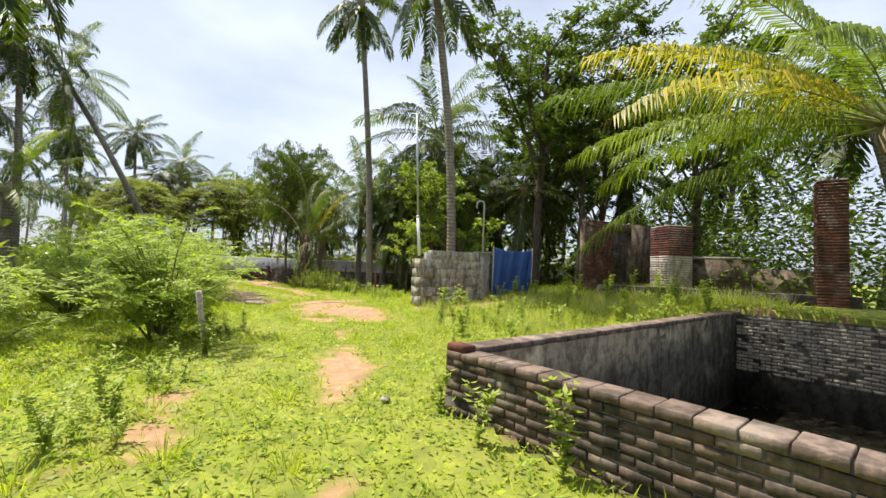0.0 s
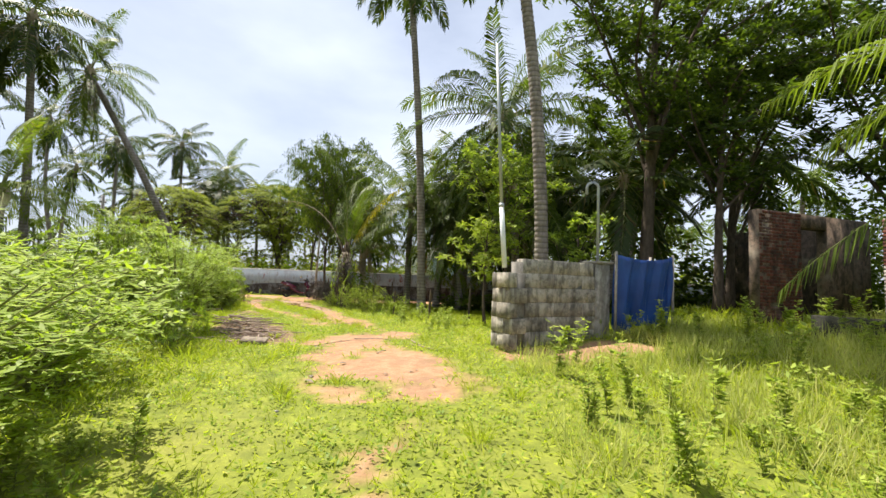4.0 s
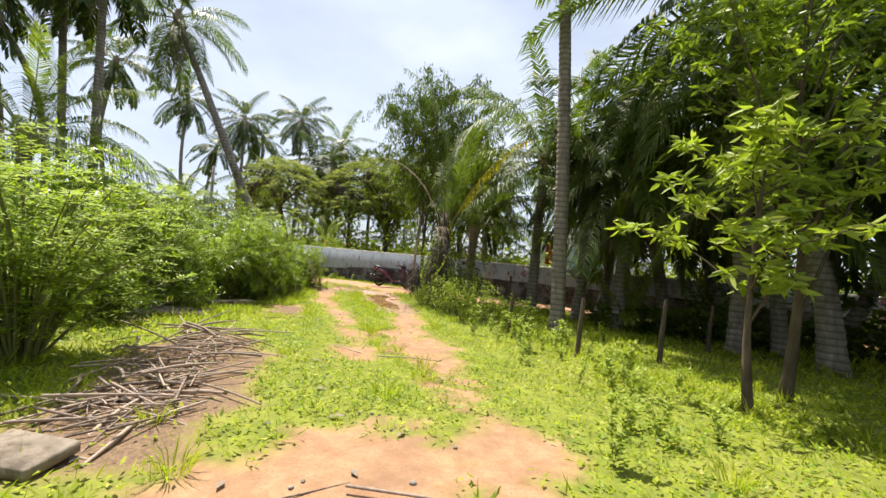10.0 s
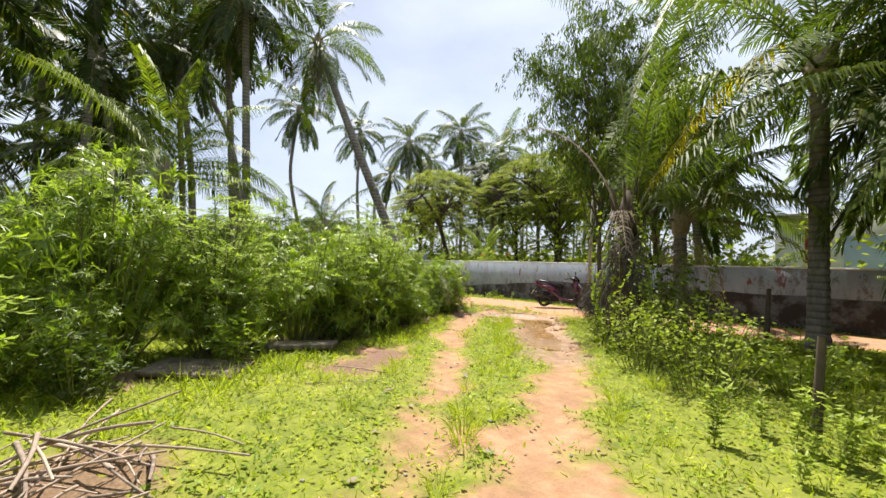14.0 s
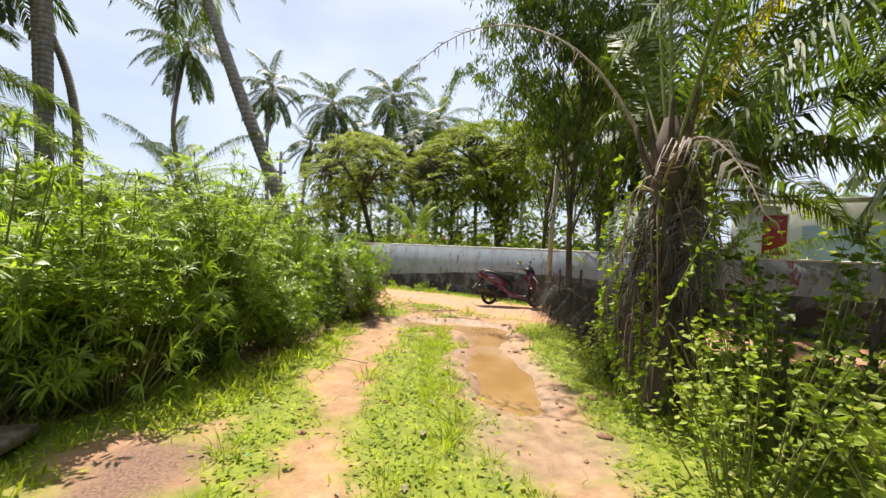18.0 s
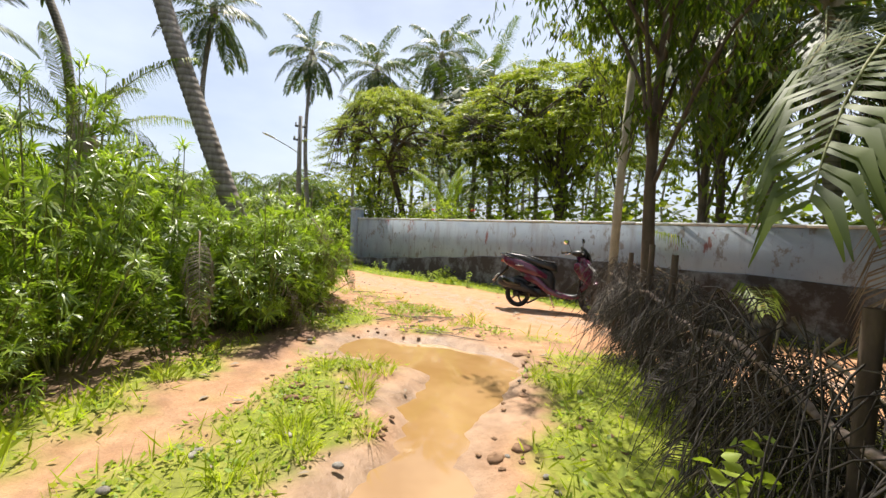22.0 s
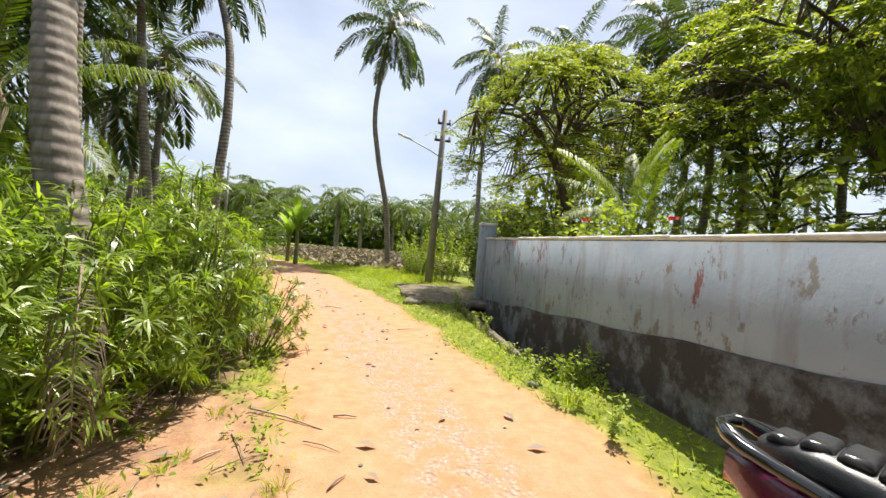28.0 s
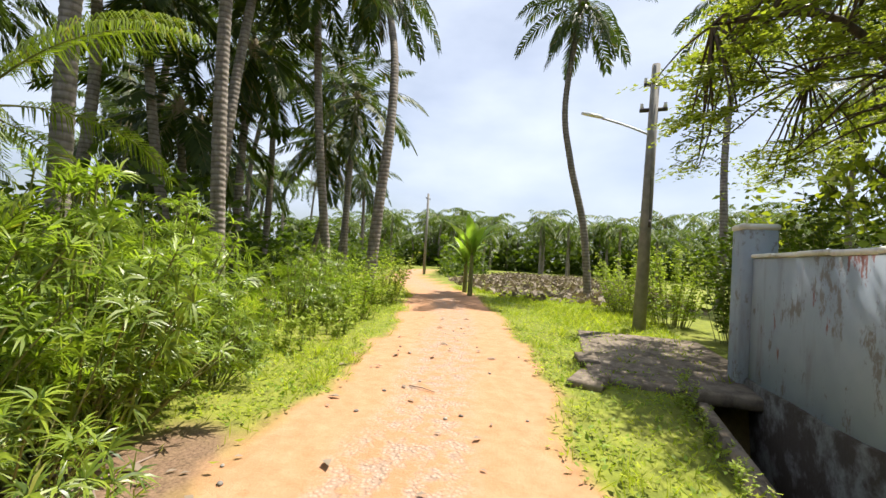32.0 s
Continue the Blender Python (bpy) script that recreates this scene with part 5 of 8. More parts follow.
def scatter_palms():
    rng = np.random.default_rng(77)
    spots = [(-40, 13.5, 13.5), (-33, 14, 12.5), (-37, 9, 12.5), (-28, 12, 12), (-48, 6, 12), (-41.5, 46.0, 13.4), (-30, 41.3, 9.5),
             (-26, 46, 9.5), (-45, 42, 11.5), (-15, 44, 10.5), (-12, 37, 7.5), (-2.5, 27, 7.0), (2.5, 26, 6.5), (6.5, 29, 8), (11, 25, 7.5), (-1, 33, 7.5), (4, 36, 8.5), (14, 20, 8), (15, 14, 8.5),
             (-30.5, 19.8, 12.5), (-23, 11, 10), (-15, 9, 11), (-19, 5, 10.5), (-27, 4, 12), (-34, 1, 12), (-13.5, 12.5, 11.5), (-24, 15.5, 12.5), (1.2, 24.4, 5.4), (3.4, 22.0, 5.8), (-3.3, 28.3, 5.6), (0.4, 27.2, 6.2), (-32, 11, 7), (-36, 14, 7.5), (-29, 8.5, 6.5), (-39, 5, 7), (-46, 1, 8), (-27.5, 15.2, 6), (-50, 9, 8.5), (-34, 18, 9.3), (-27, 40, 8.5), (-9.8, 34.4, 6), (-4, 33, 5.5), (2, 31, 5.8), (9, 32, 7), (-39, 43, 9), (-26.6, 16.8, 9.5), (-29.2, 16.4, 9)]
    for q, (x, y, h) in enumerate(spots):
        lean = rng.normal(0, 0.7, 2)
        kit = KIT_FAR
        palm(at(x, y), (x + lean[0], y + lean[1], h), kit, 19 if h > 9 else 20, rng.uniform(0.95, 1.12), "coconut palm in a shady village grove", tuple(rng.normal(0, 0.35, 2)), (0.17, 0.12), 200 + q, low=-66, group="grove palms", nuts=h > 9, dead=0 if h > 9 else 3)


scatter_palms()


def understory_palms():
    """Small stemless palms in the grove."""
    rng = np.random.default_rng(31)
    for q, (x, y, s) in enumerate([(-2.2, 25.5, 0.8), (0.8, 29, 0.9), (5.5, 26.5, 0.9), (-26.9, 36.7, 1.0), (-18.7, 24.9, 0.62), (-9.0, 33.2, 1.0), (-25.2, 35.7, 0.75), (-11.0, 32.6, 0.8), (8.5, 28, 1.0), (-20.5, 16.2, 0.7), (12.5, 17, 0.9), (-3.2, 31.6, 0.7)]):
        root = thing("palm_seedling", at(x, y), "short stemless young palm with upright bright fronds", "palm", "young palms")
        for a in range(9):
            e = int(rng.integers(0, 4))
            me = KIT_YOUNG.kinds[e][1][a % 2]
            sc = s * rng.uniform(0.7, 0.95)
            part("frond", me, root, m=pose(0, 0, 0.05, 0, 0, a * 137.5 + rng.uniform(-15, 15)) @ Matrix.Diagonal((sc, sc, sc, 1)))


understory_palms()


def vine_palm():
    """The short palm at the bend: vine-wrapped trunk, one yellow frond, one dead frond arching over the track."""
    x, y = -8.02, 24.05
    rng = np.random.default_rng(55)
    root = thing("coconut_palm", at(x, y), "short coconut palm, vine-wrapped trunk, one yellow and one dead brown frond", "palm tree")
    part("trunk", trunk_geo([(0, 0, -0.1), (0.05, 0.04, 1.0), (-0.04, 0.0, 2.0), (0, 0, 2.6)], 0.15, 0.13, seed=3), root, material=M_BARK)
    part("crown_shaft", Geo().add(*tube([(0, 0, 2.35), (0, 0, 2.8), (0, 0, 3.2)], [0.14, 0.19, 0.08], 10)), root, "ragged brown leaf bases", material=M_BARK)
    for q in range(9):
        a = q * 40
        part("leaf_base", Geo().add(*tube(curve3([(0.06, 0, 0), (0.24, 0, 0.35), (0.36, 0, 0.8)], 6), [0.055, 0.045, 0.04, 0.032, 0.024, 0.012], 6)), root, "split dry leaf base", m=pose(0, 0, 1.9 + 0.09 * q, 0, 0, a), material=M_BARK)
    for q in range(90):
        a = q * 137.5
        L = rng.uniform(0.4, 1.5)
        z = 0.7 + 2.0 * (q / 90) + rng.uniform(-0.15, 0.15)
        w = rng.uniform(0.1, 0.42)
        P = curve3([(0.10, 0, 0), (0.16 + w * 0.6, rng.normal(0, 0.08), 0.02), (0.14 + w, rng.normal(0, 0.16), -min(L, z - 0.05))], 7)
        part("dead_leaf_base", Geo().add(*tube(P, np.array([0.026, 0.02, 0.014, 0.010, 0.008, 0.006, 0.003]) * rng.uniform(0.5, 1.2), 4)), root, "hanging dead leaf base", m=pose(0, 0, z, 0, 0, a), material=M_RACHIS_DRY if q % 5 == 0 else M_BARK)
    for q in range(13):
        me = KIT_FENCE.kinds[6 + q % 2][1][q % 2]
        sc = rng.uniform(0.36, 0.58)
        part("dead_frond", me, root, "hanging brown dead frond", m=pose(0, 0, 2.6 - 0.07 * q, 0, 0, q * 137.5 + 20) @ pose(0.06, 0, 0, rng.uniform(-20, 20), rng.uniform(2, 14), 0) @ Matrix.Diagonal((sc, sc, sc, 1)))
    # azimuth, rise at the base, bend, length of each living frond
    for az, e, b, L, hang in ((205, 89, 70, 6.4, 1.7), (60, 84, 84, 5.8, 1.7), (12, 76, 84, 5.4, 1.8), (-25, 80, 88, 5.2, 1.8), (-62, 70, 96, 4.6, 1.9), (95, 66, 80, 5.0, 1.8),
                              (-8, 42, 64, 4.2, 2.0)):
        st, lf = frond_geos(rng, L, e, b, 66, 0.82, 0.032, hang, ragged=0.06, lift=0.05, power=2.4)
        fr = part("frond", st, root, m=pose(0, 0, 2.5, 0, 0, az) @ pose(0, 0, 0, rng.uniform(-16, 16), 0, 0), material=M_RACHIS)
        part("frond_blade", lf, fr, material=M_PALM_YOUNG if az in (38, 12) else M_PALM)
    st, lf = frond_geos(rng, 5.6, 60, 34, 90, 0.85, 0.05, 1.9, lift=0.1, power=2.0)
    yf = part("yellow_frond", st, root, "bright yellow-green frond", m=pose(0, 0, 2.5, 0, 0, 44) @ pose(0, 0, 0, -14, 0, 0), material=M_RACHIS)
    part("yellow_blade", lf, yf, material=M_PALM_YELLOW)
    for az, e, b, L in ((176, 72, 104, 6.0), (-70, 30, 100, 2.6), (80, 10, 90, 2.4)):
        st, lf = frond_geos(rng, L, e, b, 30, 0.42, 0.02, 2.4, ragged=0.45, lift=0.0)
        dead = part("dead_frond", st, root, "arching dry brown frond", m=pose(-0.1, 0.05, 2.35, 0, 0, az), material=M_RACHIS_DRY)
        part("dry_fringe", lf, dead, material=M_PALM_DRY)
    # vine
    g, stems = Geo(), Geo()
    for q in range(16):
        a0 = rng.uniform(0, 2 * np.pi)
        zz = np.linspace(0, rng.uniform(1.5, 3.4), 14)
        out0 = rng.uniform(0.05, 0.55) if q % 2 else 0.06
        rr = 0.20 + 0.06 * np.sin(zz * 2 + q) + out0 * np.sin(np.linspace(0, 2.6, 14))
        aa = a0 + zz * rng.uniform(-0.6, 0.6)
        P = np.stack([rr * np.cos(aa), rr * np.sin(aa), zz], -1)
        stems.add(*tube(P, 0.005, 4, cap=False))
        n = 62
        t = rng.uniform(0, 13, n)
        B = np.stack([np.interp(t, np.arange(14), P[:, c]) for c in range(3)], -1)
        out = unit(np.stack([B[:, 0], B[:, 1], np.zeros(n)], -1))
        D = unit(out + rand_dirs(rng, n) * 0.9 + (0, 0, -0.35))
        g.add(*ovals(B + out * 0.03, D, side_of(D, rng), rng.uniform(0.055, 0.115, n), rng.uniform(0.03, 0.065, n)))
    vine = part("vine_tangle", stems, root, material=M_STEM)
    part("vine_foliage", g, vine, "bright green climbing vine leaves", material=M_VINE)


vine_palm()
palm(at(-8.3, 27.6), (-8.3, 27.6, 2.8), KIT_MID, 15, 0.92, "short coconut palm with dark arching fronds behind the fence", (0, 0), (0.17, 0.15), 71, low=2, high=74, nuts=False, dead=3, spread=(-10, 210))
palm(at(-5.55, 26.9), (-5.5, 26.9, 5.6), KIT_MID, 24, 1.15, "short coconut palm with dark drooping fronds in the grove", (0, 0), (0.18, 0.15), 73, low=-28, nuts=False, dead=0)
palm(at(-2.6, 25.4), (-2.5, 25.4, 5.2), KIT_MID, 22, 1.1, "coconut palm with dense dark drooping fronds", (0, 0), (0.2, 0.15), 74, low=-65, nuts=False, dead=5)
palm(at(-3.9, 26.6), (-3.8, 26.6, 5.6), KIT_MID, 18, 0.95, "coconut palm with dark drooping fronds at the grove edge", (0.1, 0), (0.19, 0.15), 72, low=-50, nuts=False, dead=4)


# ---- broadleaf trees ----
def tree(name, base, height, spread, trunk_r, leafmat, barkmat, label, style="round", seed=0, limbs=9, twigs=16, leaves=16, size=(0.10, 0.045), lean=(0, 0), fork=0.4, group="", category="tree"):
    """A broadleaf tree: trunk, limbs, twigs and single leaves."""
    rng = np.random.default_rng(900 + seed)
    root = thing(name, base, label, category, group)
    wood, foliage = Geo(), Geo()
    top = np.array([lean[0], lean[1], height * (0.92 if style != "layer" else 0.8)])
    tr = curve3([(0, 0, -0.1), top * 0.3 + rng.normal(0, 0.05, 3) * height * 0.2, top * 0.65 + rng.normal(0, 0.05, 3) * height * 0.2, top], 12)
    part("trunk", Geo().add(*tube(tr, np.linspace(trunk_r, trunk_r * 0.3, 12) * (1 + 0.5 * np.exp(-np.linspace(0, 8, 12))), 10)), root, material=barkmat, smooth=True)
    for q in range(limbs):
        f = fork + (0.97 - fork) * (q + rng.uniform(0, 0.7)) / limbs
        o = np.array([np.interp(f, np.linspace(0, 1, 12), tr[:, c]) for c in range(3)])
        az = q * 2.4 + rng.uniform(-0.4, 0.4)
        reach = spread * rng.uniform(0.7, 1.05) * (1.0 - 0.55 * max(0, f - 0.55)) * (1.0 if style != "weep" else 0.8)
        if style == "layer":
            rise = rng.uniform(0.35, 0.8) * height * 0.28
            pts = [o, o + (0.35 * reach * math.cos(az), 0.35 * reach * math.sin(az), rise * 0.8), o + (0.75 * reach * math.cos(az + 0.15), 0.75 * reach * math.sin(az + 0.15), rise), o + (reach * math.cos(az + 0.2), reach * math.sin(az + 0.2), rise * 0.82)]
        else:
            rise = (height - o[2]) * rng.uniform(0.35, 0.9)
            pts = [o, o + (0.4 * reach * math.cos(az), 0.4 * reach * math.sin(az), rise * 0.6), o + (reach * math.cos(az + 0.3), reach * math.sin(az + 0.3), rise)]
        C = curve3(pts, 12)
        wood = Geo()
        lr = trunk_r * 0.42 * (1.05 - 0.5 * f)
        wood.add(*tube(C, np.linspace(lr, lr * 0.18, 12), 6, cap=False))
        for k in range(twigs):
            s = rng.uniform(0.22, 1.0)
            b = np.array([np.interp(s, np.linspace(0, 1, 12), C[:, c]) for c in range(3)])
            d = rand_dirs(rng, 1, -0.1, 0.25)[0] if style == "layer" else rand_dirs(rng, 1, -0.25, 0.9)[0]
            ln = spread * (0.34 if style == "layer" else 0.26) * rng.uniform(0.5, 1.15)
            droop = {"layer": -0.10, "weep": -0.75, "round": -0.12}[style]
            tw = curve3([b, b + d * ln * 0.55, b + d * ln + (0, 0, droop * ln)], 7)
            wood.add(*tube(tw, np.linspace(lr * 0.22, 0.004, 7), 4, cap=False))
            n = leaves
            t = rng.uniform(1.2, 6, n)
            B = np.stack([np.interp(t, np.arange(7), tw[:, c]) for c in range(3)], -1) + rng.normal(0, 0.05 * spread * 0.4, (n, 3)) * np.array([1, 1, 0.28 if style == "layer" else 0.8])
            if style == "weep":
                D = unit(rand_dirs(rng, n) * 0.6 + (0, 0, -1.0))
            elif style == "layer":
                D = unit(rand_dirs(rng, n, -0.45, 0.15))
            else:
                D = rand_dirs(rng, n, -0.8, 0.6)
            S = side_of(D, rng)
            if style == "layer":
                S = unit(np.cross(D, (0, 0, 1.0)) + 0.4 * rng.normal(0, 1, (n, 3)))
            foliage.add(*(ovals if name == "leafy_sapling" else diamonds)(B, D, S, rng.uniform(0.75, 1.3, n) * size[0], rng.uniform(0.75, 1.25, n) * size[1]))
        part("limb", wood, root, material=barkmat, smooth=True)
    part("crown", foliage, root, material=leafmat)
    return root


def layered_tree(x, y, label, seed, fork, crown, radius, low, high, girth, pads, limbs=9, leaf=(0.12, 0.05)):
    """A tree whose flat sprays of small leaves lie in layers, one dome over crooked dark limbs."""
    rng = np.random.default_rng(1200 + seed)
    base = np.array(at(x, y))
    root = thing("layered_tree", base, label, "tree")
    f0, c0 = np.array(fork) - base, np.array((crown[0], crown[1], low)) - base
    C = curve3([(0, 0, -0.1), 0.45 * f0 + (0.12, 0.08, 0), f0], 10)
    part("trunk", Geo().add(*tube(C, np.linspace(girth, girth * 0.72, 10), 9)), root, material=M_BARK, smooth=True)
    arms, woods, foliage = [], [], Geo()
    for q in range(limbs):
        az = q * 2.4 + rng.uniform(-0.3, 0.3)
        u = radius * (0.45 + 0.4 * (q % 3) / 2)
        e = c0 + (u * math.cos(az), u * math.sin(az), (high - low) * math.sqrt(max(0.02, 1 - (u / radius) ** 2)) * rng.uniform(0.55, 0.9))
        mid = f0 + (e - f0) * 0.5 + (rng.normal(0, 0.25), rng.normal(0, 0.25), 0.12 * radius)
        A = curve3([f0 * rng.uniform(0.86, 1.0), mid, e], 12)
        arms.append(A)
        woods.append(Geo().add(*tube(A, np.linspace(girth * 0.5, girth * 0.13, 12), 6, cap=False)))
    every = np.concatenate(arms)
    for q in range(pads):
        az, u = q * 2.39996 + rng.uniform(-0.2, 0.2), radius * math.sqrt((q + 0.5) / pads)
        depth = 1.0 if rng.random() < 0.62 else rng.uniform(0.05, 0.9)
        e = c0 + (u * math.cos(az), u * math.sin(az), (high - low) * (1 - (u / radius) ** 2) ** 0.5 * depth + rng.normal(0, 0.12))
        near = int(np.argmin(((every - e) ** 2).sum(1) + 4.0 * (every[:, 2] > e[2] + 0.3)))
        o = every[near]
        out = unit(np.array([e[0] - c0[0], e[1] - c0[1], 0.0]) + rng.normal(0, 0.35 * radius, 3) * (1, 1, 0))
        o2 = e - out * 0.45 - (0, 0, 0.06)
        woods[near // 12].add(*tube(curve3([o, (o + o2) / 2 + (0, 0, 0.12), o2, e], 7), np.linspace(0.028, 0.006, 7), 4, cap=False))
        for k in range(7):
            t = unit(out + 0.9 * rng.normal(0, 1, 3) * (1, 1, 0.12))
            ln = rng.uniform(0.45, 0.85)
            n = 9
            r = np.repeat(np.linspace(0.12, 1.0, n), 2)
            B = o2 + t * (r * ln)[:, None] - np.array([0, 0, 1.0]) * (0.26 * ln * r ** 2)[:, None] + rng.normal(0, 0.025, (2 * n, 3))
            sg = np.tile([1.0, -1.0], n)[:, None]
            D = unit(np.cross(t, (0, 0, 1.0)) * sg + t * 0.55 + rng.normal(0, 0.22, (2 * n, 3)) + (0, 0, -0.18))
            foliage.add(*diamonds(B, D, unit(np.cross(D, (0, 0, 1.0)) + 0.3 * rng.normal(0, 1, (2 * n, 3))), rng.uniform(0.75, 1.25, 2 * n) * leaf[0], rng.uniform(0.75, 1.25, 2 * n) * leaf[1], 0.5))
    for w in woods:
        part("limb", w, root, material=M_BARK, smooth=True)
    part("crown", foliage, root, material=M_TREE)


layered_tree(-25.3, 34.9, "spreading small-leaved tree with flat layered branches behind the wall", 1, (-25.5, 33.6, 4.7), (-25.6, 33.9), 3.7, 3.6, 7.9, 0.17, 300)
layered_tree(-20.8, 40.4, "broad small-leaved tree with layered foliage behind the wall", 2, (-20.7, 40.5, 4.2), (-20.8, 40.3), 6.0, 4.5, 9.4, 0.23, 430, limbs=12, leaf=(0.15, 0.065))
tree("layered_tree", at(-26.6, 43.4), 9.4, 4.6, 0.18, M_TREE, M_BARK, "spreading light green tree behind the wall", "layer", 3, limbs=18, twigs=22, leaves=30, size=(0.17, 0.075), fork=0.3)
tree("slender_tree", at(-10.75, 28.15), 9.6, 3.9, 0.075, M_TREE_DARK, M_BARK, "slender dark tree with drooping narrow leaves beside the fence", "weep", 4, limbs=30, twigs=20, leaves=46, size=(0.17, 0.038), fork=0.27)
tree("slender_tree", at(-11.9, 33.4), 9.5, 2.8, 0.10, M_TREE, M_BARK, "slender drooping-leaved tree behind the wall", "weep", 5, limbs=18, twigs=13, leaves=30, size=(0.18, 0.05), fork=0.2)
tree("slender_tree", at(-14.6, 34.8), 9.0, 2.6, 0.09, M_TREE, M_BARK, "slender drooping-leaved tree in a row behind the wall", "weep", 15, limbs=17, twigs=12, leaves=28, size=(0.18, 0.05), fork=0.26)
tree("slender_tree", at(-12.9, 37.2), 9.8, 3.0, 0.13, M_TREE, M_BARK, "slender light-leaved tree behind the wall", "weep", 6, limbs=22, twigs=15, leaves=38, size=(0.19, 0.055), fork=0.2)
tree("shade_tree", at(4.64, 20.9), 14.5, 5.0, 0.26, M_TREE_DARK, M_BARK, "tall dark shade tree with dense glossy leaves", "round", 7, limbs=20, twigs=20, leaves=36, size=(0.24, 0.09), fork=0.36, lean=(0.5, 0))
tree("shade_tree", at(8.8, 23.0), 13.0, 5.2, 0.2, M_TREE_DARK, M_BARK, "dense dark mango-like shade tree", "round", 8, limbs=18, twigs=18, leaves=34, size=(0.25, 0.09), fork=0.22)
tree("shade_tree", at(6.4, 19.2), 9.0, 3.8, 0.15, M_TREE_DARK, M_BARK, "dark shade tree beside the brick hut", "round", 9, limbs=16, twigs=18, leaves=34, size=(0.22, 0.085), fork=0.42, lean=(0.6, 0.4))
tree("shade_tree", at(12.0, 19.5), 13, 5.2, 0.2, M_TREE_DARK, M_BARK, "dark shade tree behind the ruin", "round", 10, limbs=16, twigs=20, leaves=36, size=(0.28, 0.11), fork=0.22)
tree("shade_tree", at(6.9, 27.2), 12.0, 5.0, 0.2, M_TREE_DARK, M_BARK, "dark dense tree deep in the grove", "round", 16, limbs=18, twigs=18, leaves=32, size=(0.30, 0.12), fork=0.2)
tree("leafy_sapling", at(-0.6, 18.1), 5.8, 2.0, 0.06, M_SAPLING, M_BARK, "leafy dark green sapling with scattered bright leaves at the grove edge", "round", 11, limbs=18, twigs=13, leaves=16, size=(0.17, 0.055), fork=0.22)
# added in a pale leaf colour that stands in for sun on the lower leaves
tree("leafy_sapling", at(-1.15, 17.3), 3.1, 1.35, 0.05, M_WEED, M_BARK, "leafy green sapling at the grove edge, sunlight put into its pale leaves", "round", 13, limbs=11, twigs=9, leaves=14, size=(0.17, 0.055), fork=0.35)
tree("leafy_sapling", at(1.6, 17.6), 3.4, 1.2, 0.05, M_SAPLING, M_BARK, "leafy green sapling behind the block wall", "round", 12, limbs=9, twigs=8, leaves=12, size=(0.17, 0.06), fork=0.25)
for q, (x, y, h) in enumerate([(-19.5, 39, 8), (-31, 36.5, 7), (-3.5, 39, 8.5), (2, 41, 9), (8, 36, 9.5), (-22, 43, 9)]):
    tree("grove_tree", at(x, y), h, 3.2, 0.14, M_TREE, M_BARK, "leafy tree in the grove behind the wall", "weep", 30 + q, limbs=14, twigs=12, leaves=24, size=(0.22, 0.085), fork=0.22, group="grove trees")


# ---- shrubs ----
def shrub_meshes(seed, stems, height, radius, whorls, per, leaf, width):
    """Bushy stems that end in star-like whorls of narrow drooping leaves; returns stem and leaf meshes."""
    rng = np.random.default_rng(seed)
    wood, foliage = Geo(), Geo()
    for q in range(stems):
        a = rng.uniform(0, 2 * np.pi)
        rr = radius * math.sqrt(rng.uniform(0.02, 1.0))
        hh = height * (1.06 - 0.5 * (rr / radius) ** 2) * rng.choice([0.42, 0.66, 0.86, 1.0, 1.22], p=[0.2, 0.24, 0.28, 0.23, 0.05]) * rng.uniform(0.9, 1.1)
        b = np.array([0.3 * rr * math.cos(a), 0.3 * rr * math.sin(a), 0.0])
        e = np.array([rr * math.cos(a), rr * math.sin(a), hh])
        C = curve3([b, (b + e) / 2 + np.array([0.1 * math.cos(a), 0.1 * math.sin(a), 0.2 * hh]), e], 9)
        wood.add(*tube(C, np.linspace(0.015, 0.004, 9), 4, cap=False))
        for w in range(whorls):
            s = 0.2 + 0.8 * ((w + rng.uniform(0.3, 1.0)) / whorls)
            o = np.array([np.interp(s * 8, np.arange(9), C[:, c]) for c in range(3)])
            T = unit(C[min(8, int(s * 8) + 1)] - C[max(0, int(s * 8) - 1)])
            if w < whorls - 1:
                o2 = o + unit(rng.normal(0, 1, 3) + (math.cos(a) * 0.7, math.sin(a) * 0.7, 0.6)) * rng.uniform(0.08, 0.30)
                wood.add(*tube([o, o2], [0.004, 0.002], 3, cap=False))
                T = unit(T * 0.5 + (o2 - o) * 5 + rng.normal(0, 0.25, 3))
                o = o2
            n = int(per * rng.uniform(0.7, 1.2))
            R = rand_dirs(rng, n)
            R = unit(R - (R @ T)[:, None] * T)
            D = unit(R + T * rng.uniform(0.1, 0.9, (n, 1)))
            D2 = unit(D + np.array([0, 0, -0.55]))
            S = unit(np.cross(D, T) + 1e-6)
            ln = leaf * rng.uniform(0.65, 1.2, n)
            foliage.add(*strips(o + T * rng.uniform(-0.035, 0.015, (n, 1)), D, D2, S, ln, width * rng.uniform(0.8, 1.25, n), 0.5))
    return wood.mesh("shrub_stems", M_STEM), foliage.mesh("shrub_foliage", M_SHRUB)


SHRUBS = [shrub_meshes(61 + q, 42, 2.0, 1.2, 6, 14, 0.20, 0.021) for q in range(4)]


def shrub(x, y, s, k, label="dense oleander-like shrub with whorls of narrow leaves", sz=1.0):
    root = thing("green_shrub", at(x, y, -0.04), label, "shrub", "shrubs along the track", rz=(x * 97 + y * 57) % 360)
    m = Matrix.Diagonal((s, s, s * sz, 1))
    tagged(part("stem_tangle", SHRUBS[k % 4][0], root, m=m), kind="stuff")
    part("foliage", SHRUBS[k % 4][1], root, m=m)


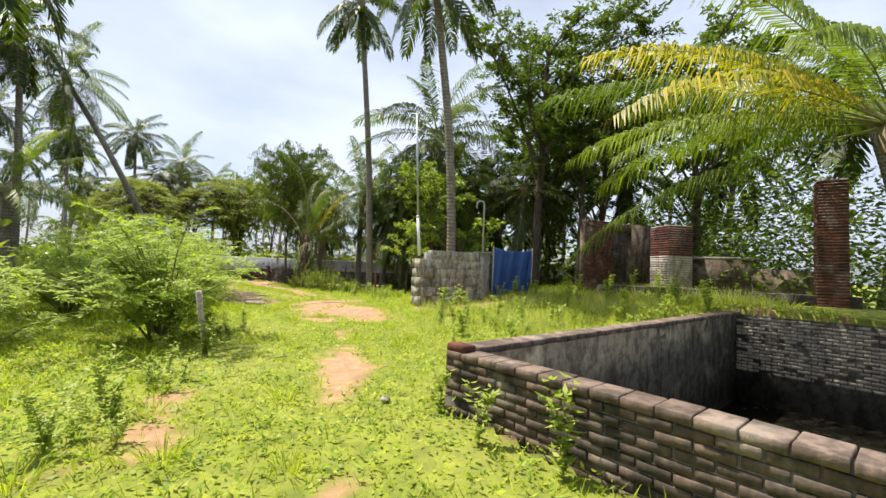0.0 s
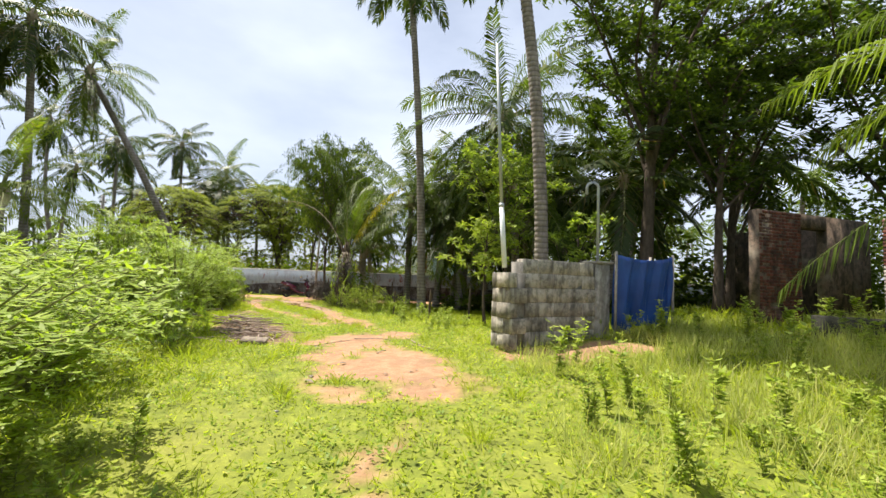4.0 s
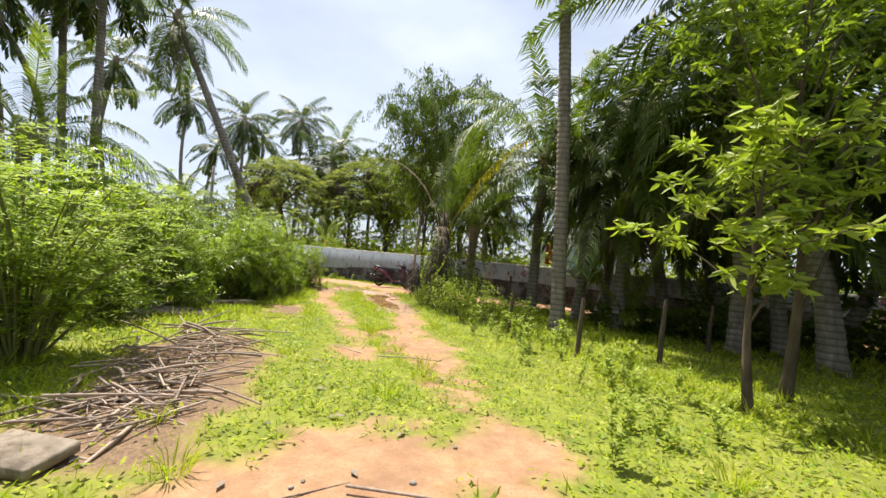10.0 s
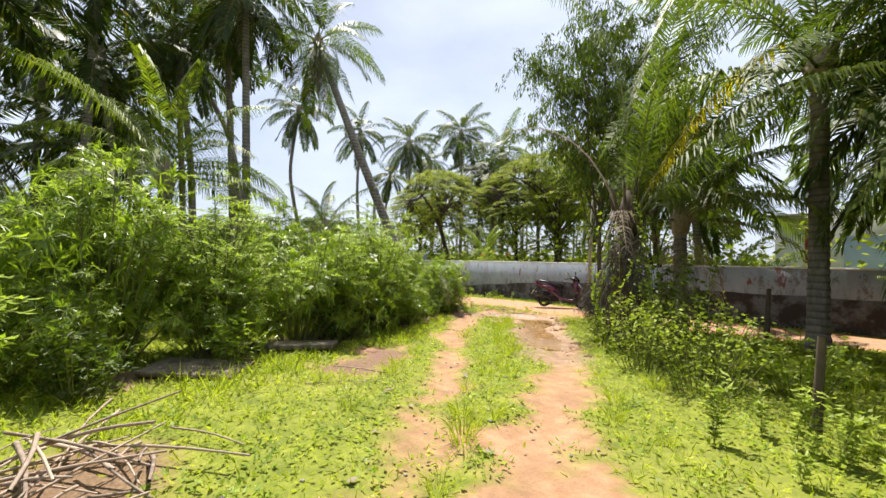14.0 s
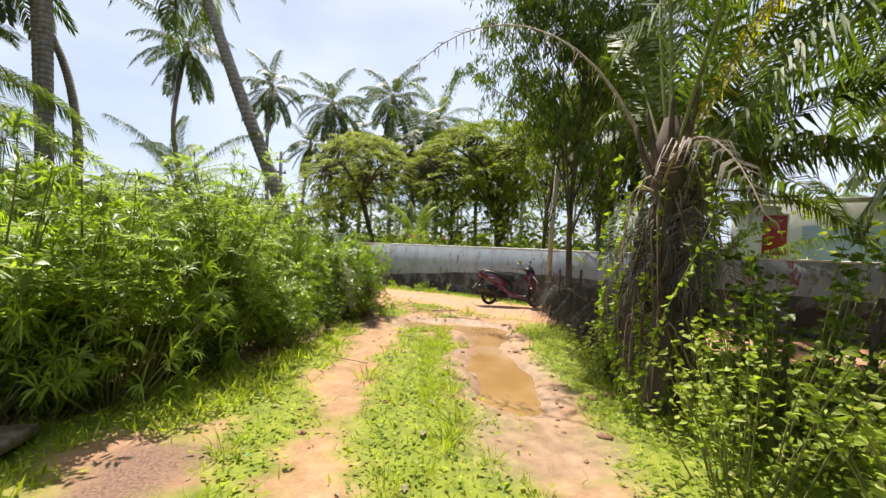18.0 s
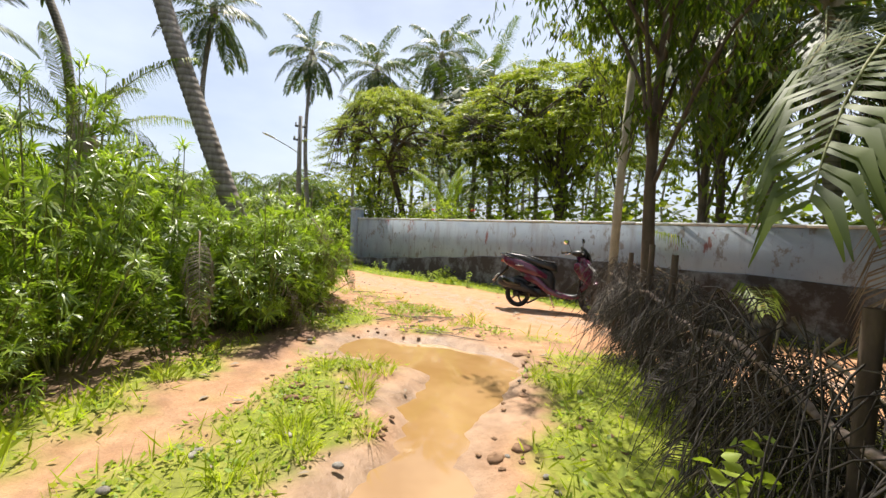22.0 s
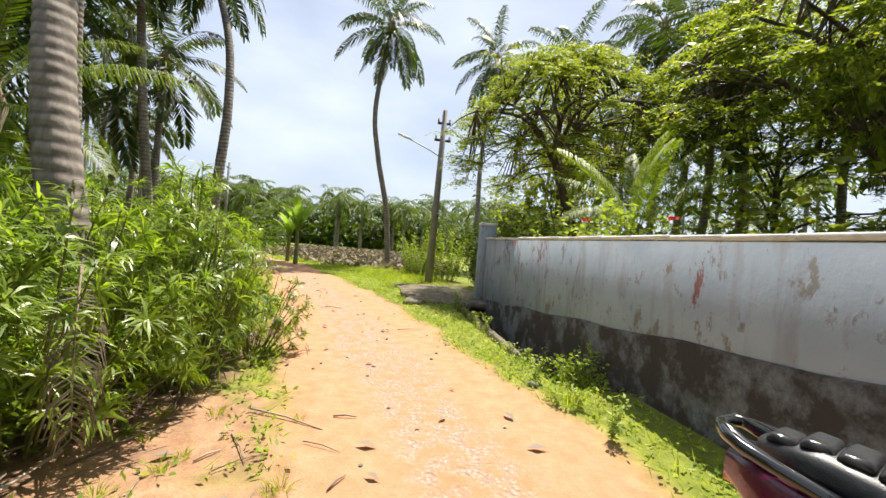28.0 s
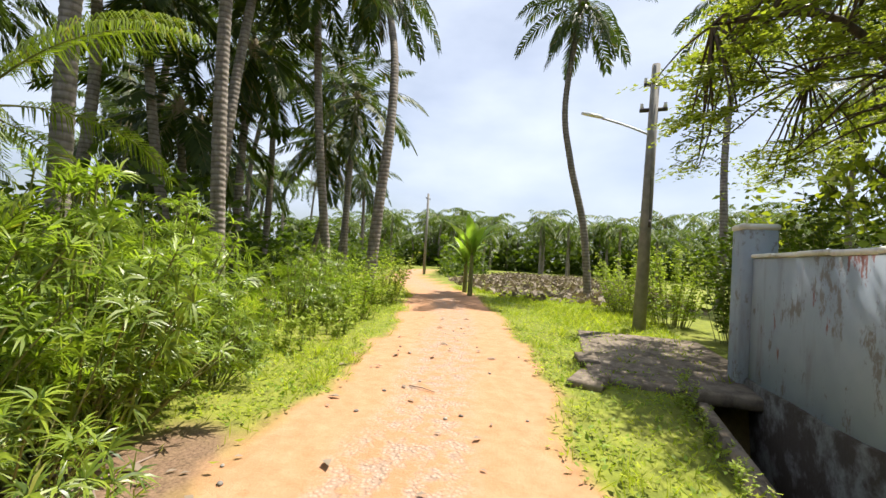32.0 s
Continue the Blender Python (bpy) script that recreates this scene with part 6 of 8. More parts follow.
def plant_shrubs():
    rng = np.random.default_rng(19)
    line = [(-8.4, 12.6), (-9.2, 14.6), (-10.1, 16.5), (-11.2, 18.9), (-11.8, 20.6), (-12.3, 21.7), (-13.0, 23.0), (-14.0, 24.6), (-14.9, 25.8), (-16.3, 26.3), (-17.6, 26.8), (-19.1, 26.75), (-20.5, 26.15), (-22.2, 25.0)]
    k = 0
    for (ax, ay), (bx, by) in zip(line[:-1], line[1:]):
        L = math.hypot(bx - ax, by - ay)
        nx, ny = -(by - ay) / L, (bx - ax) / L
        if near_line(ax + nx, ay + ny, WAY) < near_line(ax - nx, ay - ny, WAY):
            nx, ny = -nx, -ny
        for row, sz in ((0.65, 0.74), (1.7, 1.0), (2.9, 1.12)):
            for q in range(2 if row < 1 else 1):
                u = rng.uniform(0.1, 0.9) if row > 1 else (q + rng.uniform(0.2, 0.8)) / 2
                x, y = ax + (bx - ax) * u + nx * (row + rng.uniform(-0.25, 0.25)), ay + (by - ay) * u + ny * (row + rng.uniform(-0.25, 0.25))
                if row < 1 and rng.random() < (0.22 if ay < 24 else 0.0):
                    continue
                shrub(x + rng.normal(0, 0.15), y + rng.normal(0, 0.15), sz * rng.uniform(0.62, 1.22), k, sz=rng.uniform(0.8, 1.15) * ((1.30 if row > 1 else 1.12) if 14 < ay < 25 else 1.0))
                k += 1
    for x, y, s in [(-6.9, 11.9, 0.6), (-9.6, 11.6, 0.95), (-11.5, 13.2, 1.05), (-14.6, 16.2, 1.1), (-16.5, 19.5, 1.15), (-18.3, 21.8, 1.1), (-24.3, 23.4, 0.8), (-26, 22.6, 0.75), (-22.6, 22.2, 1.0), (-28.5, 20.8, 0.8), (-31, 19.4, 0.75), (-24.6, 24.0, 0.5), (-27.5, 22.7, 0.5), (-15.2, 25.6, 0.9), (-16.1, 26.05, 0.82), (-14.6, 24.9, 0.85), (-17.2, 26.6, 0.72), (-18.3, 26.85, 0.55), (-15.8, 25.2, 1.0)]:
        shrub(x, y, s, k)
        k += 1


plant_shrubs()


def feather_bush(x, y, h, r, seed, label, stems=26, twigs=13):
    """A light thorn bush with fine feathery leaves."""
    rng = np.random.default_rng(seed)
    root = thing("feathery_bush", at(x, y, -0.05), label, "bush", "feathery bushes")
    wood, foliage = Geo(), Geo()
    for q in range(stems):
        a = rng.uniform(0, 2 * np.pi)
        rr = r * math.sqrt(rng.uniform(0.05, 1.0))
        hh = h * (1.05 - 0.5 * (rr / r) ** 2) * rng.uniform(0.6, 1.08)
        C = curve3([(0.1 * math.cos(a), 0.1 * math.sin(a), 0), (0.42 * rr * math.cos(a), 0.42 * rr * math.sin(a), 0.62 * hh), (rr * math.cos(a), rr * math.sin(a), hh)], 10)
        wood.add(*tube(C, np.linspace(0.022, 0.004, 10), 5, cap=False))
        for w in range(twigs):
            s = rng.uniform(0.3, 1.0) * 9
            o = np.array([np.interp(s, np.arange(10), C[:, c]) for c in range(3)])
            d = rand_dirs(rng, 1, -0.35, 0.6)[0]
            ln = rng.uniform(0.25, 0.6)
            tw = curve3([o, o + d * ln * 0.6, o + d * ln + (0, 0, -0.12 * ln)], 5)
            wood.add(*tube(tw, 0.003, 3, cap=False))
            n = 9
            t = np.repeat(np.linspace(0.5, 4, n), 2)
            B = np.stack([np.interp(t, np.arange(5), tw[:, c]) for c in range(3)], -1)
            S0 = unit(np.cross(d, (0, 0, 1.0)) + 1e-6)
            sg = np.tile([1.0, -1.0], n)[:, None]
            D = unit(S0 * sg + d * 0.5 + rng.normal(0, 0.25, (2 * n, 3)))
            foliage.add(*diamonds(B, D, unit(np.cross(D, (0, 0, 1.0)) + 1e-6), rng.uniform(0.07, 0.13, 2 * n), 0.032, 0.5))
    tagged(part("stem_tangle", wood, root, material=M_STEM), kind="stuff")
    part("foliage", foliage, root, material=M_FEATHER)


feather_bush(-4.7, 6.9, 2.15, 1.75, 71, "airy light green thorn bush with feathery leaves", 40, 16)
feather_bush(-6.9, 6.2, 1.5, 1.6, 72, "low feathery green thorn bush", 24, 14)
feather_bush(-6.3, 9.3, 1.7, 1.3, 73, "airy feathery green bush", 24, 14)
feather_bush(-8.6, 9.6, 1.9, 1.6, 74, "spreading feathery green bush", 26, 14)
feather_bush(-8.6, 14.0, 2.75, 1.5, 76, "tall feathery green bush with dark stems", 34, 15)
feather_bush(-12.4, 19.9, 2.5, 0.9, 77, "plumed feathery green bush among the shrubs", 26, 14)
feather_bush(-13.0, 21.4, 3.0, 1.0, 78, "tall plumed feathery bush among the shrubs", 28, 14)
feather_bush(-12.2, 17.6, 3.0, 1.15, 79, "tall light feathery bush with dark stems", 34, 15)
feather_bush(-12.7, 16.0, 3.0, 1.2, 80, "tall light green feathery bush behind a heap of litter", 32, 14)
feather_bush(-10.5, 8.2, 1.6, 1.6, 75, "low feathery green bush behind others", 20, 12)


def leafy_clump(name, x, y, h, r, seed, mat, label, stems=30, leaves=34, size=(0.09, 0.045), category="bush"):
    """A clump of upright stems with small oval leaves."""
    rng = np.random.default_rng(seed)
    root = thing(name, at(x, y, -0.03), label, category)
    wood, foliage = Geo(), Geo()
    for q in range(stems):
        a, rr = rng.uniform(0, 2 * np.pi), r * math.sqrt(rng.uniform(0, 1))
        hh = h * rng.uniform(0.55, 1.1)
        C = curve3([(0.45 * rr * math.cos(a), 0.45 * rr * math.sin(a), 0), (0.8 * rr * math.cos(a), 0.8 * rr * math.sin(a), hh * 0.6), (rr * 1.15 * math.cos(a), rr * 1.15 * math.sin(a), hh)], 7)
        wood.add(*tube(C, np.linspace(0.008, 0.003, 7), 4, cap=False))
        t = rng.uniform(1.0, 6, leaves)
        B = np.stack([np.interp(t, np.arange(7), C[:, c]) for c in range(3)], -1) + rng.normal(0, 0.05, (leaves, 3))
        D = unit(rand_dirs(rng, leaves, -0.4, 0.5))
        foliage.add(*ovals(B, D, side_of(D, rng), rng.uniform(0.7, 1.3, leaves) * size[0], rng.uniform(0.7, 1.3, leaves) * size[1]))
    tagged(part("stem_tangle", wood, root, material=M_STEM), kind="stuff")
    part("foliage", foliage, root, material=mat)


leafy_clump("vine_thicket", -7.2, 22.9, 1.15, 0.85, 81, M_WEED, "pale green leafy thicket of creepers at the palm foot", 34, 32, (0.062, 0.036))
leafy_clump("vine_thicket", -6.2, 22.3, 1.15, 0.9, 82, M_WEED, "leafy creeper thicket beside the track", 38, 36, (0.058, 0.036))
leafy_clump("vine_thicket", -8.9, 24.9, 0.75, 0.45, 83, M_WEED, "low creeper growth on the dry fence", 20, 30, (0.07, 0.04))
leafy_clump("vine_thicket", -7.0, 23.5, 1.7, 0.7, 96, M_TREE_DARK, "large-leaved creeper thicket climbing beside the palm", 28, 30, (0.085, 0.055))
leafy_clump("vine_thicket", -5.3, 23.2, 0.8, 0.7, 84, M_WEED, "low leafy thicket under the palms", 26, 34, (0.08, 0.045))
# two herbs in three use the dark leaf as painted shade under the shrubs
for q, (x, y, h) in enumerate([(-10.9, 17.6, 0.9), (-11.9, 19.6, 0.8), (-12.4, 21.0, 0.7), (-13.1, 22.4, 0.9), (-13.9, 23.8, 0.8), (-14.7, 25.3, 0.9), (-16.0, 25.9, 0.6), (-10.2, 15.9, 0.9), (-9.0, 13.9, 0.8)]):
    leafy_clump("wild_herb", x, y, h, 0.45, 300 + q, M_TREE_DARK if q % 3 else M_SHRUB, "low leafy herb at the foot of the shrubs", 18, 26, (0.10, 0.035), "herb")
leafy_clump("hibiscus_bush", -20.4, 32.2, 2.35, 0.9, 85, M_WEED, "leafy hibiscus bush behind the wall", 34, 40, (0.10, 0.06))
leafy_clump("hibiscus_bush", -19.0, 32.3, 2.3, 0.9, 86, M_WEED, "leafy hibiscus bush with red flowers behind the wall", 34, 40, (0.10, 0.06))
leafy_clump("hibiscus_bush", -21.9, 32.2, 2.45, 0.9, 87, M_WEED, "leafy green garden bush behind the wall", 30, 40, (0.10, 0.06))
leafy_clump("hedge_bush", -25.4, 33.0, 2.6, 1.1, 88, M_TREE_DARK, "dark dense hedge beside the gate", 60, 50, (0.11, 0.06))
leafy_clump("hedge_bush", -27.4, 32.2, 2.3, 1.1, 89, M_TREE_DARK, "dark hedge bush behind the power pole", 55, 46, (0.11, 0.06))
leafy_clump("hedge_bush", -29.6, 31.2, 2.0, 1.0, 90, M_WEED, "leafy green roadside bush by the pole", 46, 44, (0.10, 0.05))
leafy_clump("hedge_bush", -31.8, 30.2, 1.8, 1.0, 91, M_WEED, "green roadside bush before the field", 46, 44, (0.10, 0.05))
leafy_clump("drain_weed", -18.45, 30.75, 0.8, 0.36, 92, M_WEED, "spindly weed growing from the drain", 26, 34, (0.06, 0.035), "weed")
leafy_clump("drain_weed", -17.7, 30.8, 0.55, 0.28, 99, M_WEED, "small bushy weed growing from the drain", 16, 30, (0.06, 0.035), "weed")
leafy_clump("drain_weed", -21.5, 30.5, 0.6, 0.35, 93, M_WEED, "weed growing at the drain edge", 14, 24, (0.06, 0.03), "weed")
leafy_clump("roadside_bush", -28.4, 23.3, 1.5, 0.8, 94, M_WEED, "light green bush on the lane edge", 34, 36, (0.09, 0.045))
leafy_clump("roadside_bush", -25.6, 24.2, 1.3, 0.7, 95, M_FEATHER, "bright leafy bush on the lane edge", 30, 36, (0.09, 0.04))


def hibiscus_flower(x, y, z):
    g = Geo()
    rng = np.random.default_rng(3)
    for q in range(5):
        a = q * 2 * math.pi / 5
        D = np.array([[math.cos(a) * 0.8, math.sin(a) * 0.8 - 0.4, 0.35]])
        D = unit(D)
        g.add(*diamonds(np.zeros((1, 3)), D, unit(np.cross(D, (0, -1.0, 0.2))), 0.075, 0.07, 0.65))
    root = thing("hibiscus_flower", (x, y, z), "open red hibiscus flower above the wall", "flower", "hibiscus flowers")
    part("petals", g, root, material=M_HIBISCUS)
    part("pistil", Geo().add(*tube([(0, 0, 0), (0.0, -0.06, 0.06)], 0.006, 6)), root, material=M_FLOWER_Y)


hibiscus_flower(-17.95, 32.1, 2.05)
hibiscus_flower(-19.3, 31.6, 2.05)


def banana(x, y, h, seed):
    rng = np.random.default_rng(seed)
    root = thing("banana_plant", at(x, y), "young banana plant with broad upright leaves at the field edge", "banana plant", "banana plants")
    part("stem", Geo().add(*tube([(0, 0, -0.1), (0, 0, h * 0.5), (0, 0, h * 0.62)], [0.11, 0.08, 0.05], 9)), root, material=M_STEM)
    for q in range(8):
        L = h * rng.uniform(0.5, 0.7)
        k = 9
        s = np.linspace(0, 1, k)
        ang = np.radians(rng.uniform(62, 82) - rng.uniform(45, 85) * s ** 1.4)
        X = np.concatenate([[0], np.cumsum(np.cos(ang[:-1]) * L / (k - 1))])
        Z = np.concatenate([[0], np.cumsum(np.sin(ang[:-1]) * L / (k - 1))])
        w = 0.17 * h / 2.5 * np.sin(np.pi * np.clip(0.08 + 0.92 * s, 0, 1)) ** 0.6 + 0.012
        V = np.concatenate([np.stack([X, -w, Z - 0.3 * w], -1), np.stack([X, 0 * w, Z], -1), np.stack([X, w, Z - 0.3 * w], -1)])
        F = [(a, a + 1, k + a + 1, k + a) for a in range(k - 1)] + [(k + a, k + a + 1, 2 * k + a + 1, 2 * k + a) for a in range(k - 1)]
        part("leaf", Geo().add(V, F), root, m=pose(0, 0, h * 0.55, 0, 0, q * 137.5), material=M_BANANA)


banana(-33.2, 24.6, 3.0, 1)
banana(-34.4, 24.0, 2.3, 2)


# ---- far palm belt and field ----
def far_palms():
    rng = np.random.default_rng(6)
    g, tr = Geo(), Geo()
    def one(x, y, h, s):
        tr.add(*tube([(x, y, -0.2), (x + rng.normal(0, 0.4), y, h * 0.5), (x, y, h)], [0.2, 0.16, 0.13], 5, cap=False))
        for q in range(13):
            az, e = q * 2.4 + rng.uniform(-0.3, 0.3), rng.uniform(-0.9, 1.1)
            L = s * rng.uniform(2.6, 3.6)
            n = 13
            t = np.linspace(0.1, 1, n)
            ang = e - 1.5 * t ** 1.3
            px = np.cumsum(np.cos(ang)) * L / n
            pz = np.cumsum(np.sin(ang)) * L / n
            B = np.stack([x + px * math.cos(az), y + px * math.sin(az), h + pz], -1)
            side = np.array([-math.sin(az), math.cos(az), 0.0])
            for sg in (1, -1):
                D = unit(side * sg * 0.8 + np.array([math.cos(az) * 0.5, math.sin(az) * 0.5, -0.75]) + rng.normal(0, 0.14, (n, 3)))
                S = np.broadcast_to(np.array([math.cos(az), math.sin(az), 0.0]), (n, 3))
                g.add(*diamonds(B, D, S, (1.0 - 0.5 * t ** 2) * 0.95 * s, 0.17 * s, 0.4))
    for q in range(80):
        a = rng.uniform(0, 1)
        x, y = -78 - 25 * rng.random(), -60 + 120 * a
        one(x, y, rng.uniform(5, 10), 1.15)
    for q in range(70):
        one(rng.uniform(-84, -62), rng.uniform(-12, 56), rng.uniform(4, 7.5), 1.05)
    for q in range(60):
        one(rng.uniform(-75, 45), rng.uniform(56, 85), rng.uniform(7, 13), 1.2)
    for q in range(26):
        one(rng.uniform(-70, -12), rng.uniform(-35, -8), rng.uniform(8, 12.5), 1.15)
    for q in range(14):
        one(rng.uniform(18, 45), rng.uniform(-20, 50), rng.uniform(7, 12), 1.2)
    root = thing("distant_palm_grove", (0, 0, 0), "distant belt of coconut palms beyond the field", "palm grove", kind="stuff")
    tagged(part("trunks", tr, root, material=M_PALM_BARK), kind="stuff")
    tagged(part("crowns", g, root, material=M_PALM), kind="stuff")
    # undergrowth along the foot of the belts
    h = Geo()
    n = 16000
    zone = rng.integers(0, 3, n)
    X = np.where(zone == 0, rng.uniform(-84, -74, n), rng.uniform(-75, 25, n))
    Y = np.where(zone == 0, rng.uniform(-60, 60, n), np.where(zone == 1, rng.uniform(46, 60, n), rng.uniform(-22, -6, n)))
    Z = rng.uniform(0, 1, n) ** 1.4 * (1.2 + 2.6 * vnoise(X, Y, 0.25, 8))
    D = rand_dirs(rng, n, -0.4, 0.6)
    h.add(*diamonds(np.stack([X, Y, Z], -1), D, side_of(D, rng), rng.uniform(0.6, 1.2, n), rng.uniform(0.3, 0.6, n)))
    n = 9000
    X, Y = rng.uniform(-86, -72, n), rng.uniform(-20, 60, n)
    Z = rng.uniform(0, 1, n) ** 1.2 * (2.0 + 4.5 * vnoise(X, Y, 0.2, 9))
    D = rand_dirs(rng, n, -0.4, 0.6)
    h.add(*diamonds(np.stack([X, Y, Z], -1), D, side_of(D, rng), rng.uniform(0.8, 1.4, n), rng.uniform(0.35, 0.7, n)))
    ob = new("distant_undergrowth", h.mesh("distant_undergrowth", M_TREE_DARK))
    tagged(ob, "dark undergrowth below distant palms", "undergrowth", "", "stuff")


far_palms()


def grove_undergrowth():
    """Low leafy growth that fills the grove behind the wall and right of the track."""
    rng = np.random.default_rng(91)
    # strips on the dim grove floor have their shade in the darker leaf colour
    for n, x0, x1, y0, y1, top, size, mat, label in ((16000, -36, 14, 33.5, 44, 4.6, 0.30, M_TREE, "light green undergrowth below the grove trees"), (11000, -44, 24, 44, 55, 2.4, 0.6, M_TREE, "leafy thicket deep in the grove"),
                                                     (9000, -4.0, 16, 24.5, 28.6, 1.0, 0.22, M_TREE_DARK, "undergrowth with the grove's shade in its dark leaf colour"), (22000, 9.5, 18, 12, 28, 6.5, 0.22, M_TREE_DARK, "dark thicket behind the ruin"), (13000, 2.5, 18, 25, 33, 6.5, 0.4, M_TREE_DARK, "dark leafy thicket below the shade trees"), (6000, -0.5, 12, 26.2, 28.3, 2.6, 0.26, M_TREE_DARK, "dark leafy growth before the wall"),
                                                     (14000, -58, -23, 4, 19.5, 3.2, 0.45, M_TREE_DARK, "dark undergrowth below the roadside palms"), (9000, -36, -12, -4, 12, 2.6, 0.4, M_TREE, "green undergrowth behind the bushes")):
        X, Y = rng.uniform(x0, x1, n), rng.uniform(y0, y1, n)
        ok = (np.hypot(X - 6.5, Y - 16.5) > 3.6) & (near_line(X, Y, ROAD) > 2.6) & (near_line(X, Y, WAY) > 6.0) & ~((X > -9) & (X < -2) & (Y > 36) & (Y < 47))
        X, Y = X[ok], Y[ok]
        n = len(X)
        Z = ground_height(X, Y) + rng.random(n) ** 1.3 * top * (0.35 + 0.9 * vnoise(X, Y, 0.45, 8))
        D = rand_dirs(rng, n, -0.5, 0.6)
        ob = new("undergrowth", Geo().add(*diamonds(np.stack([X, Y, Z], -1), D, side_of(D, rng), size * rng.uniform(0.6, 1.3, n), size * 0.5 * rng.uniform(0.7, 1.3, n))).mesh("undergrowth", mat))
        tagged(ob, label, "undergrowth", "", "stuff")


grove_undergrowth()


def field_stubble():
    rng = np.random.default_rng(12)
    g = Geo()
    n = 5200
    X, Y = rng.uniform(-60, -33, n), rng.uniform(20.5, 33, n)
    keep = near_line(X, Y, ROAD) > 2.2
    X, Y = X[keep], Y[keep]
    n = len(X)
    Z = ground_height(X, Y) + rng.uniform(0, 0.18, n)
    D = rand_dirs(rng, n, 0.0, 0.7)
    g.add(*diamonds(np.stack([X, Y, Z], -1), D, side_of(D, rng), rng.uniform(0.15, 0.45, n), rng.uniform(0.08, 0.22, n)))
    ob = new("cut_crop_litter", g.mesh("cut_crop_litter", M_PALM_DRY))
    tagged(ob, "rows of cut dry crop litter on the field", "crop litter", "", "stuff")


field_stubble()


# ---- grass and small herbs ----


def bare(x, y):
    return np.maximum.reduce([soil_mask(x, y), road_mask(x, y), wet_mask(x, y)])


def meadow_points(rng, n, lo, hi, thin=1.0):
    X, Y = rng.uniform(-37, 9, n), rng.uniform(-1.5, 31.0, n)
    d = near_line(X, Y, WAY)
    ok = (d >= lo) & (d < hi) & ~in_tank(X, Y) & (drain_mask(X, Y) < 0.3)
    ok &= rng.random(n) > bare(X, Y) * 1.02
    ok &= rng.random(n) < (0.35 + 0.9 * vnoise(X, Y, 0.8, 51)) * thin
    X, Y = X[ok], Y[ok]
    return X, Y, ground_height(X, Y)


def build_grass():
    rng = np.random.default_rng(23)
    for n, lo, hi, hmin, hmax, w in ((280000, 0.0, 3.0, 0.05, 0.17, 0.011), (380000, 3.0, 7.5, 0.07, 0.20, 0.019), (100000, 7.5, 15.0, 0.1, 0.3, 0.042)):
        X, Y, Z = meadow_points(rng, n, lo, hi)
        k = len(X)
        tall = 0.6 + 1.1 * vnoise(X, Y, 0.5, 61) ** 2 + 0.5 * (vnoise(X, Y, 2.6, 62) > 0.74)
        D = unit(rand_dirs(rng, k, 0.35, 1.0))
        S = unit(np.cross(D, rand_dirs(rng, k)))
        g = Geo().add(*diamonds(np.stack([X, Y, Z - 0.01], -1), D, S, rng.uniform(hmin, hmax, k) * tall, w * rng.uniform(0.7, 1.4, k), 0.35))
        ob = new("grass", g.mesh("grass", M_GRASS))
        tagged(ob, "short bright green grass along the track", "grass", "", "stuff")
    # rank wispy growth between the footpath and the ruin
    X, Y = rng.uniform(-0.6, 8.5, 34000), rng.uniform(6.6, 15.6, 34000)
    ok = (near_line(X, Y, WAY) > 1.3) & (bare(X, Y) < 0.4) & ~in_tank(X, Y, 0.3) & (rng.random(34000) < step01(vnoise(X, Y, 0.9, 71), 0.25, 0.75))
    X, Y = X[ok], Y[ok]
    k = len(X)
    D = unit(rand_dirs(rng, k, 0.9, 1.0) + rng.normal(0, 0.28, (k, 3)))
    S = unit(np.cross(D, rand_dirs(rng, k)))
    g = Geo().add(*diamonds(np.stack([X, Y, ground_height(X, Y) - 0.01], -1), D, S, rng.uniform(0.15, 0.5, k), rng.uniform(0.006, 0.013, k), 0.4))
    tagged(new("tall_grass", g.mesh("tall_grass", M_STRAW)), "tall wispy pale grass before the ruin", "grass", "", "stuff")
    X, Y, Z = meadow_points(rng, 230000, 0.0, 6.0, 0.8)
    k = len(X)
    D = rand_dirs(rng, k, 0.0, 0.6)
    S = unit(np.cross(D, (0, 0, 1.0)) + 0.3 * rng.normal(0, 1, (k, 3)))
    g = Geo().add(*diamonds(np.stack([X, Y, Z + rng.uniform(0.0, 0.08, k)], -1), D, S, rng.uniform(0.03, 0.085, k), rng.uniform(0.02, 0.045, k), 0.5))
    ob = new("ground_herbs", g.mesh("ground_herbs", M_GRASS))
    tagged(ob, "small creeping green herbs among the grass", "herbs", "", "stuff")
    # cushions of broader leaves
    C0 = np.stack(meadow_points(rng, 15000, 0.0, 5.5)[:2], -1)
    n0 = 320        # sparse growth on the bare verge at the lane
    C1 = np.stack([rng.uniform(-17.2, -12.6, n0), rng.uniform(26.4, 28.9, n0)], -1)
    C1 = C1[(wet_mask(C1[:, 0], C1[:, 1]) < 0.3) & (rng.random(n0) < step01(vnoise(C1[:, 0], C1[:, 1], 1.1, 81), 0.35, 0.8)) & (road_mask(C1[:, 0], C1[:, 1]) < 0.5)]
    P = np.repeat(np.concatenate([C0, C1]), 13, axis=0)
    k = len(P)
    a, r = rng.uniform(0, 6.283, k), 0.15 * np.sqrt(rng.random(k))
    X, Y = P[:, 0] + r * np.cos(a), P[:, 1] + r * np.sin(a)
    top = 0.13 * (1 - (r / 0.17) ** 2) * np.repeat(rng.uniform(0.3, 1.3, k // 13), 13)
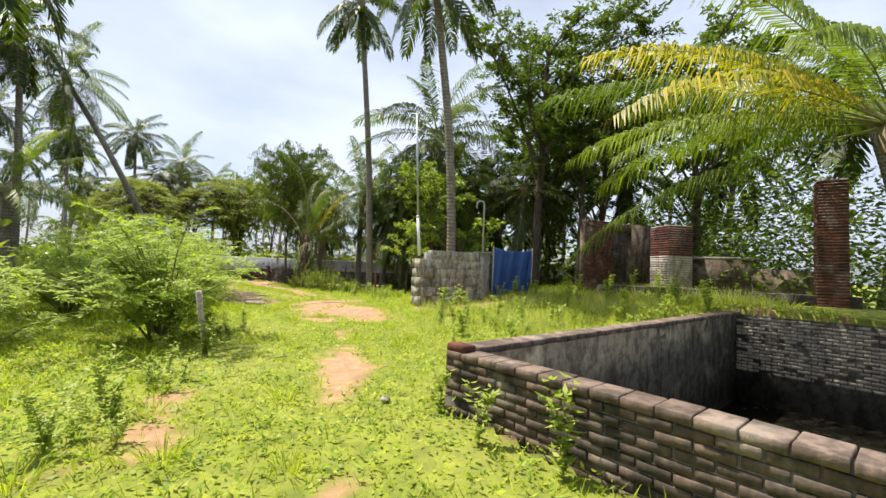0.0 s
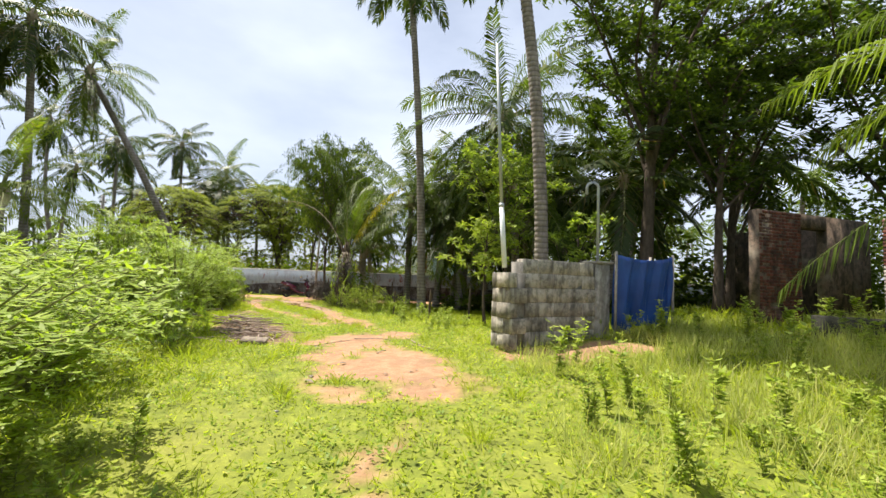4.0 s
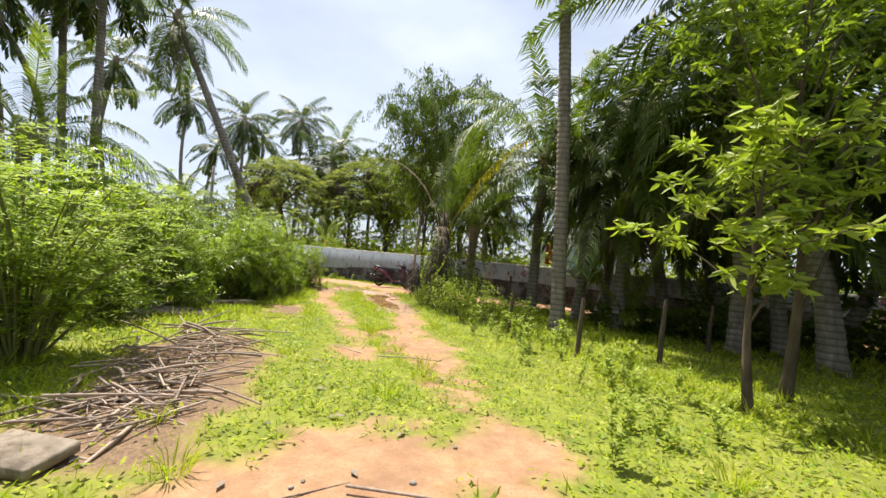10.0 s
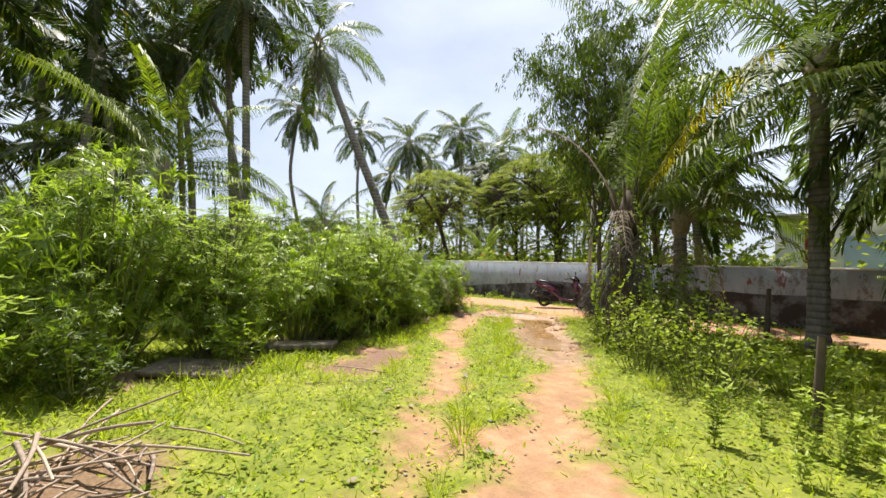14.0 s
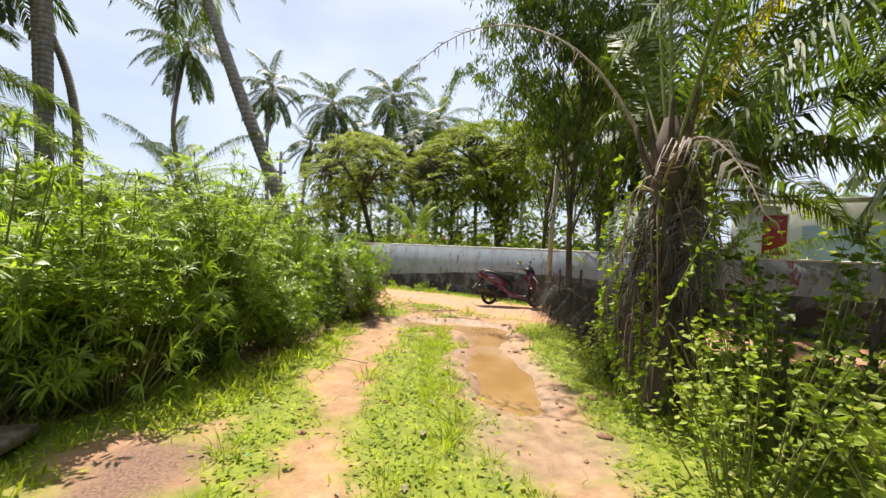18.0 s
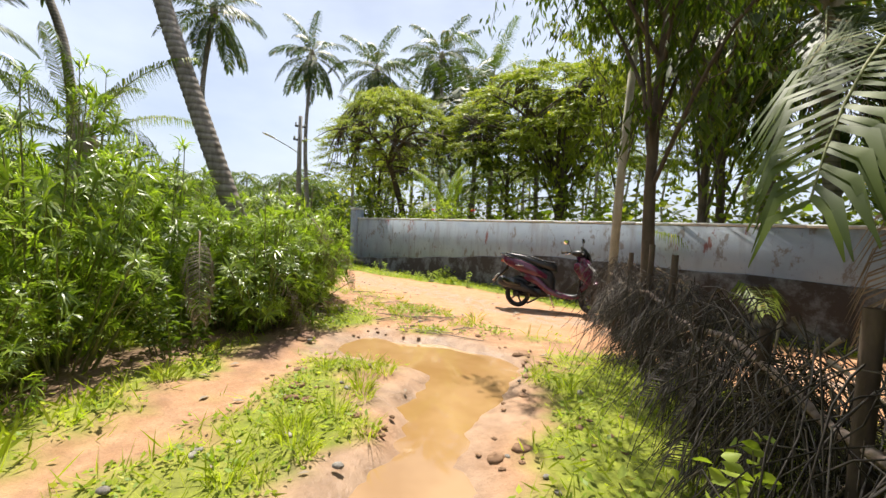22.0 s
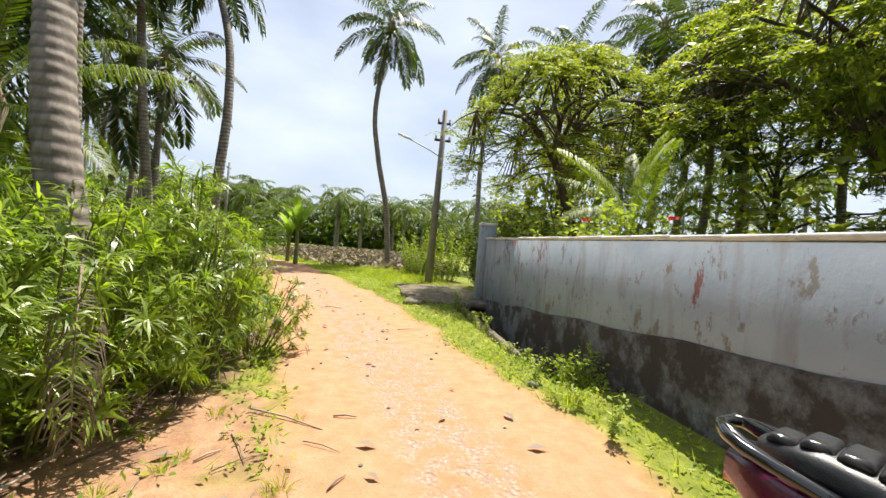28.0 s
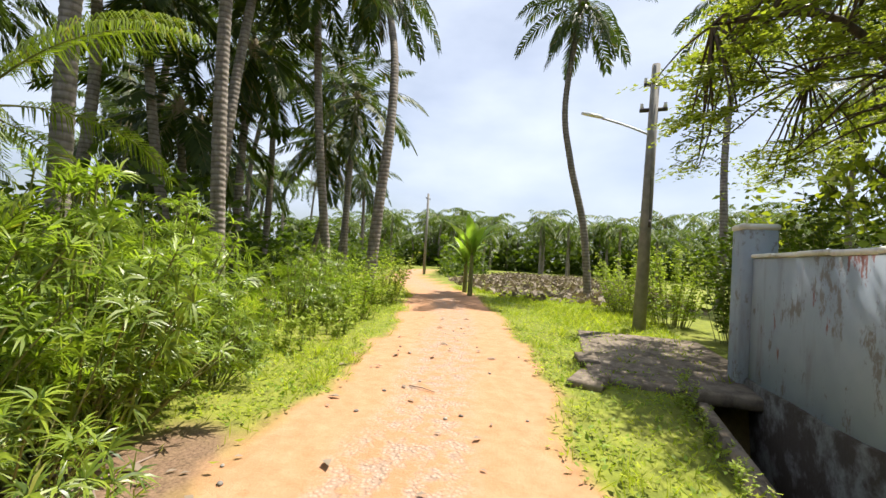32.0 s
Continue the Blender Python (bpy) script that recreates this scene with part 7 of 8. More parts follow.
    D = unit(np.stack([np.cos(a), np.sin(a), rng.uniform(-0.1, 0.9, k)], -1) + rng.normal(0, 0.35, (k, 3)))
    S = unit(np.cross(D, (0, 0, 1.0)) + 0.35 * rng.normal(0, 1, (k, 3)))
    g = Geo().add(*diamonds(np.stack([X, Y, ground_height(X, Y) + top * rng.random(k)], -1), D, S, rng.uniform(0.03, 0.08, k), rng.uniform(0.018, 0.038, k), 0.5))
    tagged(new("leafy_herbs", g.mesh("leafy_herbs", M_HERB)), "low cushions of broad-leaved green herbs", "herbs", "", "stuff")


build_grass()


def tuft_mesh(seed, n, h, w, mat, spread=0.12):
    rng = np.random.default_rng(seed)
    a, r = rng.uniform(0, 2 * np.pi, n), spread * np.sqrt(rng.random(n))
    B = np.stack([r * np.cos(a), r * np.sin(a), np.zeros(n)], -1)
    D = unit(np.stack([np.cos(a), np.sin(a), rng.uniform(1.2, 4.0, n)], -1) + rng.normal(0, 0.15, (n, 3)))
    D2 = unit(D + np.stack([np.cos(a), np.sin(a), -0.4 * np.ones(n)], -1) * 0.7)
    S = unit(np.cross(D, rand_dirs(rng, n)))
    return Geo().add(*strips(B, D, D2, S, h * rng.uniform(0.6, 1.15, n), w, 0.55)).mesh("tuft_blades", mat)


def build_tufts():
    rng = np.random.default_rng(29)
    kinds = [tuft_mesh(q, 46, 0.34, 0.011, M_GRASS) for q in range(3)]
    X, Y, Z = meadow_points(rng, 2600, 0.0, 4.5)
    pick = rng.permutation(len(X))[:215]
    extra = []
    for s in np.linspace(0, 1, 46):     # the grassy ridge between the ruts
        p = curve3([(-4.6, 16.2, 0), (-7.0, 18.6, 0), (-9.2, 21.8, 0), (-10.4, 23.0, 0), (-11.5, 24.5, 0), (-12.5, 25.5, 0)], 47)[int(s * 46)]
        extra.append((p[0] + rng.normal(0, 0.14), p[1] + rng.normal(0, 0.14)))
    for q in range(34):     # straggling grass between the shrubs and the lane
        extra.append((rng.uniform(-16.6, -13.2), rng.uniform(26.7, 28.0)))
    places = [(X[i], Y[i]) for i in pick] + extra
    for q, (x, y) in enumerate(places):
        ob = new("grass_tuft", kinds[q % 3])
        s = rng.uniform(0.38, 0.85) * (0.6 if q >= len(places) - 34 else 1.0)
        ob.matrix_basis = pose(x, y, gz(x, y) - 0.01, 0, 0, rng.uniform(0, 360)) @ Matrix.Diagonal((s, s, s, 1))
        tagged(ob, "tuft of longer green grass", "grass tuft", "grass tufts")


build_tufts()


def weed_mesh(seed, h, n, size):
    rng = np.random.default_rng(seed)
    g, st = Geo(), Geo()
    for q in range(4):
        a = rng.uniform(0, 6.28)
        C = curve3([(0, 0, 0), (0.05 * math.cos(a), 0.05 * math.sin(a), h * 0.5), (0.16 * math.cos(a), 0.16 * math.sin(a), h * rng.uniform(0.75, 1.05))], 8)
        st.add(*tube(C, np.linspace(0.004, 0.0015, 8), 3, cap=False))
        t = rng.uniform(1.0, 7, n)
        B = np.stack([np.interp(t, np.arange(8), C[:, c]) for c in range(3)], -1)
        D = unit(rand_dirs(rng, n, -0.15, 0.6))
        g.add(*diamonds(B, D, unit(np.cross(D, (0, 0, 1.0)) + 0.3 * rng.normal(0, 1, (n, 3))), size * rng.uniform(0.6, 1.3, n), size * 0.45, 0.5))
    return st.mesh("weed_stems", M_STEM), g.mesh("weed_leaves", M_WEED)


def build_weeds():
    rng = np.random.default_rng(37)
    kinds = [weed_mesh(q, 0.75, 28, 0.11) for q in range(3)] + [weed_mesh(9 + q, 0.45, 26, 0.085) for q in range(2)]
    spots = []
    for q in range(120):      # rank growth right of the footpath and round the ruin
        spots.append((rng.uniform(-0.2, 7.5), rng.uniform(7.0, 15.5), rng.uniform(0.5, 1.15)))
    spots += [(0.35, 3.4, 0.7), (0.9, 2.9, 0.9), (1.6, 2.6, 1.15), (-0.2, 3.9, 0.6), (2.3, 1.9, 0.9)]
    for q in range(26):
        spots.append((rng.uniform(-0.9, 0.1), rng.uniform(2.0, 5.0), rng.uniform(0.4, 0.8)))
    for q in range(40):
        t = rng.random()
        spots.append((-2.8 - 1.5 * t + rng.normal(0, 0.3), 3.0 + 5 * t + rng.normal(0, 0.5), rng.uniform(0.35, 0.7)))
    for q in range(60):
        t = rng.random()
        spots.append((-2.0 - 3.5 * t + rng.normal(0, 0.7) + 0.8, 15.5 + 6.5 * t + rng.normal(0, 0.5), rng.uniform(0.4, 0.85)))
    for q in range(45):
        t = rng.random()
        spots.append((-18.5 - 10 * t, 26.2 - 2.2 * t ** 2 - rng.uniform(0.3, 1.3), rng.uniform(0.45, 0.9)))
    for q in range(26):
        spots.append((-16 - 8 * rng.random(), 30.25 + rng.normal(0, 0.12), rng.uniform(0.3, 0.55)))
    for q in range(30):
        t = rng.random()
        spots.append((-12.6 - 3.2 * t + rng.normal(0, 0.2), 20 + 5 * t, rng.uniform(0.4, 0.7)))
    for q, (x, y, s) in enumerate(spots):
        if in_tank(np.array([x]), np.array([y]), 0.15)[0] or bare(np.array([x]), np.array([y]))[0] > 0.5 or near_line(np.array([x]), np.array([y]), WAY)[0] < 0.75:
            continue
        root = thing("weed", at(x, y, -0.02), "leafy upright weed in rough grass", "weed", "weeds", rz=rng.uniform(0, 360))
        k = kinds[q % 5]
        m = Matrix.Diagonal((s, s, s, 1))
        tagged(part("stem_tangle", k[0], root, m=m), kind="stuff")
        part("leaves", k[1], root, m=m)


build_weeds()

# ---- scooter ----
def build_scooter():
    rear, front = np.array([-13.78, 29.40]), np.array([-12.55, 30.02])
    mid = (rear + front) / 2
    rz = math.degrees(math.atan2(front[1] - rear[1], front[0] - rear[0]))
    sc = thing("scooter", (mid[0], mid[1], gz(*mid)), "parked maroon and black motor scooter with a ribbed seat", "scooter", rz=rz)
    sc.matrix_basis = sc.matrix_basis @ pose(0, 0, 0, -4, 0, 0) @ Matrix.Diagonal((1.05, 1.05, 1.12, 1))
    # local x forwards, y to the left; the steering is locked to the left
    turn = pose(0.40, 0, 0, 0, 0, 30) @ pose(-0.40, 0, 0)
    for x, name in ((-0.655, "rear_wheel"), (0.665, "front_wheel")):
        r = 0.232
        wh = thing_child(name, sc, (turn if x > 0 else Matrix.Identity(4)) @ pose(x, 0, r + 0.012))
        part("tyre", Geo().add(*lathe([(r - 0.062, -0.045), (r - 0.028, -0.056), (r - 0.006, -0.034), (r, 0.0), (r - 0.006, 0.034), (r - 0.028, 0.056), (r - 0.062, 0.045), (r - 0.062, -0.045)], 30)), wh, material=M_RUBBER, smooth=True)
        part("rim", Geo().add(*lathe([(r - 0.062, -0.042), (r - 0.08, -0.034), (r - 0.085, 0.0), (r - 0.08, 0.034), (r - 0.062, 0.042)], 30)), wh, material=M_ALLOY, smooth=True)
        g = Geo()
        for q in range(5):
            a = q * 2 * math.pi / 5
            g.add(*tube([(0.03 * math.cos(a), 0, 0.03 * math.sin(a)), (0.155 * math.cos(a + 0.1), 0, 0.155 * math.sin(a + 0.1))], [0.022, 0.014], 6))
        part("spokes", g, wh, material=M_ALLOY)
        part("hub", Geo().add(*lathe([(0.0, -0.06), (0.05, -0.06), (0.055, 0.0), (0.05, 0.06), (0.0, 0.06)], 16)), wh, material=M_ALLOY)
    part("brake_disc", Geo().add(*lathe([(0.05, 0.05), (0.095, 0.05), (0.095, 0.056), (0.05, 0.056)], 24)), sc, m=turn @ pose(0.665, 0, 0.244), material=M_STEEL)
    # tail and side panels
    for sy in (-1, 1):
        part("tail_panel", Geo().add(*loft([(-0.98, 0.845, 0.022, 0.03, sy * 0.075), (-0.86, 0.80, 0.036, 0.075, sy * 0.11), (-0.62, 0.735, 0.04, 0.10, sy * 0.135), (-0.36, 0.66, 0.036, 0.085, sy * 0.145), (-0.12, 0.575, 0.018, 0.035, sy * 0.14)], 14)), sc, "glossy maroon side panel", material=M_MAROON, smooth=True)
        part("lower_panel", Geo().add(*loft([(-0.52, 0.56, 0.025, 0.05, sy * 0.135), (-0.3, 0.50, 0.04, 0.075, sy * 0.15), (-0.1, 0.36, 0.03, 0.06, sy * 0.155), (0.1, 0.285, 0.02, 0.035, sy * 0.15), (0.32, 0.27, 0.018, 0.03, sy * 0.14), (0.44, 0.30, 0.014, 0.03, sy * 0.12)], 12)), sc, "maroon sill panel", material=M_MAROON, smooth=True)
        part("emblem", Geo().add(*box(-0.62, sy * 0.178, 0.735, 0.15, 0.006, 0.018)), sc, "silver badge strip", m=pose(0, 0, 0, 0, 0, 0), material=M_SILVER)
        part("tail_trim", Geo().add(*tube(curve3([(-1.02, sy * 0.05, 0.93), (-0.9, sy * 0.10, 0.885), (-0.6, sy * 0.135, 0.83), (-0.3, sy * 0.13, 0.74)], 9), [0.008, 0.016, 0.018, 0.018, 0.018, 0.017, 0.015, 0.012, 0.006], 8)), sc, "black trim line", material=M_GLOSSB, smooth=True)
    part("tail_body", Geo().add(*loft([(-0.95, 0.83, 0.05, 0.045), (-0.7, 0.74, 0.10, 0.10), (-0.35, 0.64, 0.12, 0.14), (-0.08, 0.50, 0.12, 0.20), (0.0, 0.42, 0.11, 0.16)], 16)), sc, "black underseat body", material=M_BLACKP, smooth=True)
    part("tail_lamp", Geo().add(*loft([(-1.0, 0.80, 0.03, 0.02), (-0.965, 0.81, 0.06, 0.035), (-0.92, 0.815, 0.055, 0.035)], 12)), sc, "red tail lamp lens", material=M_TAIL, smooth=True)
    part("grab_rail", Geo().add(*tube(curve3([(-0.72, 0.15, 0.86), (-0.95, 0.12, 0.905), (-1.02, 0.0, 0.92), (-0.95, -0.12, 0.905), (-0.72, -0.15, 0.86)], 14), 0.016, 8)), sc, "black grab rail", material=M_GLOSSB, smooth=True)
    seat = part("seat", Geo().add(*loft([(-0.93, 0.90, 0.05, 0.02), (-0.8, 0.90, 0.105, 0.045), (-0.55, 0.865, 0.125, 0.055), (-0.36, 0.815, 0.13, 0.06), (-0.2, 0.775, 0.125, 0.062), (-0.04, 0.745, 0.10, 0.075), (0.03, 0.71, 0.05, 0.06)], 18, 3.0)), sc, "long black vinyl seat", material=M_SEAT, smooth=True)
    for q in range(14):
        x = -0.88 + q * 0.066
        z = np.interp(x, [-0.93, -0.8, -0.55, -0.36, -0.2, -0.04], [0.92, 0.945, 0.92, 0.875, 0.837, 0.82])
        w = np.interp(x, [-0.93, -0.7, -0.3, 0.0], [0.05, 0.09, 0.115, 0.09])
        part("wrap_pad", Geo().add(*loft([(-0.030, -0.006, w * 0.95, 0.010), (-0.020, 0.000, w, 0.014), (0.020, 0.002, w, 0.015), (0.031, -0.005, w * 0.95, 0.010)], 14, 4.0)), seat, "glossy raised seat rib", m=pose(x, 0, z, 0, 8, 0), material=M_WRAP, smooth=True)
    part("rear_mudguard", Geo().add(*loft([(-0.86, 0.70, 0.05, 0.05), (-0.98, 0.58, 0.055, 0.035), (-1.09, 0.45, 0.055, 0.02), (-1.13, 0.40, 0.05, 0.012)], 10)), sc, "black plate holder", material=M_BLACKP, smooth=True)
    part("number_plate", Geo().add(*box(0, 0, 0, 0.012, 0.16, 0.16)), sc, "pale plate", m=pose(-1.09, 0, 0.50, 0, 38, 0), material=M_COPING)
    part("hugger", Geo().add(*tube([(-0.655 + 0.262 * math.cos(a), 0, 0.245 + 0.262 * math.sin(a)) for a in np.linspace(0.7, 2.9, 9)], 0.05, 8)), sc, "black wheel guard", material=M_BLACKP, smooth=True)
    # engine, exhaust on the right side
    part("engine_case", Geo().add(*loft([(-0.76, 0.26, 0.04, 0.07, 0.10), (-0.55, 0.29, 0.07, 0.10, 0.10), (-0.3, 0.30, 0.08, 0.10, 0.09), (-0.12, 0.30, 0.06, 0.07, 0.07)], 14)), sc, "dark engine case", material=M_ALLOY, smooth=True)
    part("exhaust", Geo().add(*loft([(-0.99, 0.46, 0.05, 0.055, -0.16), (-0.93, 0.455, 0.068, 0.085, -0.165), (-0.62, 0.395, 0.066, 0.085, -0.165), (-0.44, 0.34, 0.05, 0.06, -0.15), (-0.25, 0.26, 0.02, 0.022, -0.11)], 14)), sc, "matt black exhaust muffler", material=M_BLACKP, smooth=True)
    part("heat_shield", Geo().add(*loft([(-0.9, 0.48, 0.012, 0.045, -0.232), (-0.72, 0.445, 0.014, 0.06, -0.232), (-0.56, 0.41, 0.008, 0.035, -0.225)], 10)), sc, "black ribbed heat shield", material=M_GLOSSB, smooth=True)
    part("shock_absorber", Geo().add(*tube([(-0.6, 0.12, 0.3), (-0.48, 0.12, 0.62)], 0.024, 10)), sc, material=M_STEEL)
    part("footboard", Geo().add(*loft([(-0.06, 0.31, 0.14, 0.03), (0.12, 0.285, 0.16, 0.03), (0.36, 0.285, 0.155, 0.03), (0.46, 0.34, 0.14, 0.04)], 14, 4)), sc, "black footboard", material=M_BLACKP, smooth=True)
    part("inner_apron", Geo().add(*loft([(0.40, 0.30, 0.13, 0.05), (0.44, 0.5, 0.15, 0.10), (0.40, 0.72, 0.15, 0.12), (0.36, 0.88, 0.11, 0.07)], 14)), sc, "black leg shield", material=M_BLACKP, smooth=True)
    part("front_apron", Geo().add(*loft([(0.36, 0.93, 0.07, 0.02), (0.47, 0.86, 0.15, 0.10), (0.58, 0.74, 0.155, 0.14), (0.64, 0.60, 0.10, 0.14), (0.66, 0.5, 0.045, 0.06)], 16)), sc, "glossy maroon front apron", material=M_MAROON, smooth=True)
    for sy in (-1, 1):
        part("front_wing", Geo().add(*loft([(0.33, 0.78, 0.01, 0.05, sy * 0.155), (0.45, 0.72, 0.02, 0.15, sy * 0.17), (0.58, 0.62, 0.016, 0.13, sy * 0.15), (0.66, 0.52, 0.008, 0.04, sy * 0.11)], 12)), sc, "maroon leg shield wing", material=M_MAROON, smooth=True)
        part("indicator", Geo().add(*loft([(0.50, 0.86, 0.008, 0.012, sy * 0.13), (0.58, 0.80, 0.02, 0.025, sy * 0.13), (0.66, 0.73, 0.01, 0.012, sy * 0.10)], 10)), sc, "clear indicator lens", material=M_LAMP, smooth=True)
    part("headlamp", Geo().add(*loft([(0.60, 0.72, 0.05, 0.05), (0.66, 0.70, 0.075, 0.05), (0.69, 0.68, 0.04, 0.03)], 12)), sc, "headlamp glass", material=M_LAMP, smooth=True)
    part("front_fender", Geo().add(*tube([(0.665 + 0.262 * math.cos(a), 0, 0.245 + 0.262 * math.sin(a)) for a in np.linspace(0.35, 2.7, 10)], [0.03, 0.05, 0.062, 0.066, 0.066, 0.066, 0.066, 0.062, 0.055, 0.04], 10)), sc, "maroon front mudguard", m=turn, material=M_MAROON, smooth=True)
    for sy in (-1, 1):
        part("fork_leg", Geo().add(*tube([(0.66, sy * 0.085, 0.25), (0.52, sy * 0.07, 0.66)], 0.022, 10)), sc, m=turn, material=M_ALLOY)
    part("steering_cover", Geo().add(*loft([(0.26, 1.0, 0.05, 0.03), (0.34, 1.0, 0.13, 0.05), (0.42, 0.99, 0.14, 0.06), (0.50, 0.96, 0.06, 0.05)], 14)), sc, "black handlebar cowl", m=turn, material=M_BLACKP, smooth=True)
    part("windscreen", Geo().add(*loft([(0.42, 1.10, 0.03, 0.02), (0.48, 1.04, 0.06, 0.05), (0.56, 0.95, 0.075, 0.06), (0.61, 0.88, 0.05, 0.04)], 12)), sc, "smoked fly screen", m=turn, material=M_GLOSSB, smooth=True)
    part("steering_stem", Geo().add(*tube([(0.37, 0, 0.98), (0.50, 0, 0.68)], 0.045, 10)), sc, m=turn, material=M_BLACKP)
    for sy in (-1, 1):
        part("handlebar", Geo().add(*tube([(0.36, sy * 0.08, 1.0), (0.30, sy * 0.24, 1.015), (0.26, sy * 0.30, 1.01)], 0.013, 8)), sc, m=turn, material=M_IRON)
        part("grip", Geo().add(*tube([(0.285, sy * 0.255, 1.013), (0.225, sy * 0.365, 1.0)], [0.019, 0.019], 10)), sc, "black rubber grip", m=turn, material=M_RUBBER, smooth=True)
        part("brake_lever", Geo().add(*tube(curve3([(0.33, sy * 0.2, 1.005), (0.33, sy * 0.29, 0.99), (0.28, sy * 0.37, 0.98)], 6), 0.008, 6)), sc, m=turn, material=M_STEEL)
        mir = part("mirror", Geo().add(*loft([(-0.012, 0, 0.05, 0.03), (0.0, 0, 0.075, 0.045), (0.02, 0, 0.06, 0.035), (0.035, 0, 0.02, 0.012)], 14)), sc, "black oval mirror", m=turn @ pose(0.28, sy * 0.33, 1.19, 0, -8, sy * 18), material=M_GLOSSB, smooth=True)
        part("mirror_glass", Geo().add(*lathe([(0.0, 0.0), (0.03, 0.0), (0.04, 0.002)], 16, "x")), mir, m=pose(-0.016, 0, 0) @ Matrix.Diagonal((1, 1.6, 0.95, 1)), material=M_MIRROR)
        part("mirror_stem", Geo().add(*tube(curve3([(0.33, sy * 0.2, 1.02), (0.33, sy * 0.25, 1.1), (0.29, sy * 0.31, 1.18)], 6), 0.007, 6)), sc, m=turn, material=M_IRON)
    part("side_stand", Geo().add(*tube([(-0.1, 0.13, 0.26), (-0.02, 0.24, 0.04)], 0.014, 8)), sc, material=M_STEEL)
    part("centre_stand", Geo().add(*tube([(-0.25, -0.1, 0.22), (-0.45, -0.12, 0.1)], 0.016, 8)), sc, material=M_IRON)


build_scooter()


# ---- dry frond fence, posts ----


def build_fence():
    rng = np.random.default_rng(44)
    line = [(-12.15, 29.75), (-10.6, 27.75), (-9.55, 26.35), (-8.75, 25.15), (-8.35, 24.5)]
    fence = thing("frond_fence", at(-9.9, 26.9), "ragged fence of dry drooping palm fronds tied to stakes", "fence")
    ox, oy, oz = at(-9.9, 26.9)
    def along(s):
        L = [math.hypot(b[0] - a[0], b[1] - a[1]) for a, b in zip(line[:-1], line[1:])]
        d = s * sum(L)
        for (a, b), l in zip(zip(line[:-1], line[1:]), L):
            if d <= l:
                return a[0] + (b[0] - a[0]) * d / l, a[1] + (b[1] - a[1]) * d / l
            d -= l
        return line[-1]
    for q in range(9):
        x, y = along(q / 8)
        h = rng.uniform(0.95, 1.45)
        P = [(x - ox, y - oy, -0.15), (x - ox + rng.normal(0, 0.05), y - oy + rng.normal(0, 0.05), h)]
        part("stake", Geo().add(*tube(P, [rng.uniform(0.03, 0.055), 0.03], 7)), fence, material=M_BARK)
    part("rail", Geo().add(*tube([(along(s)[0] - ox, along(s)[1] - oy, 0.85 + 0.05 * math.sin(s * 20)) for s in np.linspace(0, 1, 14)], 0.022, 6)), fence, material=M_STICK)
    for q in range(120):
        s = rng.random()
        x, y = along(s)
        k = int(rng.integers(5, 8))
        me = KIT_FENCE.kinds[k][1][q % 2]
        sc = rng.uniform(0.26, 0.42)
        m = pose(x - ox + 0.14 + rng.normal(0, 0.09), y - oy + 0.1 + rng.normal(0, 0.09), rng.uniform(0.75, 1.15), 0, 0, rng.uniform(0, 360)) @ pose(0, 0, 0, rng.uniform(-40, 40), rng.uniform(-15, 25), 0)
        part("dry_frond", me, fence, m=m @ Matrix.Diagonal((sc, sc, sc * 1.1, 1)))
    g = Geo()
    for q in range(1300):
        s = rng.random()
        x, y = along(s)
        a = np.array([x - ox + rng.normal(0, 0.16), y - oy + rng.normal(0, 0.16), rng.uniform(0.5, 1.2)])
        e = a + np.array([rng.normal(0, 0.26), rng.normal(0, 0.26), -rng.uniform(0.3, 0.9)])
        e[2] = max(e[2], 0.02)
        g.add(*tube(curve3([a, (a + e) / 2 + rng.normal(0, 0.06, 3) + (0, 0, 0.08), e], 5), [0.003, 0.004, 0.0035, 0.003, 0.0015], 3, cap=False))
    tagged(part("dry_strand_mass", g, fence, "hanging dry leaf strands", material=M_FENCE_LEAF_SHADED), kind="stuff")
    pole = thing("pale_pole", at(-12.0, 29.55), "slender straight pale wooden pole beside the fence", "pole")
    part("shaft", Geo().add(*tube([(0, 0, -0.2), (0.05, 0.05, 2.5), (0.16, 0.12, 5.6)], [0.075, 0.065, 0.05], 10)), pole, material=M_BARK_PALE, smooth=True)
    for (x, y, h, r) in ((-7.0, 24.6, 1.3, 0.04), (-3.2, 19.6, 1.1, 0.05), (-1.8, 20.4, 1.2, 0.05), (0.4, 21.4, 1.1, 0.05), (2.8, 21.0, 1.2, 0.05), (-4.9, 21.2, 1.0, 0.045), (-6.2, 26, 1.3, 0.05), (5.2, 21.5, 1.2, 0.05), (-0.6, 23.0, 1.1, 0.05)):
        p = thing("fence_post", at(x, y), "rough dark wooden fence post in the grove", "post", "grove posts")
        part("shaft", Geo().add(*tube([(0, 0, -0.15), (0.02, 0.02, h * 0.5), (0.05, 0.0, h)], [r, r * 0.9, r * 0.8], 7)), p, material=M_BARK)


build_fence()


# ---- sticks, slabs, stones ----
def stick(x, y, z, L, r, az, tilt, label, group="", mat=M_STICK):
    g = Geo().add(*tube([(-L / 2, 0, 0), (0, 0.02 * L, 0.01), (L / 2, 0, 0)], [r, r * 0.9, r * 0.6], 6))
    ob = new("stick", g.mesh("stick", mat))
    ob.matrix_basis = pose(x, y, z, 0, tilt, az)
    tagged(ob, label, "stick", group)


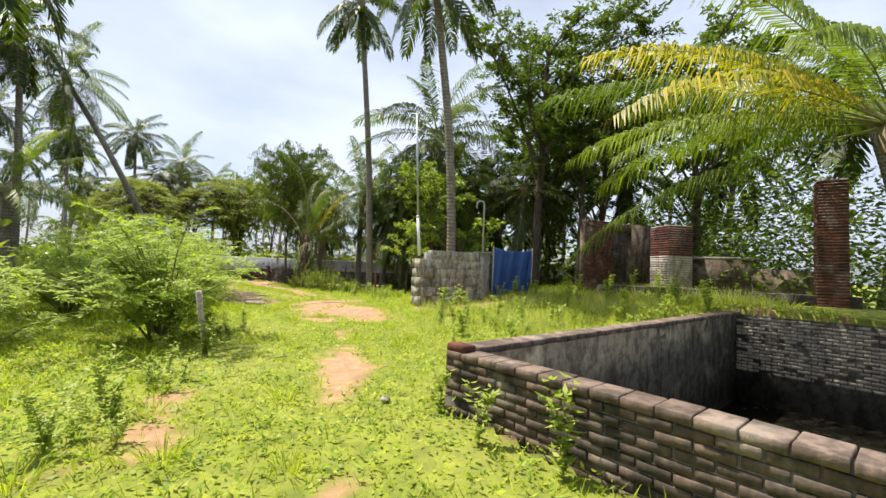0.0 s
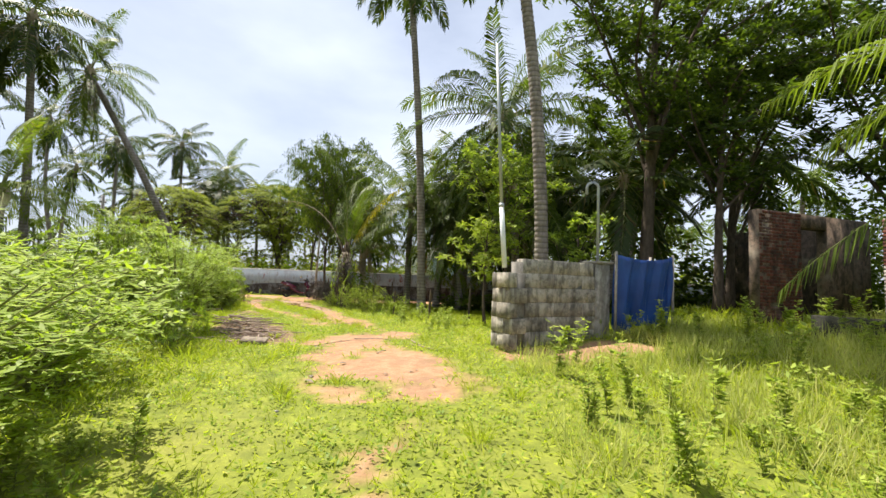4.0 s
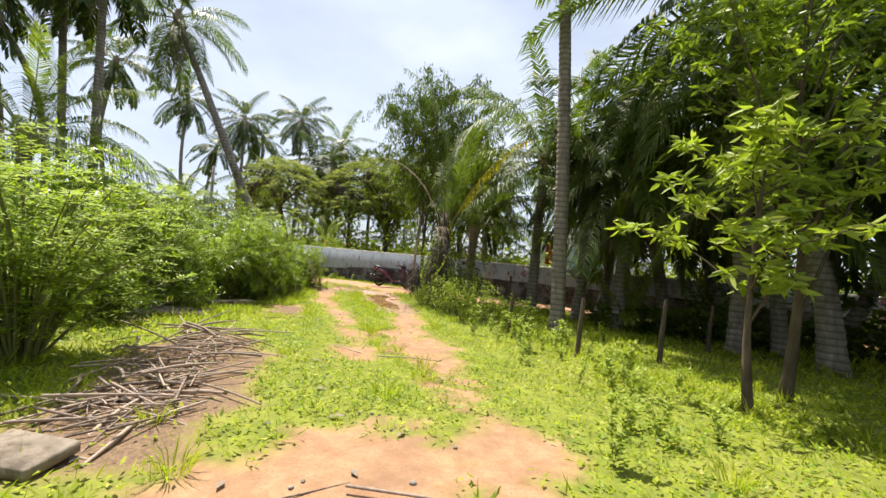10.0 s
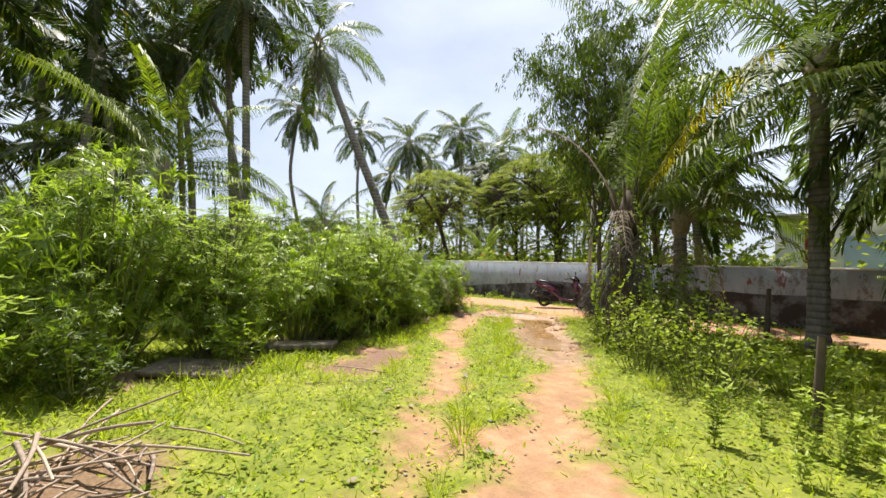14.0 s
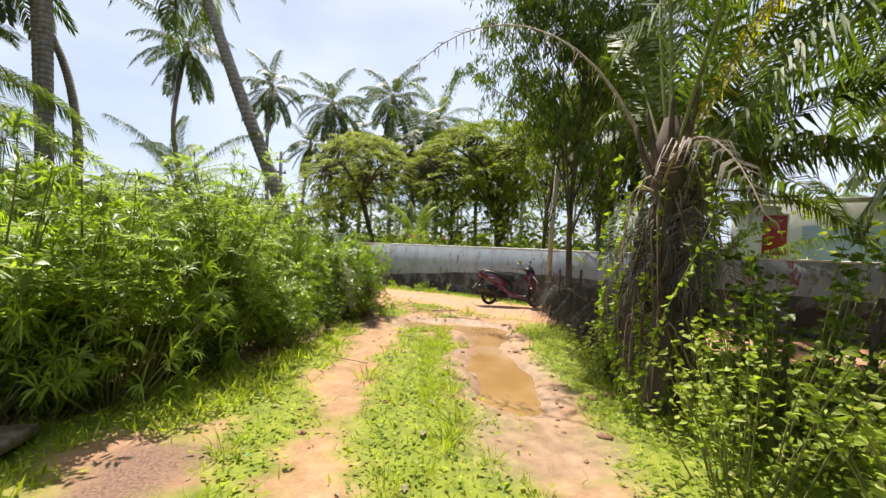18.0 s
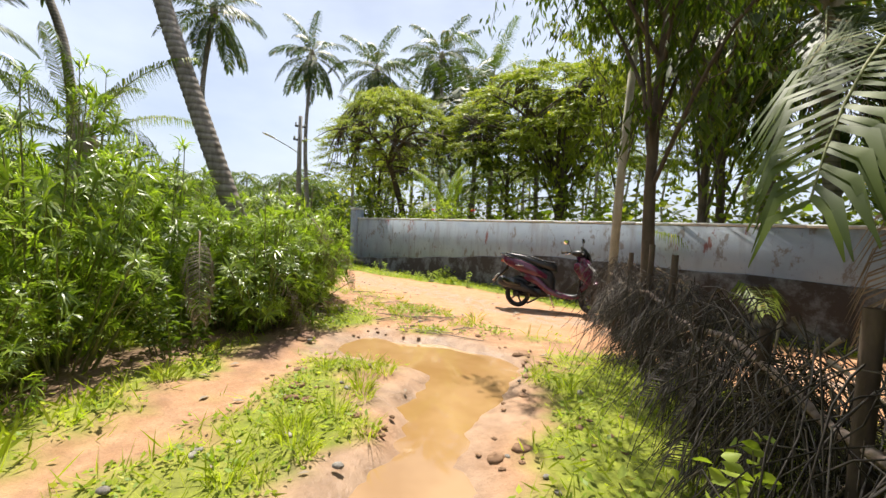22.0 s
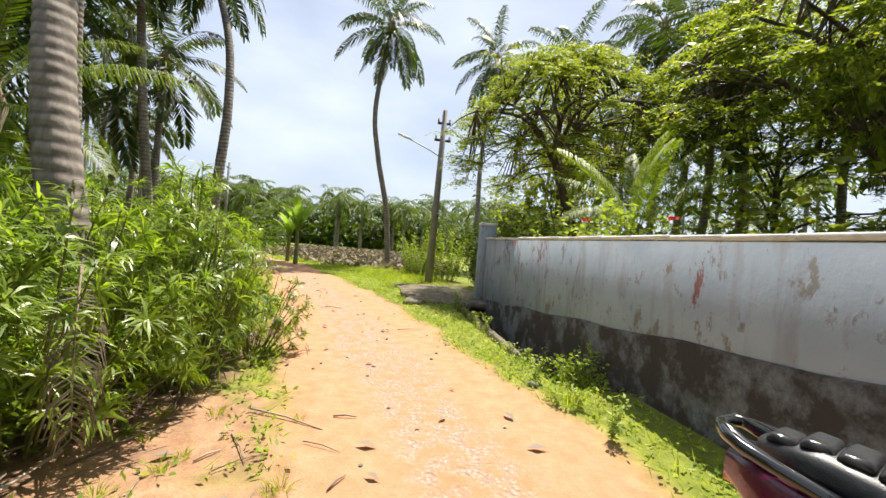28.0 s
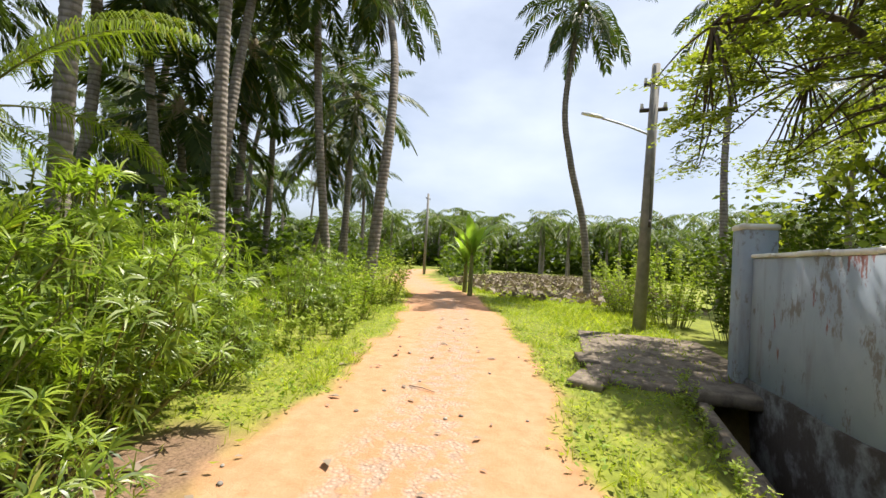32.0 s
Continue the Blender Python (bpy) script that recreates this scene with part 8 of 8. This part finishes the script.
def build_litter():
    rng = np.random.default_rng(66)
    pile = thing("stick_pile", at(-7.2, 15.1), "heap of dry palm stalks and sticks on bare soil", "stick pile")
    ox, oy, oz = at(-7.2, 15.1)
    meshes = [Geo().add(*tube(curve3([(-L / 2, 0, 0), (0, 0.05 * L * rng.uniform(-1, 1), 0.02), (L / 2, 0, 0)], 6), np.linspace(r, r * 0.6, 6), 5)).mesh("dry_stick", M_STICK) for L, r in ((0.5, 0.007), (0.8, 0.010), (1.0, 0.012), (1.3, 0.014), (0.35, 0.013), (0.7, 0.020))]
    for q in range(150):
        t = rng.random()
        x, y = -6.0 - 2.3 * t + rng.normal(0, 0.32), 13.5 + 2.6 * t + rng.normal(0, 0.32)
        z = gz(x, y) - oz + rng.uniform(0.01, 0.26) * math.exp(-((t - 0.75) / 0.35) ** 2) + 0.015
        part("stick", meshes[q % 6], pile, m=pose(x - ox, y - oy, z, rng.uniform(-10, 10), rng.uniform(-12, 12), 40 + rng.normal(0, 55)))
    for (x, y, L, az) in ((-4.3, 13.4, 1.1, 60), (-3.5, 13.9, 1.0, 15), (-2.6, 13.6, 1.3, 118), (-2.3, 13.0, 0.9, 140), (-5.4, 17.2, 1.0, 20), (-6.6, 17.1, 0.9, 170), (-9.0, 18.6, 1.3, 60), (-9.6, 19.0, 0.9, 30), (-12.0, 22.6, 1.2, 20), (-12.9, 26.9, 1.0, 30), (-13.9, 27.4, 0.9, 60),
                          (-14.2, 27.0, 1.1, 25), (-3.0, 12.4, 0.4, 80), (-14.9, 26.4, 0.6, 10), (-21.6, 27.5, 0.35, 80), (-19.8, 28.9, 0.4, 100), (-4.6, 16.6, 0.5, 130), (-2.2, 5.9, 0.5, 30)):
        stick(x, y, gz(x, y) + 0.015, L, rng.uniform(0.005, 0.011), az, rng.uniform(-1.5, 1.5), "dry palm stalk lying on the track", "loose sticks")
    stick(-3.45, 5.95, gz(-3.45, 5.95) + 0.42, 1.0, 0.045, 40, 82, "broken pale dead trunk leaning in the bush", mat=M_DEADWOOD)
    # dry stalks and litter under the shrubs at the lane
    for q in range(80):
        t = rng.random()
        x, y = -14.6 - 4.2 * t + rng.normal(0, 0.3), 25.5 + 1.2 * t + rng.normal(0, 0.35)
        stick(x, y, gz(x, y) + 0.015 + 0.03 * rng.random(), rng.uniform(0.25, 1.1), rng.uniform(0.004, 0.012), 20 + rng.normal(0, 50), rng.uniform(-6, 6), "dry stalk in the litter under the shrubs", "stalk litter")
    for q in range(45):
        x, y = rng.uniform(-16.5, -12.9), rng.uniform(26.6, 28.2)
        stick(x, y, gz(x, y) + 0.012, rng.uniform(0.15, 0.7), rng.uniform(0.003, 0.008), rng.uniform(0, 180), rng.uniform(-2, 2), "thin dry twig on the sandy verge", "stalk litter")
    # mud clods thrown up round the puddle
    clod = [Geo().add(*(lambda V, F: (V * (1 + rng.normal(0, 0.16, (len(V), 1))) * (s, s * 0.8, s * 0.5), F))(*lathe([(0.0, -0.5), (0.4, -0.4), (0.55, -0.05), (0.42, 0.25), (0.0, 0.45)], 8, "z"))).mesh("mud_clod", M_MUD) for s in (0.05, 0.09, 0.14)]
    for q in range(170):
        a, d = rng.uniform(0, 6.28), rng.uniform(0.9, 1.9)
        x, y = (-12.2 + 1.25 * d * math.cos(a), 25.9 + 0.8 * d * math.sin(a)) if q % 3 else (-9.4 + rng.normal(0, 0.55), 23.2 + rng.normal(0, 0.9))
        if gz(x, y) < WATER_Z + 0.02:
            continue
        ob = new("mud_clod", clod[int(rng.integers(0, 3)) if q % 4 == 0 else 0])
        ob.matrix_basis = pose(x, y, gz(x, y) + 0.004, 0, 0, rng.uniform(0, 360))
        tagged(ob, "lump of wet brown mud beside the puddle", "mud clod", "mud clods")
    # slabs
    for (x, y, sx, sy, sz, rz, tilt, lab) in ((-10.75, 17.1, 1.25, 0.65, 0.07, 50, 4, "flat weathered concrete slab lying by the shrubs"), (-11.6, 18.75, 1.5, 0.6, 0.09, 55, -3, "flat grey concrete slab by the shrubs"), (-5.9, 13.0, 0.5, 0.35, 0.08, 20, 5, "broken concrete slab by the sticks"), (-24.0, 29.2, 0.55, 0.3, 0.1, 10, 2, "pale stone slab on the verge")):
        ob = solid("concrete_slab", Geo().add(*box(0, 0, 0, sx, sy, sz, 0.012)), M_SLAB, lab, "slab", at(x, y, 0.07), rz)
        ob.matrix_basis = ob.matrix_basis @ pose(0, 0, 0, tilt, tilt / 2, 0)
    # stones
    def rock(s):
        V, F = lathe([(0.0, -0.5), (0.35, -0.42), (0.52, -0.1), (0.46, 0.2), (0.25, 0.42), (0.0, 0.5)], 9, "z")
        V = V * (1 + rng.normal(0, 0.07, (len(V), 1)))
        return Geo().add(V * (s, s * 0.75, s * 0.5), F).mesh("stone", M_STONE)
    rocks = [rock(s) for s in (0.05, 0.08, 0.13, 0.035)]
    for q in range(110):
        if q < 45:
            t = rng.random()
            x, y = -13 - 14 * t, np.interp(-13 - 14 * t, [-27, -20, -13], [25.8, 28.0, 29.2]) + rng.normal(0, 0.7)
            me = rocks[3] if q % 3 else rocks[0]
        elif q < 85:
            t = rng.random()
            x, y = -2.5 - 9 * t + rng.normal(0, 0.5), 11.5 + 13 * t + rng.normal(0, 0.5)
            me = rocks[3] if q % 4 else rocks[0]
        else:
            t = rng.random()
            x, y = -11.5 + rng.normal(0, 1.2), 25.5 + rng.normal(0, 1.1)
            me = rocks[q % 2]
        ob = new("stone", me)
        ob.matrix_basis = pose(x, y, gz(x, y) + 0.008, 0, 0, rng.uniform(0, 360))
        tagged(ob, "small stone lying on the bare ground", "stone", "stones")
    for (x, y, k) in ((-0.55, 4.35, 2), (-3.2, 9.0, 0), (-10.9, 24.3, 1), (-13.6, 25.2, 1), (-15.0, 24.9, 2), (-11.4, 23.2, 1), (-17.3, 30.05, 2)):
        ob = new("stone", rocks[k])
        ob.matrix_basis = pose(x, y, gz(x, y) + 0.03, 0, 0, 30 * k)
        tagged(ob, "rough grey stone beside the track", "stone", "stones")
    # dead leaves
    lf = [Geo().add(*diamonds(np.zeros((1, 3)), np.array([[1.0, 0, 0.1]]), np.array([[0, 1.0, 0]]), s, s * 0.45, 0.5)).mesh("dead_leaf", M_PALM_DRY) for s in (0.07, 0.11, 0.16)]
    for q in range(230):
        t = rng.random()
        if q >= 120:
            x, y = -14.4 - 4.6 * t + rng.normal(0, 0.35), 25.5 + 1.2 * t + rng.normal(0, 0.4)
        elif q % 2:
            x, y = -13 - 14 * t, np.interp(-13 - 14 * t, [-27, -20, -13], [25.8, 28.0, 29.2]) + rng.normal(0, 0.8)
        else:
            x, y = -2.0 - 11 * t + rng.normal(0, 0.7), 10 + 16 * t + rng.normal(0, 0.7)
        ob = new("dead_leaf", lf[q % 3])
        ob.matrix_basis = pose(x, y, gz(x, y) + 0.012, rng.uniform(-8, 8), rng.uniform(-8, 8), rng.uniform(0, 360))
        tagged(ob, "curled dry leaf on the ground", "leaf", "dead leaves")
    # dry fronds hanging in the shrubs
    for (x, y, z, az) in ((-15.0, 25.75, 1.55, 20), (-13.75, 24.0, 1.35, -10), (-14.3, 24.9, 0.9, 40), (-15.9, 26.5, 1.2, 30)):
        ob = new("dry_frond", KIT_DRY.kinds[5][1][0])
        ob.matrix_basis = pose(x, y, gz(x, y) + z, 0, 20, az) @ Matrix.Diagonal((0.42, 0.42, 0.42, 1))
        tagged(ob, "dry grey palm frond caught in the shrubs", "palm frond", "fallen fronds")


build_litter()
